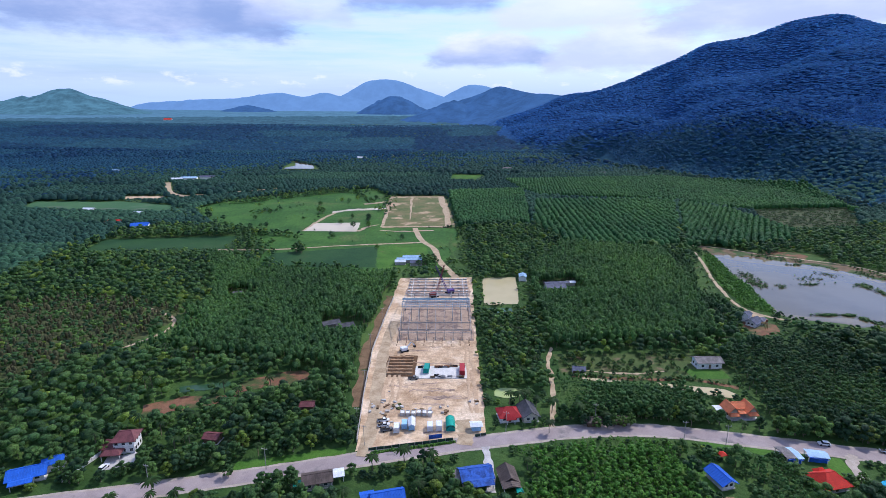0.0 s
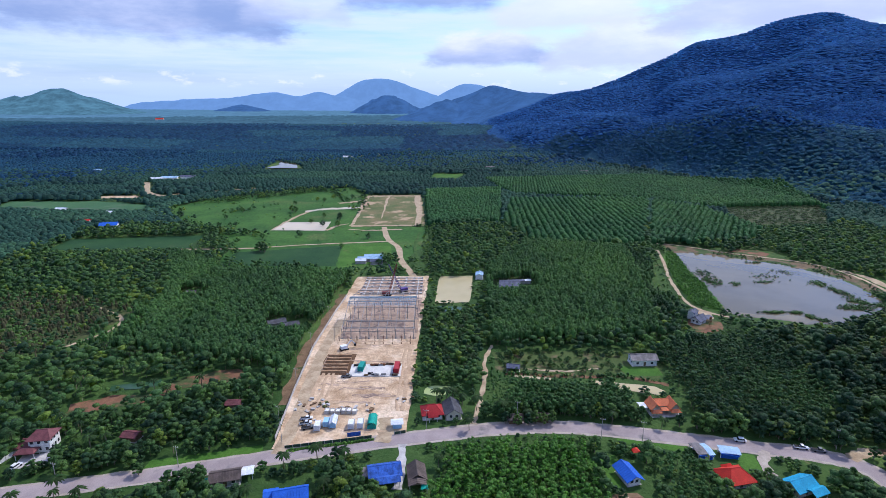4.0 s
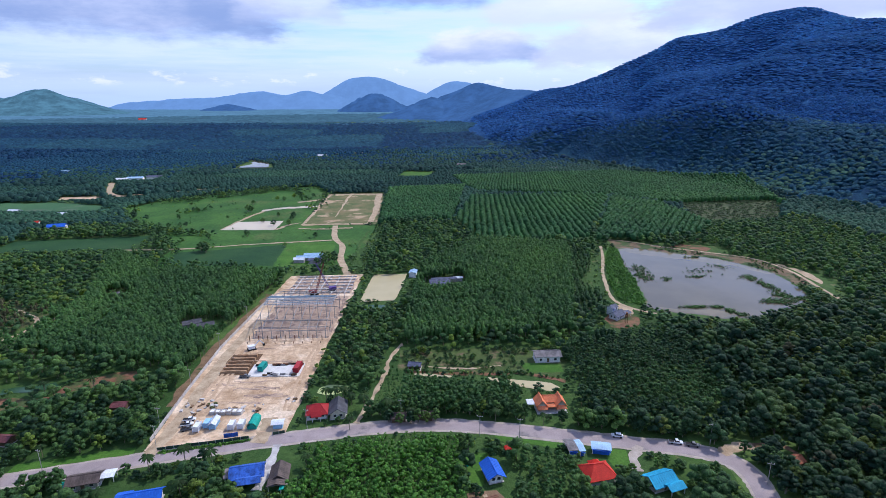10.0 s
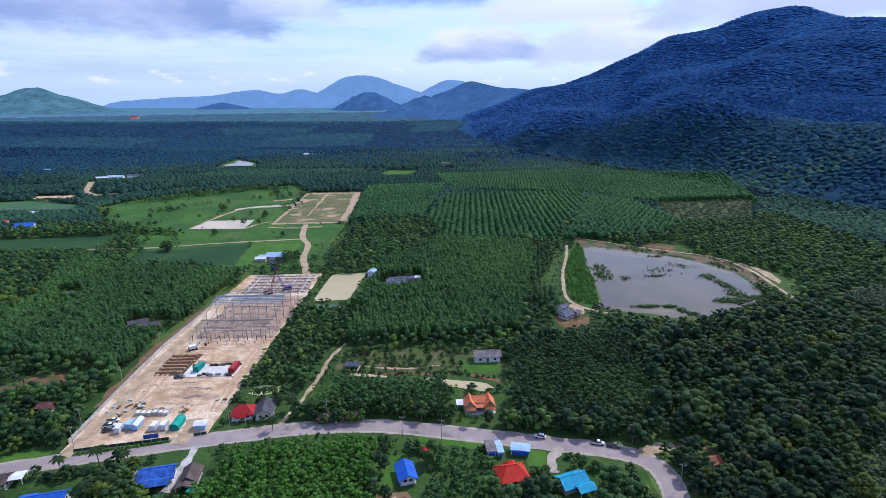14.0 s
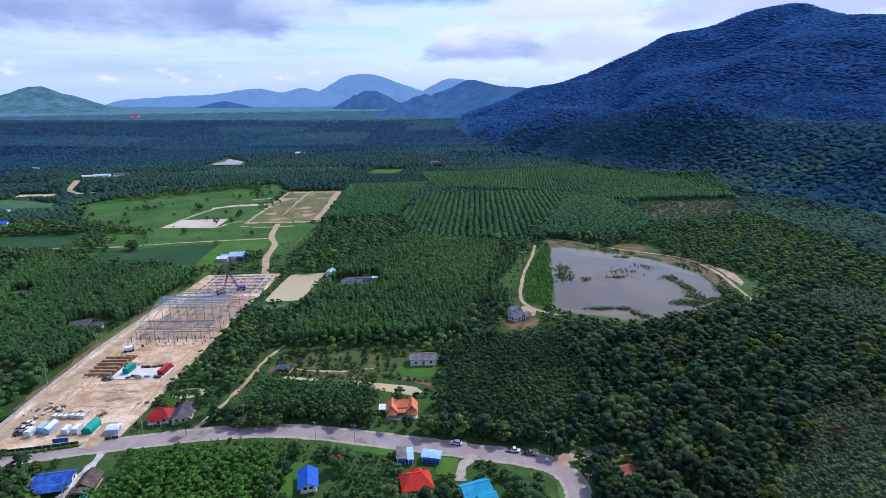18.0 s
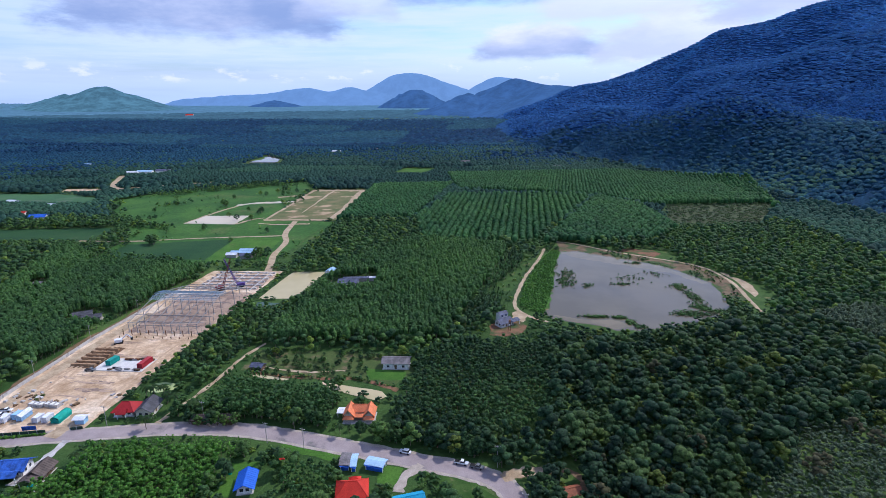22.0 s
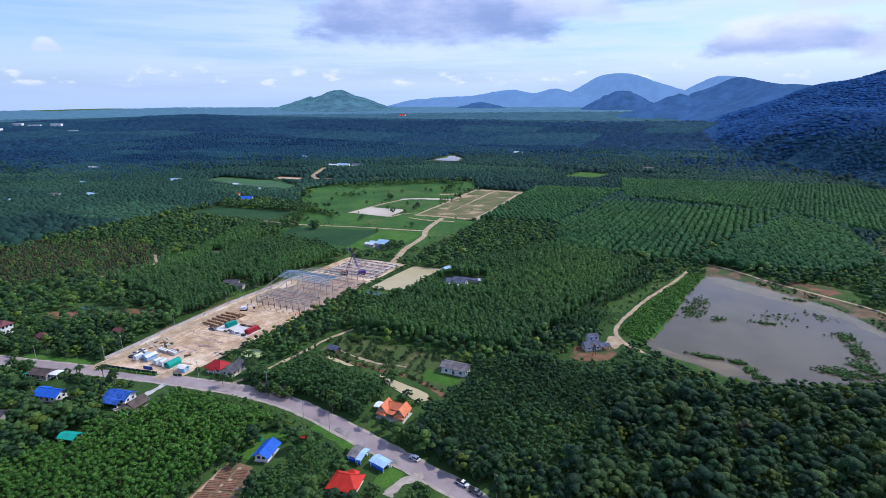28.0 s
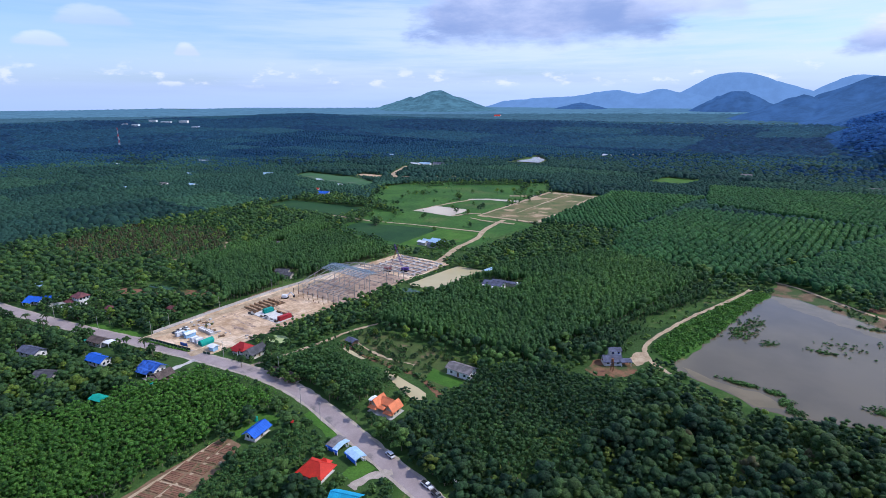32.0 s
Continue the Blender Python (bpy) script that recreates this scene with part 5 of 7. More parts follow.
put(("wild", "wide", False), P[~k], rs.uniform(3, 6, (~k).sum()), np.full((~k).sum(), 1.3))

def seen(P):
    """Points inside the wedge that the flight looks over."""
    return P[(P[:, 1] > 30 + 0.2 * (266 - P[:, 0])) & (P[:, 0] - 160 < (P[:, 1] - 10) * 0.88 + 60)]


def blocks(P, size, seed):
    """The plain is parcelled into plantations and woods: for each point its parcel's tone and whether it is planted."""
    g = np.random.RandomState(seed)
    c = P * np.array([0.62, 1.0]) / size
    i = np.floor(c)
    best, tone_, even_, = np.full(len(P), 1e9), np.zeros(len(P)), np.zeros(len(P), bool)
    salt = g.uniform(1, 9, 6)
    for dx in (-1, 0, 1):
        for dy in (-1, 0, 1):
            q = i + (dx, dy)
            r = [np.modf(np.abs(np.sin(q[:, 0] * (12.9 + salt[k]) + q[:, 1] * (78.2 + salt[k + 1])) * 43758.5))[0] for k in range(4)]
            d = np.maximum(np.abs(c[:, 0] - q[:, 0] - 0.2 - 0.6 * r[0]), np.abs(c[:, 1] - q[:, 1] - 0.2 - 0.6 * r[1]))
            near = d < best
            best, tone_, even_ = np.where(near, d, best), np.where(near, r[2], tone_), np.where(near, r[3] < 0.68, even_)
    return tone_, even_


def woods(P, size, seed, h, form, grow=1.0):
    """Woods of the plain, parcel by parcel: planted parcels have an even canopy, wild ones an uneven darker one."""
    tone_, even_ = blocks(P, size, seed)
    hh = np.where(even_, h * 0.85 * (0.85 + 0.3 * tone_) * rs.uniform(0.94, 1.06, len(P)), h * rs.uniform(0.6, 1.35, len(P)))
    hh = low_before(P, hh, 0.2)
    w = rs.uniform(1.15, 1.5, len(P)) * grow * np.where(hh < 3, 2.0, 1.0)
    tn = np.where(even_, 0.15 + 0.65 * tone_ + rs.normal(0, 0.05, len(P)), 0.05 + 0.35 * tone_ + rs.normal(0, 0.16, len(P)))
    # bluer leaf colour taken over with distance, painting haze into the woods
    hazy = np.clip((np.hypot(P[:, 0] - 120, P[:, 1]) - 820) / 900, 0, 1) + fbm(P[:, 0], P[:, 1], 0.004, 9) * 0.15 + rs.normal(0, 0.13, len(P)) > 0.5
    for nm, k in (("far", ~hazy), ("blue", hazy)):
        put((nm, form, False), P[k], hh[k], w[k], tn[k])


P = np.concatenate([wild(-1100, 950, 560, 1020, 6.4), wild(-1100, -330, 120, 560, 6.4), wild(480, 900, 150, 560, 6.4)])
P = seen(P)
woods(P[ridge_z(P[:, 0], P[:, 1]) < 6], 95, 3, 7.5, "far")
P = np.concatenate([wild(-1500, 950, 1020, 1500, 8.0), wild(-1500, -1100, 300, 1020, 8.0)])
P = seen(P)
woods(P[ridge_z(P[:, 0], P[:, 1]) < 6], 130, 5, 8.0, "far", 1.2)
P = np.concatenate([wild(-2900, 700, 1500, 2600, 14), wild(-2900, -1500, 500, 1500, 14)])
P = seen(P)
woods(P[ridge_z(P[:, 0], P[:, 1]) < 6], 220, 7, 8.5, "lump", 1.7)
P = np.concatenate([wild(-4300, 500, 2500, 4700, 36), wild(-4600, -2900, 700, 2500, 36)])
P = seen(P)
P = P[ridge_z(P[:, 0], P[:, 1]) <= 0]
# tree lumps here share the glowing haze colours of the backdrop
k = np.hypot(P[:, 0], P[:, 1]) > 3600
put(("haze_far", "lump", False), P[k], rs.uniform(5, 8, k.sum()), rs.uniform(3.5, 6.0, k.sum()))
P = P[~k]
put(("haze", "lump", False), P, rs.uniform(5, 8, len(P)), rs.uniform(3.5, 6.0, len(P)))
# reeds and floating weed in the reservoir, low bushes on its banks
reeds = []
for cx, cy, rx, ry, n in ((229, 372, 8, 14, 150), (233, 390, 7, 10, 80), (243, 364, 5, 5, 30), (266, 368, 9, 2.5, 50), (303, 364, 6, 7, 120), (306, 346, 5, 12, 130), (304, 328, 6, 8, 130), (294, 317, 14, 5, 200), (314, 321, 10, 4, 120), (238, 309.5, 9, 1.6, 120), (251, 309, 5, 2, 90), (256, 302, 3, 5, 90), (260, 296, 4, 3, 60), (226, 415, 3, 14, 50), (288, 418, 9, 3, 40), (276, 382, 18, 10, 40), (296, 392, 10, 8, 30)):
    reeds.append(np.stack([cx + rs.normal(0, rx * 0.42, n), cy + rs.normal(0, ry * 0.42, n)], 1))
P = np.concatenate(reeds)
P = P[inside(P, RESERVOIR)]
put(("reed", "reed", True), P, rs.uniform(0.6, 1.7, len(P)), rs.uniform(1.7, 3.0, len(P)))
# bushes on the banks: bright tall ones on the inner west bank, darker elsewhere
P = rows([(194, 324), (199, 356), (206, 385), (213, 412), (227, 448), (235, 449), (225, 402), (218, 356), (208, 312)], 1.35, 1.35, 0, 0.7)
P = P[(away(P, [(211, 300), (202, 306.5), (193, 318), (192.5, 332), (197, 357), (203, 381), (208, 402), (214, 428)]) > 2.2) & (rs.uniform(size=len(P)) < 0.8)]
put(("bright", "bush", True), P, rs.uniform(0.7, 2.6, len(P)), rs.uniform(1.2, 2.0, len(P)))
P = wild(175, 350, 284, 480, 2.4)
P = P[(away(P, RESERVOIR) < 14) & ~inside(P, RESERVOIR) & (rs.uniform(size=len(P)) < 0.6)]
put(("forest", "bush", True), P, rs.uniform(1.0, 4.0, len(P)), rs.uniform(1.2, 2.0, len(P)))
P = rows(NORTH_BANK, 2.6, 2.6, 20, 1.2)
k = (fbm(P[:, 0], P[:, 1], 0.05, 31) > 0.15) & (away(P, [(232, 482), (244, 478), (255, 471), (280, 450), (306, 433.5), (328, 418), (339, 401.6), (342, 371), (338, 340), (336, 318)]) > 2.5)
put(("wild", "bush", True), P[k], rs.uniform(0.6, 2.0, k.sum()), rs.uniform(1.4, 2.2, k.sum()))
P = rows([(205, 424), (194, 390), (181, 362), (184, 350), (193, 352), (212, 424)], 2.4, 2.4, 0, 1.0)
P = P[rs.uniform(size=len(P)) < 0.4]
put(("wild", "bush", True), P, rs.uniform(0.6, 2.2, len(P)), rs.uniform(1.4, 2.2, len(P)))
# weeds along the orchard ditch
P = np.array(smooth_line([(62, 233), (76, 231), (90, 229.5), (104, 229), (112, 230), (124, 227), (138, 222)], 14))
P = P + rs.normal(0, 1.0, P.shape)
put(("wild", "bush", True), P, rs.uniform(0.6, 2.2, len(P)), rs.uniform(1.3, 2.2, len(P)))
# hedges and bushes along the meadow's edges
P = []
for a, b_ in zip(MEADOW, MEADOW[1:] + MEADOW[:1]):
    if max(a[0], b_[0]) > -100 and max(a[1], b_[1]) < 760:
        continue
    n = int(math.hypot(b_[0] - a[0], b_[1] - a[1]) / 3.0)
    t = rs.uniform(size=n)[:, None]
    P.append(np.array(a, float) * (1 - t) + np.array(b_, float) * t + rs.normal(0, 6, (n, 2)))
for a, b_, n in (((-262, 560), (-170, 520), 70), ((-205, 535), (-150, 520), 40), ((-330, 640), (-262, 575), 60), ((-240, 660), (-200, 640), 12), ((-160, 415), (-60, 404), 50), ((-285, 700), (-160, 800), 130), ((-190, 815), (-110, 790), 60), ((-230, 620), (-180, 690), 16), ((-130, 790), (-90, 700), 24)):
    t = rs.uniform(size=n)[:, None]
    P.append(np.array(a, float) * (1 - t) + np.array(b_, float) * t + rs.normal(0, 4, (n, 2)))
P = np.concatenate(P)
put(("wild", "wide", False), P, rs.uniform(2.5, 7.5, len(P)), rs.uniform(1.1, 1.7, len(P)))
# low bushes and tussocks strewn over the meadow
P = rows(MEADOW, 7.0, 7.0, 15, 3.0)
k = (fbm(P[:, 0], P[:, 1], 0.02, 21) + rs.normal(0, 0.5, len(P)) > 0.75) & ~inside(P, UPPER) & ~inside(P, CROP) & ~inside(P, LAWN) & (away(P, [(10, 384), (5, 402), (-3, 430), (-8, 470), (-20, 500), (-30, 556)]) > 5)
put(("wild", "bush", True), P[k], rs.uniform(0.6, 2.2, k.sum()), rs.uniform(1.6, 2.4, k.sum()))
# scrub and tall grass round the fields and yards
P = rows([(-60, 150), (60, 186), (160, 178), (190, 150), (190, 110), (-150, 110), (-160, 140)], 3.2, 3.2, 0, 1.2)
P = P[open_ground(P)]
put(("wild", "bush", True), P, rs.uniform(0.8, 2.6, len(P)), rs.uniform(1.4, 2.2, len(P)))
# hedge before the site fence
t = rs.uniform(size=150)[:, None]
P = np.array([(-27.0, 172.9)]) * (1 - t) + np.array([(5.0, 179.8)]) * t + rs.normal(0, 0.35, (150, 2))
put(("bright", "bush", True), P, rs.uniform(0.5, 1.1, len(P)), rs.uniform(1.6, 2.4, len(P)))
# the mountain's woods
def slope_woods(x0, x1, y0, y1, step):
    u, v = np.meshgrid(np.arange(x0, x1, step), np.arange(y0, y1, step))
    P = np.stack([u.ravel(), v.ravel()], 1) + rs.uniform(-0.45, 0.45, (u.size, 2)) * step
    z = ridge_z(P[:, 0], P[:, 1])
    P, z = P[z > 5], z[z > 5]
    k = (P[:, 1] > (P[:, 0] - 260) * 0.85) & ~inside(P, [r[:2] for r in RIDGE] + [(5000, 700), (5000, 4200), (300, 4200)])
    return P[k], z[k]


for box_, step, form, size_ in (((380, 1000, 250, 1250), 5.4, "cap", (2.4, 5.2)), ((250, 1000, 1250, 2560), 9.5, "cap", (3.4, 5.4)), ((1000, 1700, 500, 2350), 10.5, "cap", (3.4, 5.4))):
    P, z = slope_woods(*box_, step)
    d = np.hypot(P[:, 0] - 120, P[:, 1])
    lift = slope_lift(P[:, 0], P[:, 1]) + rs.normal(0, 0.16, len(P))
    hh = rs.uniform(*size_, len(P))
    # both tones shift with distance to paint haze into the leaves
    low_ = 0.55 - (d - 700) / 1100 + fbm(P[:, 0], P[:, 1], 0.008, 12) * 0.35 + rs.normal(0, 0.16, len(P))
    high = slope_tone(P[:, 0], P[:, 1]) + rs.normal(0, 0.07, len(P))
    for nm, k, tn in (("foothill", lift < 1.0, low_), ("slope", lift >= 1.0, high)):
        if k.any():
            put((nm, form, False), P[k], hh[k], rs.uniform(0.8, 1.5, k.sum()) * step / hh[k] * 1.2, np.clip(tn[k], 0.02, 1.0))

FORMS = {("slim", True): slim_forms, ("slim", False): midslim_forms, ("wide", True): near_forms, ("wide", False): mid_forms, ("round", False): row_forms, ("far", False): far_forms,
         ("lump", False): lump_forms, ("cap", False): cap_forms, ("palm", True): palm_forms, ("tall", True): tall_palm_forms, ("reed", True): reed_forms, ("bush", True): bush_forms, ("thin", False): midslim_forms}
NAMES = {"rubber": ("plantation_trees", "rows of dense green plantation trees", "trees"), "rows": ("plantation_rows", "long rows of plantation trees with gaps between", "trees"), "bright": ("young_plantation", "bright green young plantation in rows", "trees"),
         "dusty": ("young_grove", "pale grey-green young trees in a dense grove", "trees"), "forest": ("dark_forest", "dense dark green natural forest", "trees"), "wild": ("mixed_woodland", "dense mixed green broadleaf trees", "trees"), "far": ("far_woods", "distant dark green woods and plantations with a haze tint", "woods"),
         "blue": ("distant_woods", "distant woods on the plain, leaves tinted haze blue", "woods"), "haze_far": ("horizon_woods", "pale hazy woods near the horizon", "woods"), "haze": ("horizon_woods", "hazy blue woods near the horizon", "woods"),
         "foothill": ("foothill_woods", "dense forest on the lower mountain spur, tinted with haze", "woods"), "slope": ("mountain_woods", "forest covering the mountain slope, leaves tinted haze blue", "woods"), "reed": ("reeds", "green reeds and floating weed in the shallows", "reeds"), "palm": ("palm_grove", "dark green palms with drooping fronds", "palms"), "grey": ("bare_trees", "grey leafless trees in the woods", "trees")}
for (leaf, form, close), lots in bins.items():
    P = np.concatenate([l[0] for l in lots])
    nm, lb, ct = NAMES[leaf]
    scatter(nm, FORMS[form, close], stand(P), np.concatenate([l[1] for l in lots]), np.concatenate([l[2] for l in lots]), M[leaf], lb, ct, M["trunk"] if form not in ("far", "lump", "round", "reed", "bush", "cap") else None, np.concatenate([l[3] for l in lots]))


# ---- houses ----
def at(name, x, y, yaw=0.0, z=0.0):
    ob = new(name)
    ob.matrix_world = pose(x, y, z, 0, 0, yaw)
    return ob


def slope_roof(parent, material, w, d, h0, h1, over=0.7, hip=0.0, ribs=0.9, thick=0.12, cx=0.0, cy=0.0, m=None, name="roof", trim=True):
    """A pitched roof with its ridge along x over a plan w by d: sheets, ridge cap, eave and verge boards. hip: how far the ridge stops short of the ends."""
    W, D = w / 2 + over, d / 2 + over
    e = h0 - (h1 - h0) / (d / 2) * over
    r = W - hip
    m = (m or Matrix()) @ Matrix.Translation((cx, cy, 0))
    bm = bmesh.new()
    if hip:
        for dz in (0.0, -thick):
            vs = [bm.verts.new((x, y, z + dz)) for x, y, z in ((-W, -D, e), (W, -D, e), (W, D, e), (-W, D, e), (-r, 0, h1), (r, 0, h1))]
            for f in ((0, 1, 5, 4), (2, 3, 4, 5), (1, 2, 5), (3, 0, 4)):
                bm.faces.new([vs[i] for i in (f if dz == 0 else f[::-1])])
            if dz == 0:
                rim = vs[:4]
        for i in range(4):
            bm.faces.new((rim[i], vs[i], vs[(i + 1) % 4], rim[(i + 1) % 4]))
    else:
        prof = [(-W, 0.0)]
        n = int(2 * W / ribs) if ribs else 0
        for k in range(1, n):
            x = -W + 2 * W * k / n
            prof += [(x - 0.07, 0.0), (x - 0.03, 0.06), (x + 0.03, 0.06), (x + 0.07, 0.0)]
        prof.append((W, 0.0))
        line = [[bm.verts.new((x, y, z + dz)) for y, z in ((-D, e), (0, h1), (D, e))] for x, dz in prof]
        under = [[bm.verts.new((x, y, z - thick)) for y, z in ((-D, e), (0, h1), (D, e))] for x in (-W, W)]
        for a, b in zip(line, line[1:]):
            for k in (0, 1):
                bm.faces.new((a[k], b[k], b[k + 1], a[k + 1]))
        for k in (0, 1):
            bm.faces.new((under[0][k + 1], under[1][k + 1], under[1][k], under[0][k]))
            bm.faces.new((line[0][k], line[0][k + 1], under[0][k + 1], under[0][k]))
            bm.faces.new((line[-1][k + 1], line[-1][k], under[1][k], under[1][k + 1]))
        bm.faces.new([q[0] for q in line[::-1]] + [under[0][0], under[1][0]])
        bm.faces.new([q[2] for q in line] + [under[1][2], under[0][2]])
    bm.transform(m)
    roof = part(name, bm, material, parent)
    if not trim:
        return roof
    bars = [("ridge_cap", (-r, 0, h1 + 0.05), (r, 0, h1 + 0.05), 0.24, 0.10), ("eave_board", (-W, -D - 0.02, e - 0.1), (W, -D - 0.02, e - 0.1), 0.06, 0.16), ("eave_board", (-W, D + 0.02, e - 0.1), (W, D + 0.02, e - 0.1), 0.06, 0.16)]
    for sx in (-1, 1):
        for sy in (-1, 1):
            if hip:
                bars.append(("hip_cap", (sx * W, sy * D, e + 0.03), (sx * r, 0, h1 + 0.03), 0.18, 0.08))
            else:
                bars.append(("verge_board", (sx * (W + 0.04), sy * D, e - 0.02), (sx * (W + 0.04), 0, h1 - 0.02), 0.06, 0.18))
    for nm, a, b, u, v in bars:
        bm = bmesh.new()
        bar(bm, a, b, u, v)
        bm.transform(m)
        part(nm, bm, material, roof)
    return roof


def opening(parent, x, y, z, w, h, face, kind, m=None):
    """A framed window or door on the outside of a wall. face: the wall's outward direction, of 's', 'n', 'e', 'w'."""
    turn_ = {"s": 0, "e": 90, "n": 180, "w": 270}[face]
    mtx = pose(x, y, z, 0, 0, turn_)
    bm = bmesh.new()
    for a in ((-w / 2 - 0.06, -0.06, -0.06, -w / 2 + 0.03, 0.02, h + 0.06), (w / 2 - 0.03, -0.06, -0.06, w / 2 + 0.06, 0.02, h + 0.06), (-w / 2, -0.06, h - 0.02, w / 2, 0.02, h + 0.06), (-w / 2, -0.08, -0.08, w / 2, 0.02, 0.02)):
        box(bm, *a, mtx)
    win = part(kind, bm, M["white"] if m is None else m, parent)
    bm = bmesh.new()
    box(bm, -w / 2, -0.03, 0, w / 2, 0.01, h, mtx)
    part("pane" if kind == "window" else "leaf", bm, M["glass"] if kind == "window" else M["wood"], win)
    return win


def walls(parent, w, d, h, m, cx=0.0, cy=0.0, z=0.0, gable=0.0, t=0.18):
    """Four walls with thickness; gable: extra height of the end walls' points (ridge along x)."""
    for name, a in (("wall", (-w / 2, -d / 2, w / 2, -d / 2 + t)), ("wall", (-w / 2, d / 2 - t, w / 2, d / 2))):
        bm = bmesh.new()
        box(bm, a[0] + cx, a[1] + cy, z, a[2] + cx, a[3] + cy, z + h)
        part(name, bm, m, parent)
    for s in (-1, 1):
        bm = bmesh.new()
        x0, x1 = cx + s * w / 2, cx + s * (w / 2 - t)
        prof = [(-d / 2 + t, z), (d / 2 - t, z), (d / 2 - t, z + h), (0, z + h + gable), (-d / 2 + t, z + h)]
        A = [bm.verts.new((x0, y + cy, zz)) for y, zz in prof]
        B = [bm.verts.new((x1, y + cy, zz)) for y, zz in prof]
        bm.faces.new(A), bm.faces.new(B[::-1])
        for i in range(5):
            bm.faces.new((A[i], B[i], B[(i + 1) % 5], A[(i + 1) % 5]))
        bmesh.ops.recalc_face_normals(bm, faces=bm.faces)
        part("wall", bm, m, parent)


def house(name, x, y, w, d, h, rise, yaw, roof, wall, label, hip=0.0, over=0.8, ribs=0.9, windows=True, category="house"):
    """A small house: ridge along its own x."""
    ob = tagged(at(name, x, y, yaw), label, category)
    walls(ob, w, d, h, wall, gable=0 if hip else rise * 0.97)
    slope_roof(ob, roof, w, d, h + 0.02, h + rise, over, hip, ribs)
    bm = bmesh.new()
    box(bm, -w / 2 - 0.4, -d / 2 - 0.4, 0, w / 2 + 0.4, d / 2 + 0.4, 0.14)
    part("plinth", bm, M["concrete"], ob)
    if windows:
        for k in (-0.3, 0.3):
            opening(ob, w * k, -d / 2, 1.0, 1.3, 1.2, "s", "window")
            opening(ob, w * k, d / 2, 1.0, 1.3, 1.2, "n", "window")
        for s, f in ((1, "e"), (-1, "w")):
            opening(ob, s * w / 2, -d * 0.2, 1.0, 1.2, 1.2, f, "window")
            opening(ob, s * w / 2, d * 0.2, 1.0, 1.2, 1.2, f, "window")
        opening(ob, 0, -d / 2, 0.15, 1.0, 2.05, "s", "door", M["wood"])
    return ob


def annex(ob, cx, cy, w, d, h, rise, roof, posts=True, hip=0.0, ribs=0.9, wall=None):
    """A lower roof on posts or walls that belongs to a house."""
    slope_roof(ob, roof, w, d, h, h + rise, 0.3, hip, ribs, cx=cx, cy=cy, name="annex_roof", trim=False)
    if wall:
        walls(ob, w - 0.2, d - 0.2, h, wall, cx, cy, gable=0 if hip else rise * 0.95)
    elif posts:
        for sx in (-1, 1):
            for sy in (-1, 1):
                bm = bmesh.new()
                box(bm, cx + sx * (w / 2 - 0.2) - 0.1, cy + sy * (d / 2 - 0.2) - 0.1, 0, cx + sx * (w / 2 - 0.2) + 0.1, cy + sy * (d / 2 - 0.2) + 0.1, h)
                part("post", bm, M["white"], ob)


red_house = house("house", 27, 196.8, 7.6, 6.6, 3.0, 2.2, 8, R["crimson"], M["white"], "white house with a bright red hipped tile roof beside the site", hip=3.2)
annex(red_house, 0, -3.9, 3.6, 2.8, 2.7, 1.2, R["crimson"])
house("house", 35.5, 198, 9, 6, 3.0, 2.0, 98, R["dark"], M["cream"], "house with a dark grey tiled gable roof beside the red-roofed one")
grey_shed = house("shed", 131.5, 243, 12, 6.4, 3.6, 1.3, 2, R["grey"], M["white"], "long white shed with a weathered grey sheet roof by the orchard", category="shed")
house("house", 95.5, 157.5, 7.65, 4.68, 2.76, 1.35, 104, R["blue"], M["white"], "white house with a bright blue sheet-metal gable roof", over=1.0)
red_south = house("house", 131.5, 156, 8.67, 7.31, 2.76, 2.46, 12, R["red"], M["white"], "white house with a large bright red hipped roof beside the road", hip=3.6, over=1.0)
annex(red_south, 0.8, 4.1, 3.5, 2.6, 2.6, 1.2, R["red"], posts=False, hip=1.5)
teal_house = house("house", 150.8, 151.3, 7.79, 5.41, 3.04, 1.56, 20, R["teal"], M["cream"], "house with a large cyan-blue sheet-metal gable roof and lean-tos", over=1.1)
annex(teal_house, 2.0, -4.6, 5.8, 3.8, 2.6, 1.0, R["teal"])
navy_house = house("house", 11.2, 158.8, 9.6, 6.2, 3.1, 1.7, 12, R["navy"], M["white"], "house with a patched weathered blue roof by the driveway", over=1.0)
annex(navy_house, 0.8, -5.0, 7.6, 3.8, 2.8, 0.9, R["navy"])
annex(navy_house, -5.7, 0.5, 3.5, 5, 2.6, 0.7, R["grey"])
brown_house = house("house", 22.4, 158, 6.6, 4.8, 2.8, 1.6, 98, R["brown"], M["wood"], "dark house with a brown tiled gable roof", over=0.9)
annex(brown_house, -5.2, 0.3, 3.4, 5.6, 2.7, 0.9, R["brown"])
annex(brown_house, -7.6, -2.0, 1.8, 1.8, 2.2, 0.3, R["green"])
blue_west = house("house", -18, 147, 9.4, 5.4, 3.2, 1.6, 14, R["blue"], M["white"], "long white house with a vivid blue sheet roof among trees", over=0.9)
annex(blue_west, -6.4, 1.6, 4.2, 5, 2.8, 0.9, R["blue"])
barn = house("house", -43, 156.5, 9, 5.4, 2.9, 1.3, 14, R["brown"], M["greywall"], "low grey-roofed roadside building with a pale canopy", over=0.7)
annex(barn, 6.8, 1.0, 4.2, 4.2, 2.5, 0.3, R["pale"])
annex(barn, -6.2, -1.2, 3, 3, 2.3, 0.3, R["green"])
house("house", -56, 131, 12, 6, 3.2, 1.5, 16, R["slate"], M["white"], "white house with a blue-grey sheet roof")
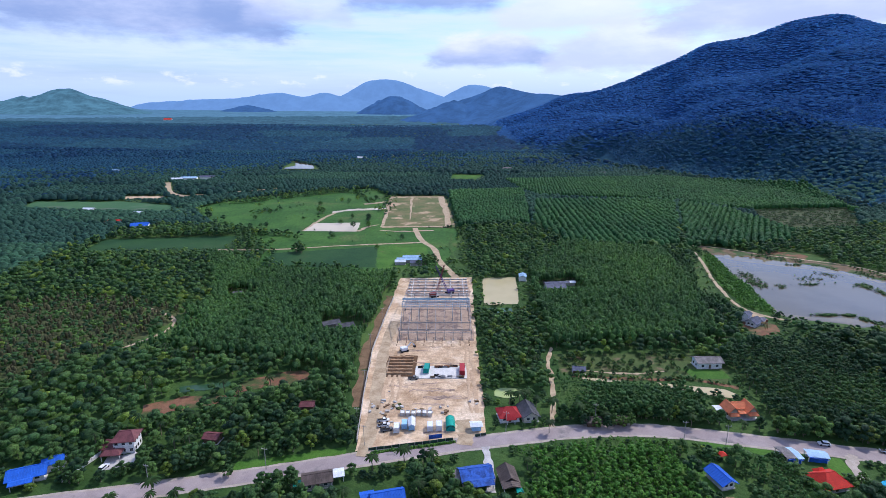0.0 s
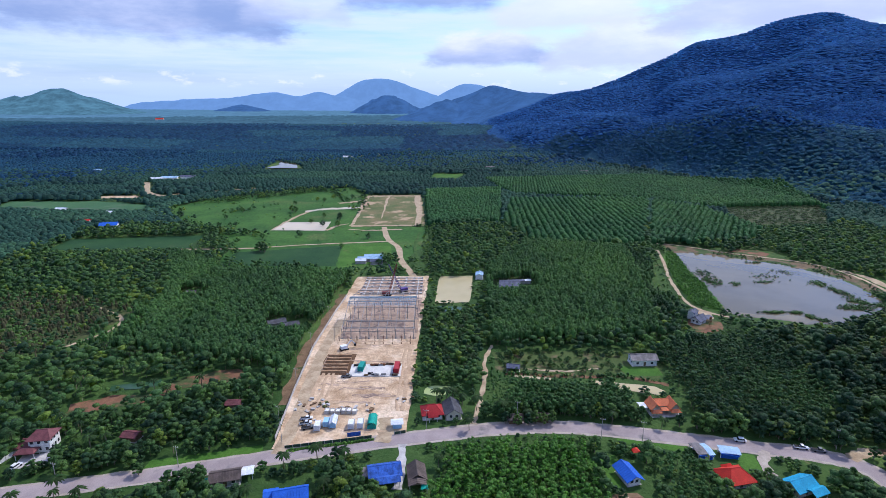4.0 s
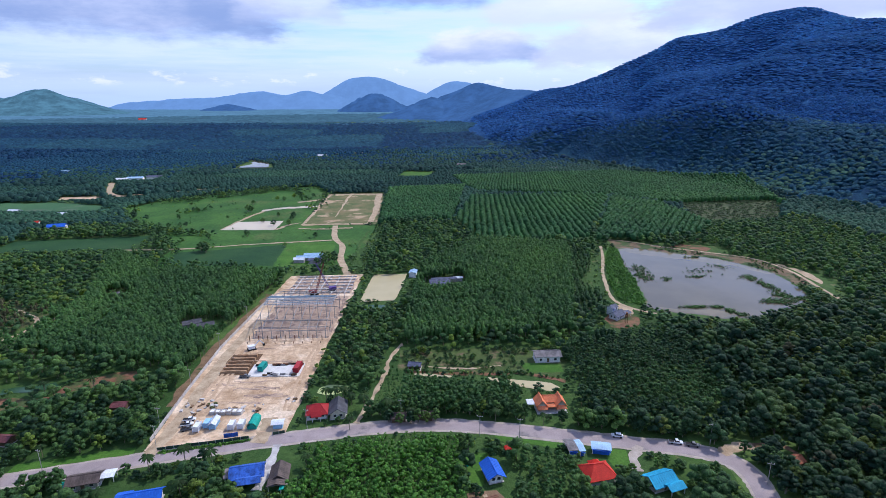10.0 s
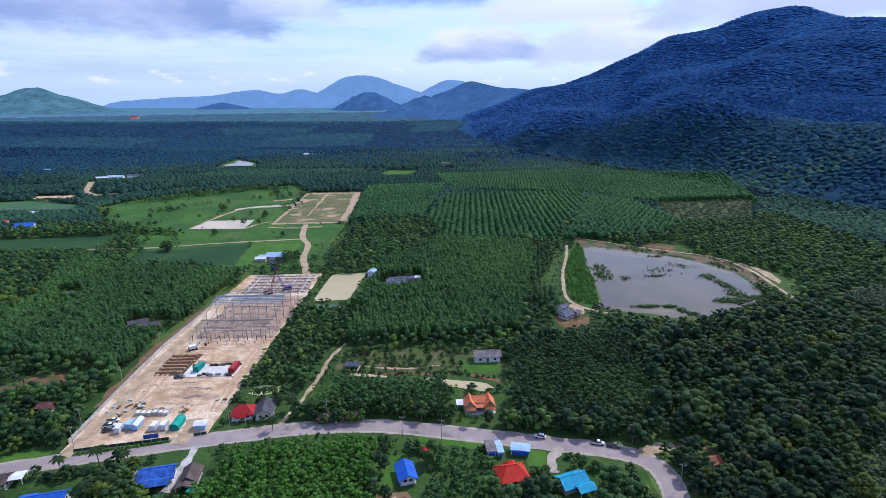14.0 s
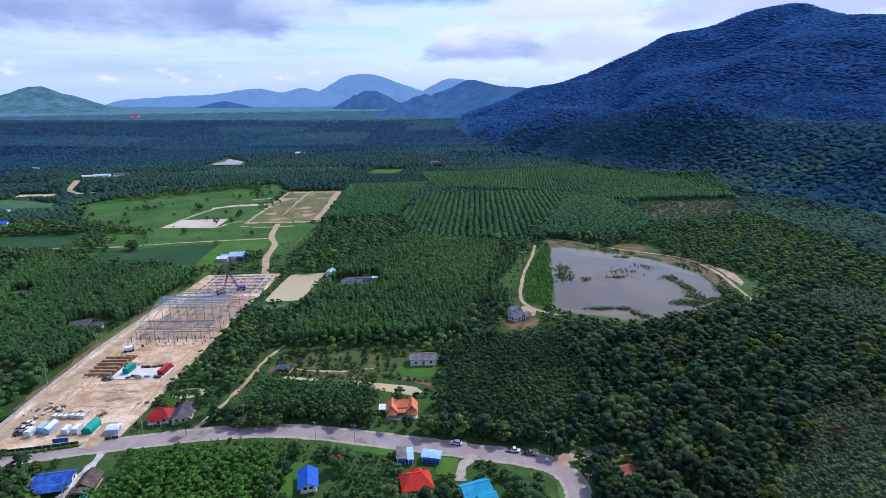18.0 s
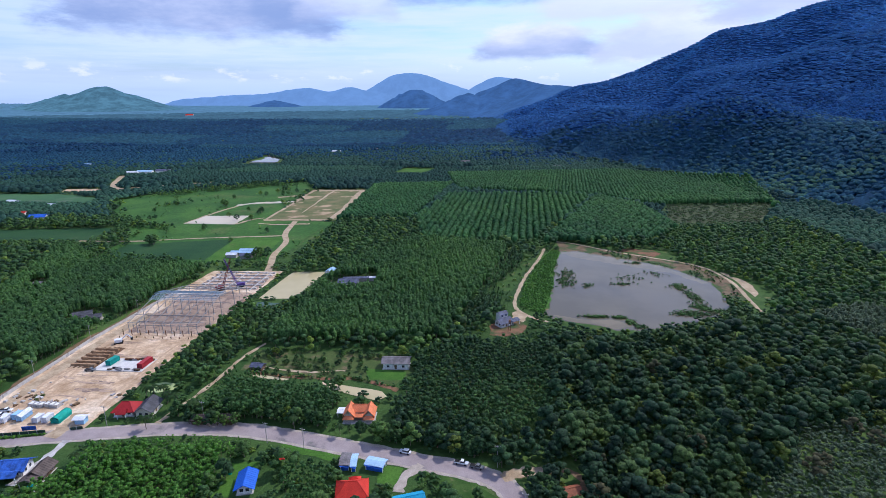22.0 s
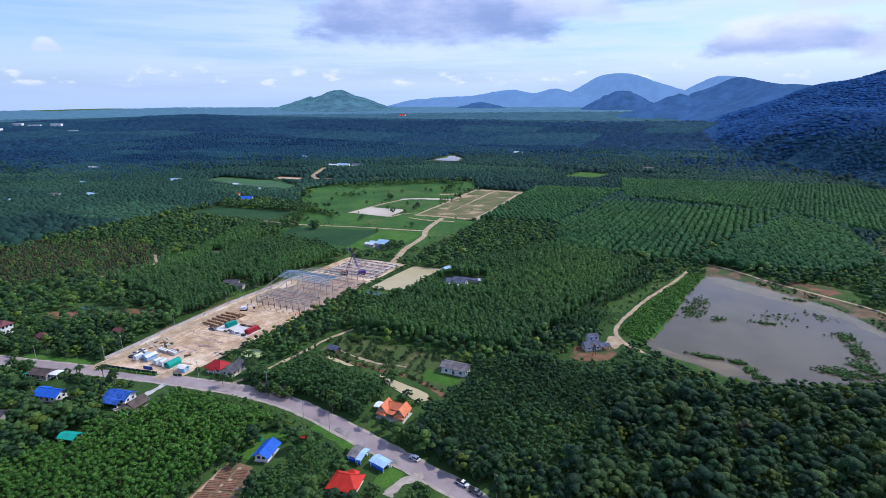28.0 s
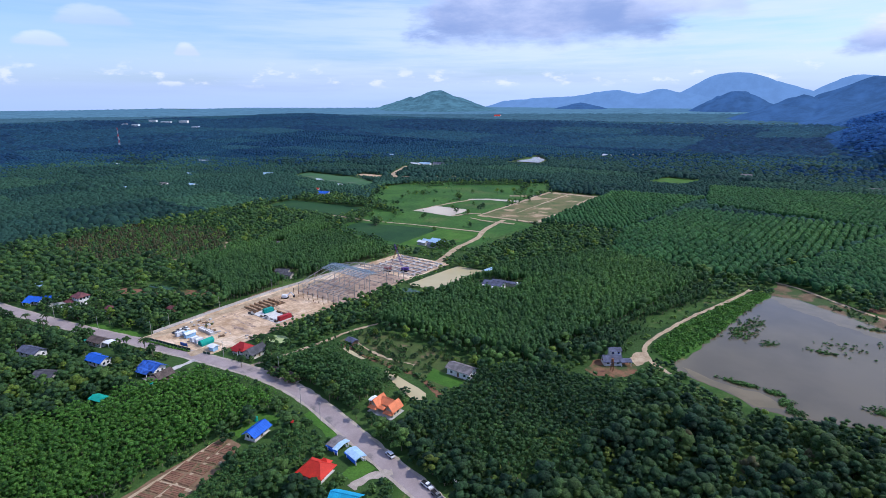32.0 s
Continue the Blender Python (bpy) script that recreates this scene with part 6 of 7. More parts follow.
house("house", -21, 126, 9, 7, 2.9, 1.4, 30, R["dark"], M["greywall"], "low house with a dark grey roof among trees", windows=False)
canopy = tagged(at("canopy", 22, 131.5, 15), "green shade canopy on thin posts among trees", "canopy")
annex(canopy, 0, 0, 7, 4.5, 2.8, 0.9, R["green"])

# the two-storey villa in the west
villa = tagged(at("villa", -121, 176, 8), "two-storey white house with maroon tiled roofs and a porch", "house")
walls(villa, 7.2, 6.8, 5.8, M["white"], 2.0, 0, gable=0)
walls(villa, 4.6, 5.8, 3.0, M["white"], -3.9, -0.4)
slope_roof(villa, R["maroon"], 7.2, 6.8, 5.8, 7.6, 0.8, 2.5, 0, cx=2.0)
slope_roof(villa, R["maroon"], 4.6, 5.8, 3.0, 4.3, 0.7, 1.8, 0, cx=-3.9, cy=-0.4)
annex(villa, -1.2, -5.6, 6.6, 3.8, 2.7, 0.9, R["maroon"], hip=1.5)
for zz in (1.0, 4.0):
    for yy in (-2.4, 0, 2.4):
        opening(villa, 5.6, yy * 0.85, zz * 0.93, 1.2, 1.3, "e", "window")
    for xx in (-0.5, 2.0, 4.5):
        opening(villa, xx, -3.4, zz * 0.93, 1.2, 1.3, "s", "window")
blue_pair = house("house", -144, 159.5, 10, 6, 3.0, 1.5, 24, R["blue"], M["white"], "low white house with two bright blue sheet roofs", over=1.0)
annex(blue_pair, 6.8, 3.6, 6.4, 5.6, 3.0, 1.4, R["blue"], wall=M["white"])
annex(blue_pair, -1, -5.0, 6.4, 2.8, 2.5, 0.5, R["blue"])
house("house", -177, 173, 8, 5, 2.8, 1.0, 5, R["sky"], M["white"], "small house with a pale blue roof in the west", windows=False)
for hx, hy, hr, lb in ((-58, 204, "maroon", "small hut with a dark red roof among trees"), (-89, 181, "maroon", "small rusty-roofed hut in a clearing"), (-140, 345, "grey", "small grey hut on a bare clearing"),
                       (66, 236, "slate", "small hut beside the orchard path"), (61, 192, "brown", "low dark roadside hut under trees"), (72, 193, "brown", "low dark roadside lean-to under trees")):
    house("hut", hx, hy, 5.5, 4, 2.4, 0.9, random.Random(hx).uniform(-10, 15), R[hr], M["wood"], lb, over=0.5, windows=False, category="hut")
for k, (hx, hy, a) in enumerate(((-66, 292, 30), (-57, 288, 25))):
    house("shed", hx, hy, 9, 5.5, 3, 1.0, a, R["dark"], M["greywall"], "dark low shed in a shaded clearing", windows=False, category="shed")

# the orange-roofed house: two gabled wings and a back wing round a court
thai = tagged(at("house", 124.0, 199.5, 3), "large house with steep orange tile gable roofs round a court", "house")
for cx in (-4.6, 4.6):
    walls(thai, 3.8, 6.4, 4.0, M["cream"], cx, -0.3)
    slope_roof(thai, R["orange"], 6.4, 3.8, 4.0, 6.2, 0.8, 0, 0, m=pose(cx, -0.3, 0, 0, 0, 90))
    for s in (-1, 1):
        bm = bmesh.new()
        bm.faces.new([bm.verts.new((cx + a, s * 3.2 - 0.3, b)) for a, b in ((-1.9, 4.0), (1.9, 4.0), (0, 6.05))])
        bmesh.ops.solidify(bm, geom=bm.faces[:], thickness=0.12)
        part("gable", bm, M["cream"], thai)
    slope_roof(thai, R["orange"], 3.8, 1.6, 2.8, 3.5, 0.6, 1.0, 0, cx=cx, cy=-4.2, name="eave_roof", trim=False)
    opening(thai, cx, -3.5, 1.0, 1.4, 1.3, "s", "window")
    opening(thai, cx + (1.9 if cx > 0 else -1.9), 0.3, 1.0, 1.4, 1.3, "e" if cx > 0 else "w", "window")
    opening(thai, cx + (1.9 if cx > 0 else -1.9), -2.0, 1.0, 1.2, 1.3, "e" if cx > 0 else "w", "window")
walls(thai, 5.4, 4.2, 3.9, M["cream"], 0, 1.6)
slope_roof(thai, R["orange"], 5.6, 4.4, 4.0, 5.8, 0.6, 0, 0, cx=0, cy=1.6)
slope_roof(thai, R["orange"], 4.0, 2.4, 2.8, 3.5, 0.3, 0.8, 0, cx=-0.4, cy=-2.6, name="porch_roof", trim=False)
opening(thai, 0, -0.5, 0.2, 1.5, 2.2, "s", "door", M["wood"])
bm = bmesh.new()
box(bm, -7.2, -5.6, 0, 7.2, 4.2, 0.2)
part("terrace", bm, M["concrete"], thai)
annex(thai, -8.8, 1.8, 3.4, 4.4, 2.5, 0.4, R["pale"])
thai.scale = (0.88, 0.88, 0.88)

# the house by the reservoir
res = house("house", 184, 295, 7.92, 5.28, 2.76, 1.67, 38, R["slate"], M["white"], "white house with blue-grey roofs beside the reservoir", over=0.8)
annex(res, 3.2, 5.6, 5.6, 4.2, 4.7, 1.1, R["slate"], wall=M["white"])
for k in (-1.4, 1.4):
    opening(res, 3.2 + k, 3.6, 3.2, 0.9, 1.0, "s", "window", R["blue"])
annex(res, 6.0, -2.0, 5, 4, 2.6, 0.7, R["slate"])
tank = at("water_tower", 187, 287.5)
tagged(tank, "rusty steel tank stand in the red earth yard", "tank stand")
for sx in (-0.6, 0.6):
    for sy in (-0.6, 0.6):
        bm = bmesh.new()
        bar(bm, (sx, sy, 0), (sx * 0.7, sy * 0.7, 5), 0.14)
        part("leg", bm, M["rust"], tank)
bm = bmesh.new()
rod(bm, (0, 0, 5), (0, 0, 6.3), 0.6, 12)
part("tank", bm, M["rust"], tank)

# sheds by the meadow and the pond, and far buildings
for k, (dx, dy, w, c) in enumerate(((0, 6, 15, "sky"), (-2, -1, 20, "sky"), (-9, -7, 8, "pale"), (4, -9, 9, "slate"))):
    house("farm_shed", -26 + dx, 428 + dy, w, 5, 3, 1.1, 3, R[c], M["greywall"], "low farm shed with a pale blue sheet roof", over=0.5, windows=False, category="shed")
farm = house("house", 79, 358, 13, 9, 3.2, 1.6, 6, R["slate"], M["white"], "low house with a dark slate roof beside the fish pond", over=0.8)
annex(farm, 4, 8.5, 18, 4, 2.6, 0.6, R["slate"], wall=M["greywall"])
annex(farm, 14.5, 8.8, 6, 4, 2.6, 0.6, R["pale"], wall=M["greywall"])
annex(farm, -1, -6.4, 10, 3, 2.5, 0.4, R["pale"])
house("pump_house", 59.5, 381, 8, 5, 3.4, 1.0, 84, R["sky"], M["white"], "small white pump house with a pale blue roof by the pond", windows=False, over=0.4, category="shed")
house("house", -322, 556, 16, 9, 4, 2.2, 15, R["blue"], M["white"], "white house with blue roofs among far trees", over=0.8)
house("house", -362, 575, 14, 8, 3.5, 2, 5, R["red"], M["white"], "far house with a red roof among trees", windows=False)
for dx, dy, w, c in ((0, 0, 26, "sky"), (26, 14, 24, "slate"), (-14, -16, 18, "pale")):
    house("far_shed", -445 + dx, 938 + dy, w, 9, 5, 2, 8, R[c], M["white"], "long far shed with a metal sheet roof", windows=False, category="shed")

for x, y, w in ((-572, 643, 16), (-899, 706, 20), (-599, 469, 14), (-553, 490, 12), (-604, 414, 14), (-357, 617, 10), (-430, 640, 12), (-690, 560, 14), (-760, 830, 18), (-1050, 900, 26), (-640, 1050, 20), (-860, 1250, 26), (-200, 1330, 22), (-60, 1450, 24), (130, 1090, 16), (-1240, 760, 24), (-980, 560, 16), (-1350, 1050, 30), (-520, 1500, 26), (300, 1010, 14)):
    g = random.Random(x)
    house("far_house", x, y, w, 9, 4.5, 2.2, g.uniform(-20, 30), R[g.choice(("pale", "pale", "grey", "sky", "maroon"))], M["white"], "small far house among distant trees", windows=False, category="house")
for x, y, w, h, z in ((-2302, 1199, 34, 14, 38), (-2560, 1400, 46, 20, 45), (-2480, 1425, 60, 10, 45), (-2386, 1465, 52, 16, 45), (-2013, 1316, 36, 10, 32), (-2455, 1217, 22, 10, 40)):
    ob = tagged(at("far_building", x, y, 35, z), "white far building group above the woods", "building")
    w, h = w * 0.8, h * 0.7
    walls(ob, w, 18, h, M["white"])
    bm = bmesh.new()
    box(bm, -w / 2 - 0.5, -9.5, h, w / 2 + 0.5, 9.5, h + 0.8)
    part("roof", bm, R["pale"], ob)
    for k in range(int(w / 5)):
        for zz in range(int(h / 4)):
            opening(ob, -w / 2 + 3 + 5 * k, -9, 1 + 4 * zz, 2.6, 2.0, "s", "window")
hall_red = house("far_hall", -1440, 2880, 38, 20, 8, 7, 10, R["red"], M["white"], "far hall with a large red roof on the plain", windows=False, category="building")
hall_red.location.z = float(plain_z(np.array([-1440.0]), np.array([2880.0]))[0])
mast = tagged(at("radio_mast", -1518, 793, 0, 9), "red and white lattice radio mast", "mast")
for k in range(6):
    z0, z1, r0, r1 = k * 9, k * 9 + 9, 2.6 - 0.36 * k, 2.6 - 0.36 * (k + 1)
    cs = [(math.cos(a), math.sin(a)) for a in (0.5, 2.6, 4.7)]
    for i in range(3):
        a, b_ = cs[i], cs[(i + 1) % 3]
        for nm, p, q, t in (("leg", (a[0] * r0, a[1] * r0, z0), (a[0] * r1, a[1] * r1, z1), 0.35), ("brace", (a[0] * r0, a[1] * r0, z0), (b_[0] * r1, b_[1] * r1, z1), 0.22), ("ring_bar", (a[0] * r1, a[1] * r1, z1), (b_[0] * r1, b_[1] * r1, z1), 0.22)):
            bm = bmesh.new()
            bar(bm, p, q, t)
            part(nm, bm, R["red"] if k % 2 else R["pale"], mast)

# roadside stalls
def stall(x, y, w, d, yaw, roof, label):
    ob = tagged(at("market_stall", x, y, yaw), label, "stall")
    annex(ob, 0, 0, w, d, 2.5, 0.5, roof, ribs=0.6)
    bm = bmesh.new()
    box(bm, -w / 2 + 0.4, -d / 2 + 0.2, 0, w / 2 - 0.4, -d / 2 + 0.35, 1.9)
    part("back_panel", bm, R["blue"], ob, "blue tarpaulin panel")
    bm = bmesh.new()
    box(bm, -w / 2 + 0.5, d / 2 - 0.9, 0, w / 2 - 0.5, d / 2 - 0.3, 0.9)
    part("counter", bm, M["white"], ob)
    bm = bmesh.new()
    bar(bm, (-w / 2, -d / 2 - 0.1, 2.3), (w / 2, -d / 2 - 0.1, 1.7), 1.2, 0.05)
    part("awning", bm, R["blue"], ob, "sagging blue awning")
    return ob


stall(125.6, 170.5, 3.2, 6.6, 6, R["grey"], "roadside stall with a grey roof and blue tarpaulins")
stall(128.8, 170.0, 1.8, 6.4, 6, R["sky"], "narrow pale blue roadside stall with blue sides")
stall(136.6, 169.6, 6.6, 4.2, -12, R["sky"], "roadside shop with a pale blue roof and blue awning")

# ---- the construction site ----
def wall_run(name, pts, h, t, material, label, bay=3.0):
    """A site wall of posts and panels."""
    ob = tagged(at(name, 0, 0), label, "wall")
    for a, b in zip(pts, pts[1:]):
        a, b = Vector((*a, 0)), Vector((*b, 0))
        n = max(1, round((b - a).length / bay))
        q = math.degrees(math.atan2(b.y - a.y, b.x - a.x))
        for k in range(n):
            p = a.lerp(b, k / n)
            m = pose(p.x, p.y, 0, 0, 0, q)
            L = (b - a).length / n
            bm = bmesh.new()
            box(bm, 0.12, -t / 2, 0.16, L - 0.12, t / 2, h - random.Random(k).uniform(0, 0.08), m)
            part("panel", bm, material, ob)
            bm = bmesh.new()
            box(bm, -0.1, -t / 2 - 0.05, 0, 0.1, t / 2 + 0.05, h + 0.1, m)
            part("post", bm, M["concrete"], ob)
    return ob


wall_run("site_wall", [(-33.2, 180), (-35.5, 215), (-37.3, 261), (-35, 313), (-33, 340)], 1.9, 0.14, M["concrete"], "pale concrete panel wall along the site")
M["screen"] = roof_mat("green_mesh", (0.035, 0.07, 0.05), vary=0.3)
wall_run("street_fence", [(-28, 174.6), (-5, 179.2), (4, 181.2)], 1.4, 0.08, M["screen"], "dark green mesh fence on the street side of the site", 3.0)
wall_run("street_fence", [(12.5, 183.2), (17, 184.4)], 1.4, 0.08, M["screen"], "dark green mesh fence beside the site gate", 2.4)
wall_run("garden_wall", [(-131, 157), (-127, 171), (-122, 184)], 1.8, 0.16, M["white"], "white garden wall of the two-storey house", 3.0)

frame_steel = tagged(at("steel_hall", 0, 0), "unfinished steel portal frames of a hall on the sand", "steel frame")
xs_f = np.linspace(-24, 15.5, 9)
for x in xs_f:
    for y, z in ((273, 5.6), (287, 8.8), (301, 11.8), (318, 8.8), (336, 5.6)):
        if y in (287, 318) and x not in (xs_f[0], xs_f[-1]):
            continue
        bm = bmesh.new()
        bar(bm, (x, y, 0.16), (x, y, z), 0.28, 0.24)
        box(bm, x - 0.4, y - 0.4, 0.16, x + 0.4, y + 0.4, 0.5)
        part("column", bm, M["steel"], frame_steel)
    for a, b in (((273, 5.6), (287, 9.2)), ((287, 9.2), (301, 12.0)), ((301, 12.0), (318, 9.4)), ((318, 9.4), (336, 5.6))):
        bm = bmesh.new()
        bar(bm, (x, a[0], a[1]), (x, b[0], b[1]), 0.22, 0.34)
        part("rafter", bm, M["steel"], frame_steel)
ys_p = [(273, 5.6), (280, 7.5)] + [(295 + k * 1.6, 11.3 + 0.45 * min(k, 4) - 0.33 * max(0, k - 4)) for k in range(9)] + [(318, 9.6), (327, 7.8), (336, 5.9)]
for y, z in ys_p:
    bm = bmesh.new()
    bar(bm, (-24.5, y, z + 0.3), (16, y, z + 0.3), 0.16, 0.24)
    part("purlin", bm, M["bluesteel"] if 292 < y < 312 else M["steel"], frame_steel)
for k in range(40):
    x0 = -24 + k * 1.02
    bm = bmesh.new()
    bar(bm, (x0, 293, 11.6), (x0, 301, 12.5), 0.12, 0.10)
    bar(bm, (x0, 301, 12.5), (x0, 309, 11.2), 0.12, 0.10)
    part("batten", bm, M["bluesteel"], frame_steel)
floor_beams = tagged(at("mezzanine_frame", 0, 0), "dark low steel floor beams between the columns", "steel frame")
for y in (276, 281, 290, 312, 324):
    bm = bmesh.new()
    bar(bm, (-24, y, 3.2), (15.5, y, 3.2), 0.22, 0.3)
    part("beam", bm, M["steel"], floor_beams)
    for x in (-24, -9, 1, 15.5):
        bm = bmesh.new()
        bar(bm, (x + 0.7, y, 0.16), (x + 0.7, y, 3.2), 0.18)
        part("post", bm, M["steel"], floor_beams)
wooden = tagged(at("column_row", 0, 0), "row of short raw columns before the hall", "columns")
for k in range(9):
    for y in (266, 269.5):
        bm = bmesh.new()
        bar(bm, (-25 + k * 4.9, y, 0.1), (-25 + k * 4.9, y, 3.4 if y > 267 else 1.2), 0.3)
        part("column", bm, M["rust"] if k % 2 else M["wood"], wooden)
for i, y in enumerate((346, 353, 360, 367, 374, 380)):
    beam = tagged(at("ground_beam", 0, 0), "grey concrete ground beam with footings", "footing", "ground beams of the hall")
    bm = bmesh.new()
    box(bm, -24, y - 0.3, 0.1, 17, y + 0.3, 0.7)
    part("beam", bm, M["concrete"], beam)
    for k in range(8):
        bm = bmesh.new()
        box(bm, -24.5 + 5.8 * k, y - 0.8, 0.1, -23 + 5.8 * k, y + 0.8, 1.1)
        part("footing", bm, M["concrete"], beam)
for k in range(5):
    beam = tagged(at("ground_beam", 0, 0), "grey concrete ground beam along the hall", "footing", "ground beams of the hall")
    bm = bmesh.new()
    box(bm, -22 + k * 9, 342, 0.1, -21.4 + k * 9, 382, 0.72)
    part("beam", bm, M["concrete"], beam)

# excavation with earth ridges
mat_ridge = mat("clay_ridge", (0.26, 0.15, 0.08), (0.40, 0.26, 0.15), 0.4, bump=0.6, bscale=2.0)
dig = tagged(at("excavation", 0, 0), "stepped brown excavation with earth ridges", "excavation")
g = random.Random(4)
for k in range(6):
    bm = bmesh.new()
    y = 234 + k * 3.4
    n = 8
    A = []
    for i in range(n + 1):
        x = -27 + 12 * i / n
        A.append([bm.verts.new((x + g.uniform(-.2, .2), y + o + g.uniform(-.15, .15), z)) for o, z in ((-0.9, 0.1), (-0.6, 1.25 + g.uniform(-.1, .15)), (0.4, 1.3), (1.2, 0.1))])
    for a, b in zip(A, A[1:]):
        for j in range(3):
            bm.faces.new((a[j], a[j + 1], b[j + 1], b[j]))
    bm.faces.new(A[0]), bm.faces.new(A[-1][::-1])
    bmesh.ops.recalc_face_normals(bm, faces=bm.faces)
    part("earth_ridge", bm, mat_ridge, dig)
# floor colour is darkened to stand in for shade between the ridges
sheet("excavation_floor", [(-29, 231), (-13, 231), (-13, 254), (-28, 254)], 0.2, mat("pit_shade_soil", (0.10, 0.055, 0.03), (0.15, 0.085, 0.045), 0.3, bump=0.6, bscale=2.0), "brown floor of the excavation, darkened for the pit's shade", "ground", jag=0.6)
slab = tagged(at("slab", -1, 236), "pale concrete casting slab", "slab")
bm = bmesh.new()
box(bm, -12.5, -6.5, 0.1, 12.5, 6, 0.45)
part("deck", bm, mat("fresh_concrete", (0.55, 0.53, 0.5), (0.66, 0.64, 0.6), 0.2, bump=0.2, bscale=3.0, third=(0.42, 0.4, 0.38), tscale=0.15), slab)


def container(x, y, yaw, L, m, label, gabled=False, w=2.44, h=2.6, z=0.16):
    """A site container: ribbed sides, corner posts, doors."""
    ob = tagged(at("container", x, y, yaw, z), label, "container")
    bm = bmesh.new()
    edge = [(-L / 2 + 0.1, 0.0)]
    for k in range(int((L - 0.4) / 0.5)):
        xx = -L / 2 + 0.25 + k * 0.5
        edge += [(xx, 0.0), (xx + 0.06, 0.06), (xx + 0.24, 0.06), (xx + 0.30, 0.0)]
    edge.append((L / 2 - 0.1, 0.0))
    plan = [(x, -w / 2 + o) for x, o in edge] + [(x, w / 2 - o) for x, o in edge[::-1]]
    lo, hi = [bm.verts.new((x, y, 0.15)) for x, y in plan], [bm.verts.new((x, y, h)) for x, y in plan]
    bm.faces.new(lo[::-1]), bm.faces.new(hi)
    for k in range(len(plan)):
        q = (k + 1) % len(plan)
        bm.faces.new((lo[k], lo[q], hi[q], hi[k]))
    part("body", bm, m, ob)
    for sx in (-1, 1):
        for sy in (-1, 1):
            bm = bmesh.new()
            box(bm, sx * L / 2 - 0.09, sy * w / 2 - 0.09, 0, sx * L / 2 + 0.09, sy * w / 2 + 0.09, h + 0.05)
            part("corner_post", bm, m, ob)
    bm = bmesh.new()
    box(bm, L / 2, -w / 2 + 0.15, 0.2, L / 2 + 0.06, w / 2 - 0.15, h - 0.1)
    part("door", bm, m, ob)
    if gabled:
        slope_roof(ob, R["pale"], L, w, h + 0.1, h + 0.8, 0.35, 0, 0.6)
    return ob


def plain(name, c):
    return roof_mat(name, c)


C_GREEN, C_RED, C_WHITE, C_BLUE = plain("green_container", (0.01, 0.26, 0.22)), plain("red_container", (0.36, 0.03, 0.04)), plain("white_container", (0.7, 0.72, 0.76)), plain("pale_blue_container", (0.30, 0.52, 0.75))
container(-8, 237, 85, 6.1, C_GREEN, "teal shipping container on the slab", z=0.46)
container(9.3, 236, 88, 8.0, C_RED, "dark red shipping container on the slab", z=0.46)
for x, y, L, m, gb, lb in ((-18.5, 187.5, 5.2, C_WHITE, False, "white flat-topped site cabin"), (-12.6, 190, 7, C_BLUE, True, "pale blue site cabin with a pitched roof"), (-5.2, 188.5, 5.0, C_WHITE, False, "white site cabin on the sand"), (-1.6, 189, 5.0, C_WHITE, False, "white site cabin beside the green store"),
                            (-15.5, 190, 5.0, C_BLUE, False, "pale blue site cabin")):
    container(x, y, 92, L * 0.78, m, lb, gb, w=2.2, h=2.4)
store = tagged(at("store", 3.0, 190.5, 92), "green tunnel-roofed store on the site", "store")
store.scale = (0.86, 0.8, 0.85)
bm = bmesh.new()
prev = None
for k in range(13):
    a = math.pi * k / 12
    cur = [bm.verts.new((s * 4.3, 2.3 * math.cos(a), 1.6 + 1.9 * math.sin(a))) for s in (-1, 1)]
    if prev:
        bm.faces.new((prev[0], prev[1], cur[1], cur[0]))
    prev = cur
for k in range(6):
    for j in range(12):
        a, b = math.pi * j / 12, math.pi * (j + 1) / 12
        x = -4.2 + 8.4 * k / 5
        bar(bm, (x, 2.32 * math.cos(a), 1.6 + 1.92 * math.sin(a)), (x, 2.32 * math.cos(b), 1.6 + 1.92 * math.sin(b)), 0.08)
part("roof", bm, R["green"], store)
walls(store, 8.2, 4.4, 1.6, C_GREEN, gable=1.8)
guard = tagged(at("guard_hut", 13.2, 188.5, 6), "small guard hut with a pale roof by the gate", "hut")
walls(guard, 3.6, 2.8, 2.5, C_BLUE)
annex(guard, 0, 0, 4.4, 3.6, 2.55, 0.6, R["pale"], posts=False)
office = tagged(at("site_board", -3.0, 181.5, 12), "blue site board on the fence", "board")
bm = bmesh.new()
box(bm, -2.6, -0.06, 0.6, 2.6, 0.06, 2.4)
part("panel", bm, R["navy"], office)
for s in (-2.3, 2.3):
    bm = bmesh.new()
    box(bm, s - 0.06, 0.07, 0, s + 0.06, 0.19, 2.4)
    part("post", bm, M["steel"], office)
g = random.Random(9)
for k in range(6):
    ob = tagged(at("precast_tank", -17 + k * 2.3, 199 + g.uniform(-.3, .3), g.uniform(-4, 4), 0.16), "grey precast concrete tank on the sand", "tank", "row of precast tanks")
    bm = bmesh.new()
    for a in ((-0.95, -1.3, 0, 0.95, -1.15, 1.5), (-0.95, 1.15, 0, 0.95, 1.3, 1.5), (-0.95, -1.15, 0, -0.8, 1.15, 1.5), (0.8, -1.15, 0, 0.95, 1.15, 1.5), (-0.8, -1.15, 0, 0.8, 1.15, 0.15)):
        box(bm, *a)
    part("shell", bm, M["concrete"], ob)
    bm = bmesh.new()
    box(bm, -0.7, -1.0, 1.2, 0.7, 1.0, 1.32)
    part("lid", bm, M["white"], ob)
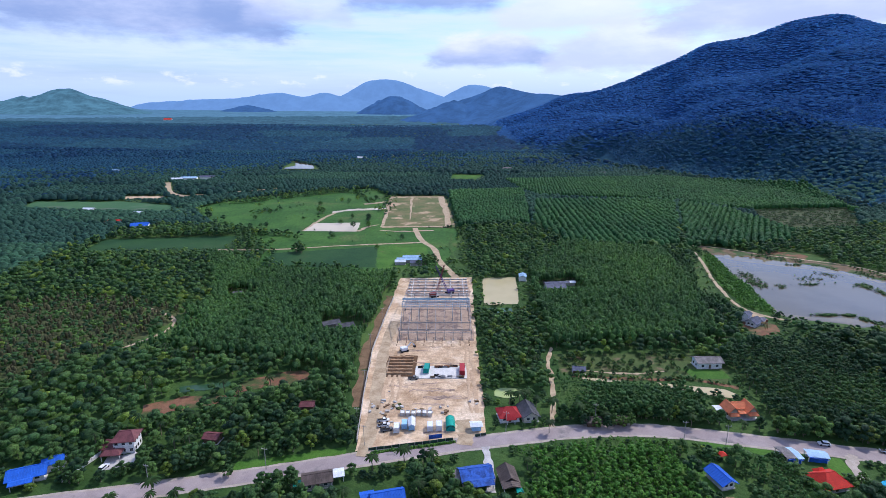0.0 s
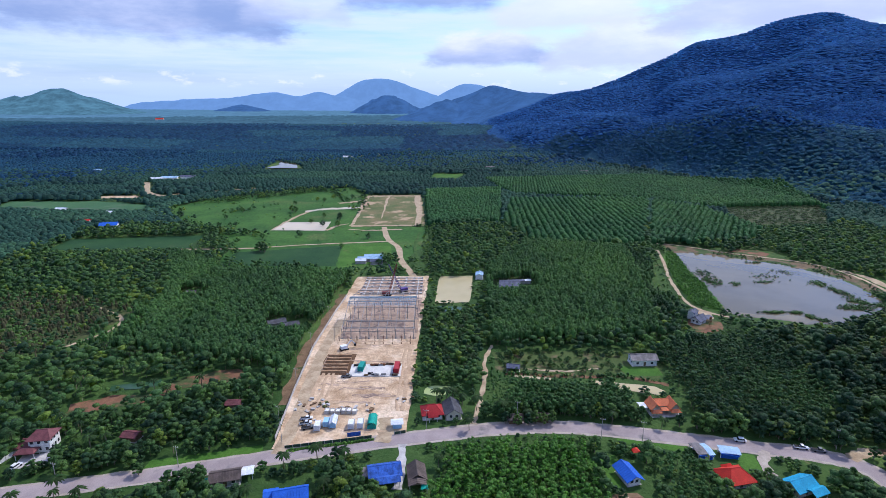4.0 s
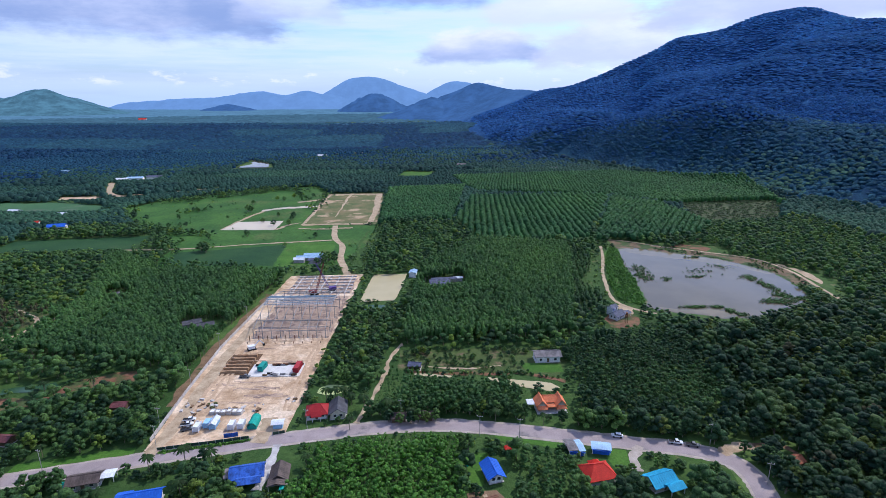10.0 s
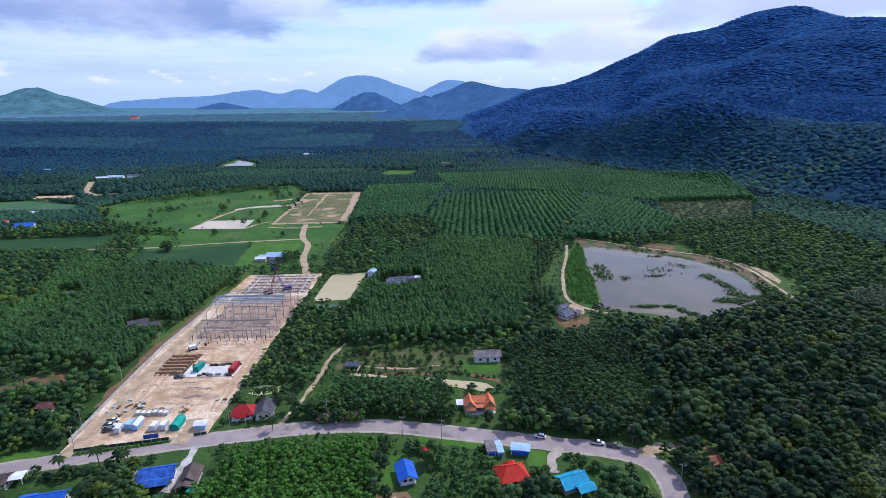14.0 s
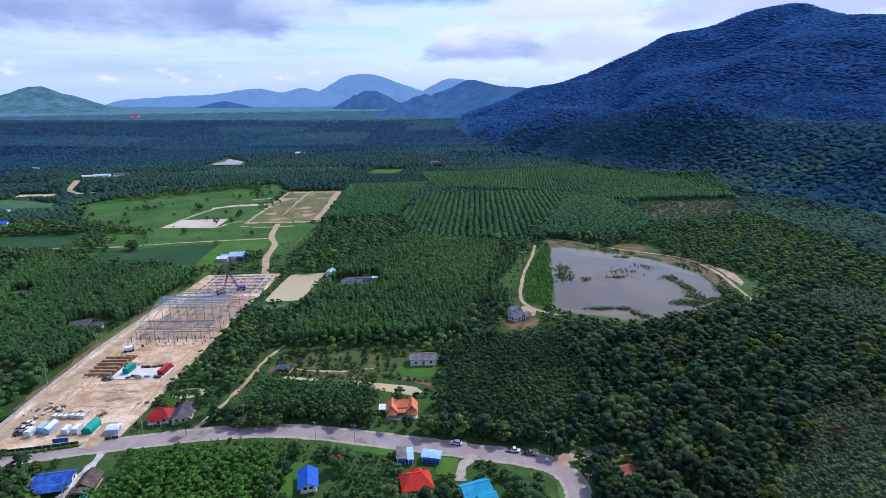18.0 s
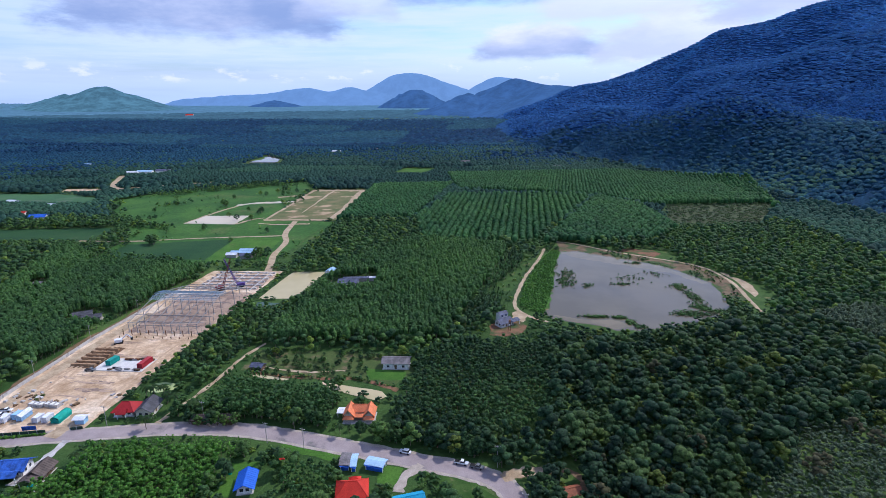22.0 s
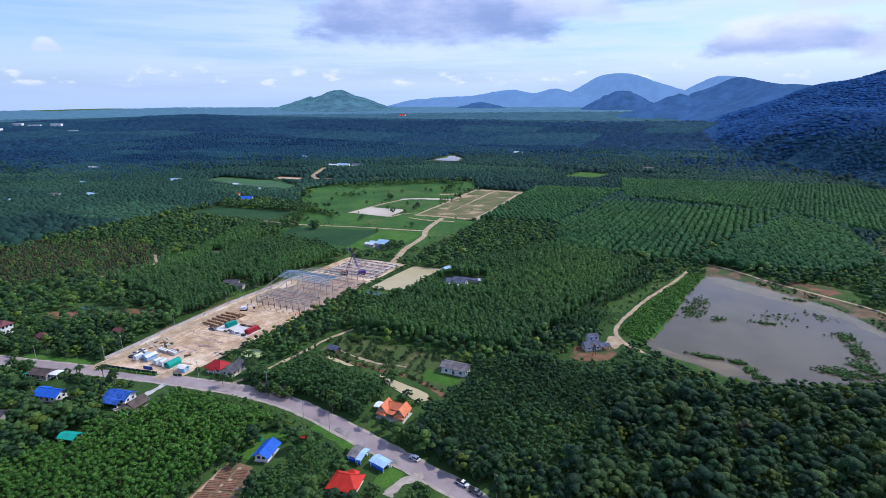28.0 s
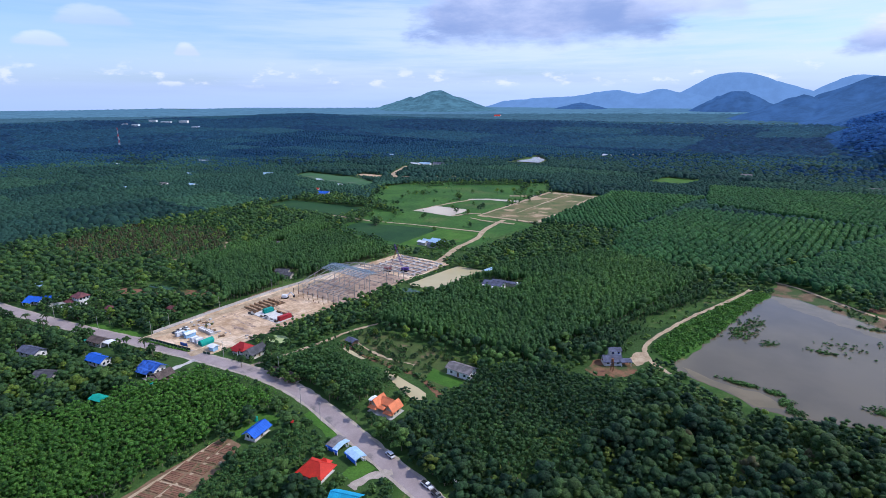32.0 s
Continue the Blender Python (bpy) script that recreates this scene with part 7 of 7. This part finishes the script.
for k in range(46):
    x, y = (g.gauss(-23, 3.5), g.gauss(203, 4.5)) if k < 26 else ((g.gauss(14, 2), g.gauss(208, 3)) if k < 32 else (g.gauss(-4, 4), g.gauss(201, 2)))
    ob = tagged(at("rubble_block", x, y, g.uniform(0, 180), 0.12), "broken concrete block on the sand", "rubble", "rubble heap")
    bm = bmesh.new()
    s = g.uniform(0.4, 1.0)
    for v in box(bm, -s, -s * 0.6, 0, s, s * 0.6, s * 0.7):
        v.co += Vector((g.uniform(-.2, .2), g.uniform(-.2, .2), g.uniform(0, .2))) * s
    part("block", bm, M["concrete"] if k % 3 else M["brownsoil"], ob)
for k in range(26):
    x, y = g.uniform(-12, 10), g.choice((230.6, 231.4, 241.2, 240.5)) + g.uniform(-.4, .4)
    ob = tagged(at("material_stack", x, y, g.uniform(-6, 6), 0.46), "stack of steel or timber on the slab", "stack", "stacks on the slab")
    for j in range(4):
        bm = bmesh.new()
        box(bm, -1.1, -0.5 + j * 0.26, 0, 1.1 + g.uniform(-.2, .2), -0.28 + j * 0.26, g.uniform(0.4, 0.9))
        part("wrapped_pack", bm, (M["dark"], M["steel"], M["wood"], M["rust"])[k % 4], ob)


# ---- vehicles ----
def pickup(x, y, yaw, paint, label, bed=True, z=0.16):
    """A pickup truck or car, nose to its own +x."""
    ob = tagged(at("pickup" if bed else "car", x, y, yaw, z), label, "pickup" if bed else "car")
    L = 5.0 if bed else 4.3
    bm = bmesh.new()
    box(bm, -L / 2, -0.88, 0.38, L / 2, 0.88, 0.95)
    bmesh.ops.bevel(bm, geom=list(bm.edges), offset=0.12, segments=2, affect="EDGES")
    part("body", bm, paint, ob)
    c0, c1 = (-0.5, 1.35) if bed else (-1.6, 1.1)
    bm = bmesh.new()
    vs = box(bm, c0, -0.8, 0.93, c1, 0.8, 1.62)
    for v in vs:
        if v.co.z > 1.5:
            v.co.x += 0.35 if v.co.x < (c0 + c1) / 2 else -0.55
            v.co.y *= 0.86
    part("cabin", bm, paint, ob)
    bm = bmesh.new()
    vs = box(bm, c0 - 0.01, -0.815, 1.0, c1 + 0.01, 0.815, 1.52)
    for v in vs:
        if v.co.z > 1.4:
            v.co.x += 0.30 if v.co.x < (c0 + c1) / 2 else -0.46
            v.co.y *= 0.885
    part("windows", bm, M["glass"], ob, "dark tinted glass")
    if bed:
        bm = bmesh.new()
        box(bm, -2.4, -0.75, 0.95, -0.6, 0.75, 0.97)
        part("load_bed", bm, M["dark"], ob)
    for sx in (-L * 0.3, L * 0.31):
        for sy in (-0.8, 0.8):
            bm = bmesh.new()
            rod(bm, (sx, sy - 0.12, 0.36), (sx, sy + 0.12, 0.36), 0.36, 14)
            part("wheel", bm, M["dark"], ob)
    return ob


PW, PG = plain("white_car_paint", (0.72, 0.73, 0.75)), plain("grey_car_paint", (0.16, 0.17, 0.18))
for x, y, a, m, bed, lb in ((145.5, 178.0, 166, PW, False, "white car parked on the shoulder under trees"), (166.0, 173.4, -12, PW, True, "white pickup parked on the shoulder"), (171.5, 171.6, -16, PG, True, "grey pickup parked on the shoulder"),
                            (-24, 190.5, 15, PW, True, "white pickup on the sand beside cabins"), (-22.5, 187.5, 20, PG, True, "grey pickup on the sand"), (-24.5, 194, 8, PW, True, "white pickup by the rubble"), (-14, 229.3, 0, PG, True, "dark pickup beside the slab"),
                            (-121, 164, 80, PW, False, "white car in the villa yard")):
    pickup(x, y, a, m, lb, bed)


def crane(x, y, yaw, boom, paint, label):
    """A crawler crane: tracks, turning body, cab and a lattice boom to the point boom (own frame)."""
    ob = tagged(at("crane", x, y, yaw, 0.16), label, "crane")
    for s in (-1.6, 1.6):
        bm = bmesh.new()
        box(bm, -2.8, s - 0.4, 0, 2.8, s + 0.4, 1.0)
        bmesh.ops.bevel(bm, geom=list(bm.edges), offset=0.2, segments=2, affect="EDGES")
        part("crawler_track", bm, M["dark"], ob)
    bm = bmesh.new()
    box(bm, -3.2, -1.4, 1.1, 1.6, 1.4, 2.9)
    part("body", bm, paint, ob)
    bm = bmesh.new()
    box(bm, 0.2, 1.42, 1.2, 1.9, 2.3, 2.9)
    part("cab", bm, paint, ob)
    bm = bmesh.new()
    foot, tip = Vector((1.4, 0, 1.7)), Vector(boom)
    q = (tip - foot).to_track_quat("Z", "Y").to_matrix()
    off = [q @ Vector((a * 0.5, b * 0.5, 0)) for a, b in ((-1, -1), (1, -1), (1, 1), (-1, 1))]
    n = 12
    for o in off:
        bar(bm, foot + o * 0.5, foot.lerp(tip, 0.12) + o, 0.14)
        bar(bm, foot.lerp(tip, 0.12) + o, tip + o * 0.5, 0.14)
    for k in range(n):
        a, b = foot.lerp(tip, 0.12 + 0.86 * k / n), foot.lerp(tip, 0.12 + 0.86 * (k + 1) / n)
        s0, s1 = 1 - 0.5 * k / n, 1 - 0.5 * (k + 1) / n
        for i in range(4):
            bar(bm, a + off[i] * s0, b + off[(i + 1) % 4] * s1, 0.08)
    part("boom", bm, paint, ob)
    bm = bmesh.new()
    bar(bm, (-2.8, 0, 2.9), tip, 0.06)
    part("stay_cable", bm, M["dark"], ob)
    bm = bmesh.new()
    bar(bm, tip, tip + Vector((0.1, 0, -tip.z * 0.6)), 0.05)
    part("hoist_cable", bm, M["dark"], ob)
    return ob


crane(4.5, 350, 200, (9, -3, 20), plain("violet_crane_paint", (0.10, 0.06, 0.22)), "violet crawler crane with a lattice boom")
crane(-6, 343, 20, (8, 2, 21), plain("red_crane_paint", (0.22, 0.05, 0.05)), "dark red crawler crane with a raised boom")
dump = tagged(at("excavator", -20.5, 259, 30, 0.16), "pale excavator beside the excavation", "excavator")
bm = bmesh.new()
box(bm, -1.8, -1.3, 0.9, 1.6, 1.3, 2.4)
part("body", bm, C_WHITE, dump)
for s in (-1.1, 1.1):
    bm = bmesh.new()
    box(bm, -2.1, s - 0.3, 0, 2.1, s + 0.3, 0.85)
    part("crawler_track", bm, M["dark"], dump)
for nm, a, b in (("boom", (1.4, 0, 1.8), (4.2, 0, 4.4)), ("arm", (4.2, 0, 4.4), (6.2, 0, 2.2))):
    bm = bmesh.new()
    bar(bm, a, b, 0.4, 0.5)
    part(nm, bm, C_WHITE, dump)
bm = bmesh.new()
box(bm, 5.7, -0.6, 1.0, 6.7, 0.6, 2.2)
part("bucket", bm, M["dark"], dump)

g = random.Random(14)
for i in range(7):
    for j in (0, 1):
        t = (i + 0.5) / 7
        x, y = 91.5 + 9.5 * t + (j - 0.5) * (5.0 + 2.0 * t), 147 - 40 * t + (j - 0.5) * 2.2
        bed = tagged(at("garden_bed", x, y, 19 + g.uniform(-2, 2), 0.05), "rectangular bed of tilled reddish-brown soil", "garden bed", "garden beds")
        hw = 2.2 + 0.9 * t
        bm = bmesh.new()
        box(bm, -hw, -2.4, 0, hw, 2.4, 0.22)
        bmesh.ops.bevel(bm, geom=list(bm.edges), offset=0.1, segments=2, affect="EDGES")
        part("soil", bm, M["tilled"], bed)
        for k in range(6):
            bm = bmesh.new()
            bar(bm, (-hw + 0.2, -2.0 + 0.8 * k, 0.24), (hw - 0.2, -2.0 + 0.8 * k + g.uniform(-.1, .1), 0.24), 0.3, 0.16)
            part("furrow_ridge", bm, M["tilled"] if k % 3 else M["brownsoil"], bed)
for pts in ([(92, 148), (97, 130), (101, 105)], [(87, 145), (90, 128), (93, 105)], [(88, 137), (100, 140)], [(92, 122), (105, 126)]):
    ribbon("bed_path", smooth_line(pts, 6), 0.7, 0.14, M["dirt"], "thin pale earth path between garden beds", "path", jag=0.15)
# a red canopy tent, a water tank and a hut in the woods
tent = tagged(at("canopy_tent", 102.5, 170.2, 10), "small bright red canopy tent on the grass", "tent")
for sx in (-1.3, 1.3):
    for sy in (-1.3, 1.3):
        bm = bmesh.new()
        rod(bm, (sx, sy, 0), (sx, sy, 2.1), 0.04, 6)
        part("pole", bm, M["steel"], tent)
slope_roof(tent, R["red"], 2.6, 2.6, 2.1, 2.9, 0.15, 1.44, 0, name="canopy", trim=False)
tank_green = tagged(at("water_tank", 87, 163, 0), "green plastic water tank in the yard", "water tank")
bm = bmesh.new()
rod(bm, (0, 0, 0), (0, 0, 1.7), 0.75, 16)
rod(bm, (0, 0, 1.7), (0, 0, 2.0), 0.75, 16, 0.3)
part("tank", bm, R["green"], tank_green)
bm = bmesh.new()
rod(bm, (0, 0, 2.0), (0, 0, 2.1), 0.28, 12)
part("lid", bm, R["green"], tank_green)
house("hut", 202, 160, 5, 4, 2.4, 1.0, 20, roof_mat("rusty_sheet", (0.32, 0.11, 0.055), vary=0.3), M["wood"], "small hut with a rusty orange roof under forest trees", over=0.4, windows=False, category="hut")

# ---- poles ----
def pole(x, y, yaw, h=9.0):
    ob = tagged(at("utility_pole", x, y, yaw), "grey concrete utility pole with crossarm", "utility pole", "roadside utility poles")
    bm = bmesh.new()
    rod(bm, (0, 0, 0), (0, 0, h), 0.13, 8, 0.08)
    part("shaft", bm, M["greywall"], ob)
    bm = bmesh.new()
    box(bm, -0.06, -1.1, h - 0.7, 0.06, 1.1, h - 0.58)
    part("crossarm", bm, M["greywall"], ob)
    for s in (-0.95, 0, 0.95):
        bm = bmesh.new()
        rod(bm, (0, s, h - 0.58), (0, s, h - 0.3), 0.07, 6)
        part("insulator", bm, M["white"], ob)
    return ob


for x, y in ((-30, 177.8), (-34.5, 190), (62, 192.8), (93, 180.5), (108, 178), (178.5, 172.5), (-63, 164), (-100, 155), (25, 187), (-36, 222), (-38.5, 262), (-36.5, 300), (186.5, 150)):
    pole(x, y, 75)

# ---- single trees, orchard, meadow, roadside ----
def tree_kind(seed, lobes, leaves, shape, r, leaf, green="wild"):
    v, f, s, b = crown(lobes, leaves, shape, r, trunk=False, leaf=leaf, seed=seed)
    me = mesh("crown", v, f, M[green])
    me.polygons.foreach_set("use_smooth", s)
    bm = bmesh.new()
    rod(bm, (0, 0, 0), (0, 0, shape[1] + 0.12), 0.026, 7, 0.014)
    g = random.Random(seed)
    for k in range(4):
        a = k * 1.6 + g.uniform(-.3, .3)
        rod(bm, (0, 0, shape[1] * 0.75), (shape[0] * 0.55 * math.cos(a), shape[0] * 0.55 * math.sin(a), shape[1] + 0.22), 0.012, 5, 0.005)
    tk = bpy.data.meshes.new("trunk")
    bm.to_mesh(tk)
    bm.free()
    tk.materials.append(M["trunk"])
    return me, tk


KINDS = [tree_kind(200 + s, 17, 260, (0.38, 0.14, 1.0), 0.10, 0.028) for s in range(6)]
DARK = [tree_kind(240 + s, 17, 260, (0.38, 0.14, 1.0), 0.10, 0.028, "forest") for s in range(8)]


BROWN_KINDS = [tree_kind(280 + s, 13, 200, (0.38, 0.16, 1.0), 0.10, 0.026, "grey") for s in range(3)]
SLIM = [tree_kind(300 + s, 8, 230, (0.26, 0.12, 1.0), 0.08, 0.034, "bright") for s in range(5)]


def tree(x, y, h, w=1.0, label="round green broadleaf tree", group="", seed=0, kinds=None, name="tree"):
    g = random.Random(seed * 77 + int(x * 13 + y * 7))
    kinds = kinds or KINDS
    cr, tk = kinds[g.randrange(len(kinds))]
    ob = tagged(new(name), label, "tree", group)
    ob.matrix_world = Matrix.LocRotScale((x, y, float(land_z(x, y)[0])), Euler((0, 0, g.uniform(0, 6.28))), (h * w, h * w, h))
    for nm, me in (("trunk", tk), ("crown", cr)):
        o = new(nm, me)
        o.parent = ob
    return ob


g = random.Random(21)
for x, y, h in ((-112, 575, 9), (-96, 560, 10), (-143, 505, 9), (-112, 520, 8), (-108, 512, 8), (-40, 505, 8), (-150, 640, 14), (-145, 636, 12), (-160, 690, 9), (-85, 600, 11), (-84, 590, 9), (-105, 610, 8), (-80, 560, 10), (-137, 720, 9), (-127, 715, 9), (-118, 735, 10), (-105, 720, 10), (-98, 722, 9),
                (-93, 740, 9), (-120, 760, 8), (-78, 745, 7), (-210, 640, 9), (-195, 560, 8), (-205, 555, 9), (-190, 562, 8), (-215, 600, 8), (-60, 470, 7), (-128, 462, 13), (-130, 458, 14), (-125, 455, 12), (-17, 428, 11), (-12, 424, 12), (-8, 430, 10), (-14, 418, 11), (-6, 420, 9), (-20, 416, 8), (-160, 600, 6), (-240, 690, 7), (-70, 690, 7)):
    tree(x, y, h * 0.72, 1.5, "lone dark green tree in the meadow", "meadow trees")
for k in range(120):
    x, y = g.uniform(60, 130), g.uniform(232, 256)
    if abs(y - 235.5) > 1.5 and inside(np.array([(x, y)]), ORCHARD)[0] and not (115 < x and y < 248):
        tree(x, y, g.uniform(1.8, 3.3), 1.35, "small round fruit tree in the orchard grass", "orchard trees")
for k in range(7):
    tree(64 + g.uniform(0, 10), 252 + g.uniform(-3, 2), g.uniform(3, 5), 1.2, "small round fruit tree in the orchard grass", "orchard trees")
for kind, x, y, h in SINGLE:
    if kind == "plantation":
        tree(x, y, h, g.uniform(1.1, 1.35), "young bright green plantation tree in a row", "plantation trees by the road", kinds=SLIM, name="plantation_tree")
    else:
        tree(x, y, h, g.uniform(1.0, 1.5), "dense dark green forest tree", "forest trees by the bend", kinds=DARK, name="forest_tree")
for x, y, h in ((196, 164, 9), (197, 155, 8), (209, 163, 10), (207, 155, 9), (192, 161, 8), (191, 154, 9), (199, 167, 8), (211, 169, 10), (195, 149, 9), (203, 151, 8), (190, 146, 9), (198, 177, 9), (206, 178, 10)):
    tree(x, y, h, 1.3, "dense dark green forest tree", "forest trees by the bend", kinds=DARK, name="forest_tree")
for x, y, h in ((310, 198, 9), (314, 192, 8), (283, 174, 9), (288, 178, 8), (232, 157, 9), (210, 156, 9), (214, 152, 8), (231, 169, 7), (250, 186, 8)):
    tree(x, y, h, 1.35, "half-bare brownish forest tree", "half-bare trees", kinds=BROWN_KINDS, name="forest_tree")
for x, y, h in ((57, 190.5, 6), (61.5, 189.0, 5.5), (66, 189.2, 6), (69, 190, 6.5), (72.5, 189.8, 5.5), (76, 190.8, 6)):
    tree(x, y, h, 1.2, "dense green tree before a roadside hut", "roadside trees")
for x, y, h in ((-112, 161, 6), (-108, 166, 6.5), (-104, 162, 7), (-100, 167, 6), (-96, 160, 6.5), (-129, 158, 6), (-134, 161, 6.5), (-118, 157.5, 5), (-125, 156.5, 5.5), (-110, 170, 6), (-92, 164, 7), (-87, 166, 6)):
    tree(x, y, h, 1.3, "leafy green tree before the two-storey house", "garden trees")
line = np.array(ROAD)
for k in range(190):
    i = g.randrange(14, len(line) - 30)
    p, q = line[i], line[i + 1]
    n = np.array([-(q - p)[1], (q - p)[0]])
    n /= np.linalg.norm(n)
    s = g.choice((-1, 1)) if p[0] < 0 else 1
    c = p + n * s * g.uniform(7.5, 12)
    if open_ground(c[None])[0]:
        tree(c[0], c[1], g.uniform(4, 8), g.uniform(1.0, 1.4), "dense green roadside tree", "roadside trees", k)
for x, y, h in ((88, 172, 10), (-117, 185, 10), (-105, 172, 7), (-75, 160, 7), (-60, 171, 5), (172, 156, 7), (168, 150, 8), (162, 143, 7), (158, 158, 4), (143, 156, 7), (141, 150, 6), (145, 148, 7), (203, 303, 7), (109, 222, 9), (107, 219, 8), (112, 208, 8), (136, 250, 5), (118, 236, 5), (90, 147, 6), (122, 190, 4), (128, 191, 4), (116, 191, 4), (32, 189, 4), (37, 190, 5), (21, 190, 5), (41, 192, 5), (30, 205, 4)):
    tree(x, y, h * 0.75, 1.25, "leafy green garden tree beside a house", "garden trees")
pv, pf, _, pb = palm_crown(15, 3, stem=0.78, reach=0.36)
palm_me = mesh("fronds", pv[:-6], pf[:-6], M["palm"])
bm = bmesh.new()
for k in range(6):
    rod(bm, (0.012 * math.sin(k), 0.01 * math.cos(k), k * 0.13), (0.012 * math.sin(k + 1), 0.01 * math.cos(k + 1), k * 0.13 + 0.135), 0.022 - 0.0015 * k, 7, 0.019 - 0.0015 * k)
palm_tk = bpy.data.meshes.new("stem")
bm.to_mesh(palm_tk)
bm.free()
palm_tk.materials.append(M["trunk"])
for x, y, h in ((29, 207, 8), (33, 206, 9), (36, 208, 8), (40, 204, 7), (46, 200, 9), (42, 186, 7), (-4, 166, 8), (-14, 167, 9), (-25, 163, 8), (-2, 154, 7), (-100, 190, 8), (-60, 180, 8), (-96, 150, 9), (56, 196, 9), (66, 191.5, 7), (100, 190, 7), (119, 187, 6), (-32, 146, 8), (30, 164, 6), (-8, 150, 8)):
    ob = tagged(new("palm_tree"), "slim palm with drooping green fronds", "palm tree", "garden palms")
    ob.matrix_world = Matrix.LocRotScale((x, y, 0), Euler((0, 0, x)), (h, h, h))
    for nm, me in (("stem", palm_tk), ("fronds", palm_me)):
        o = new(nm, me)
        o.parent = ob
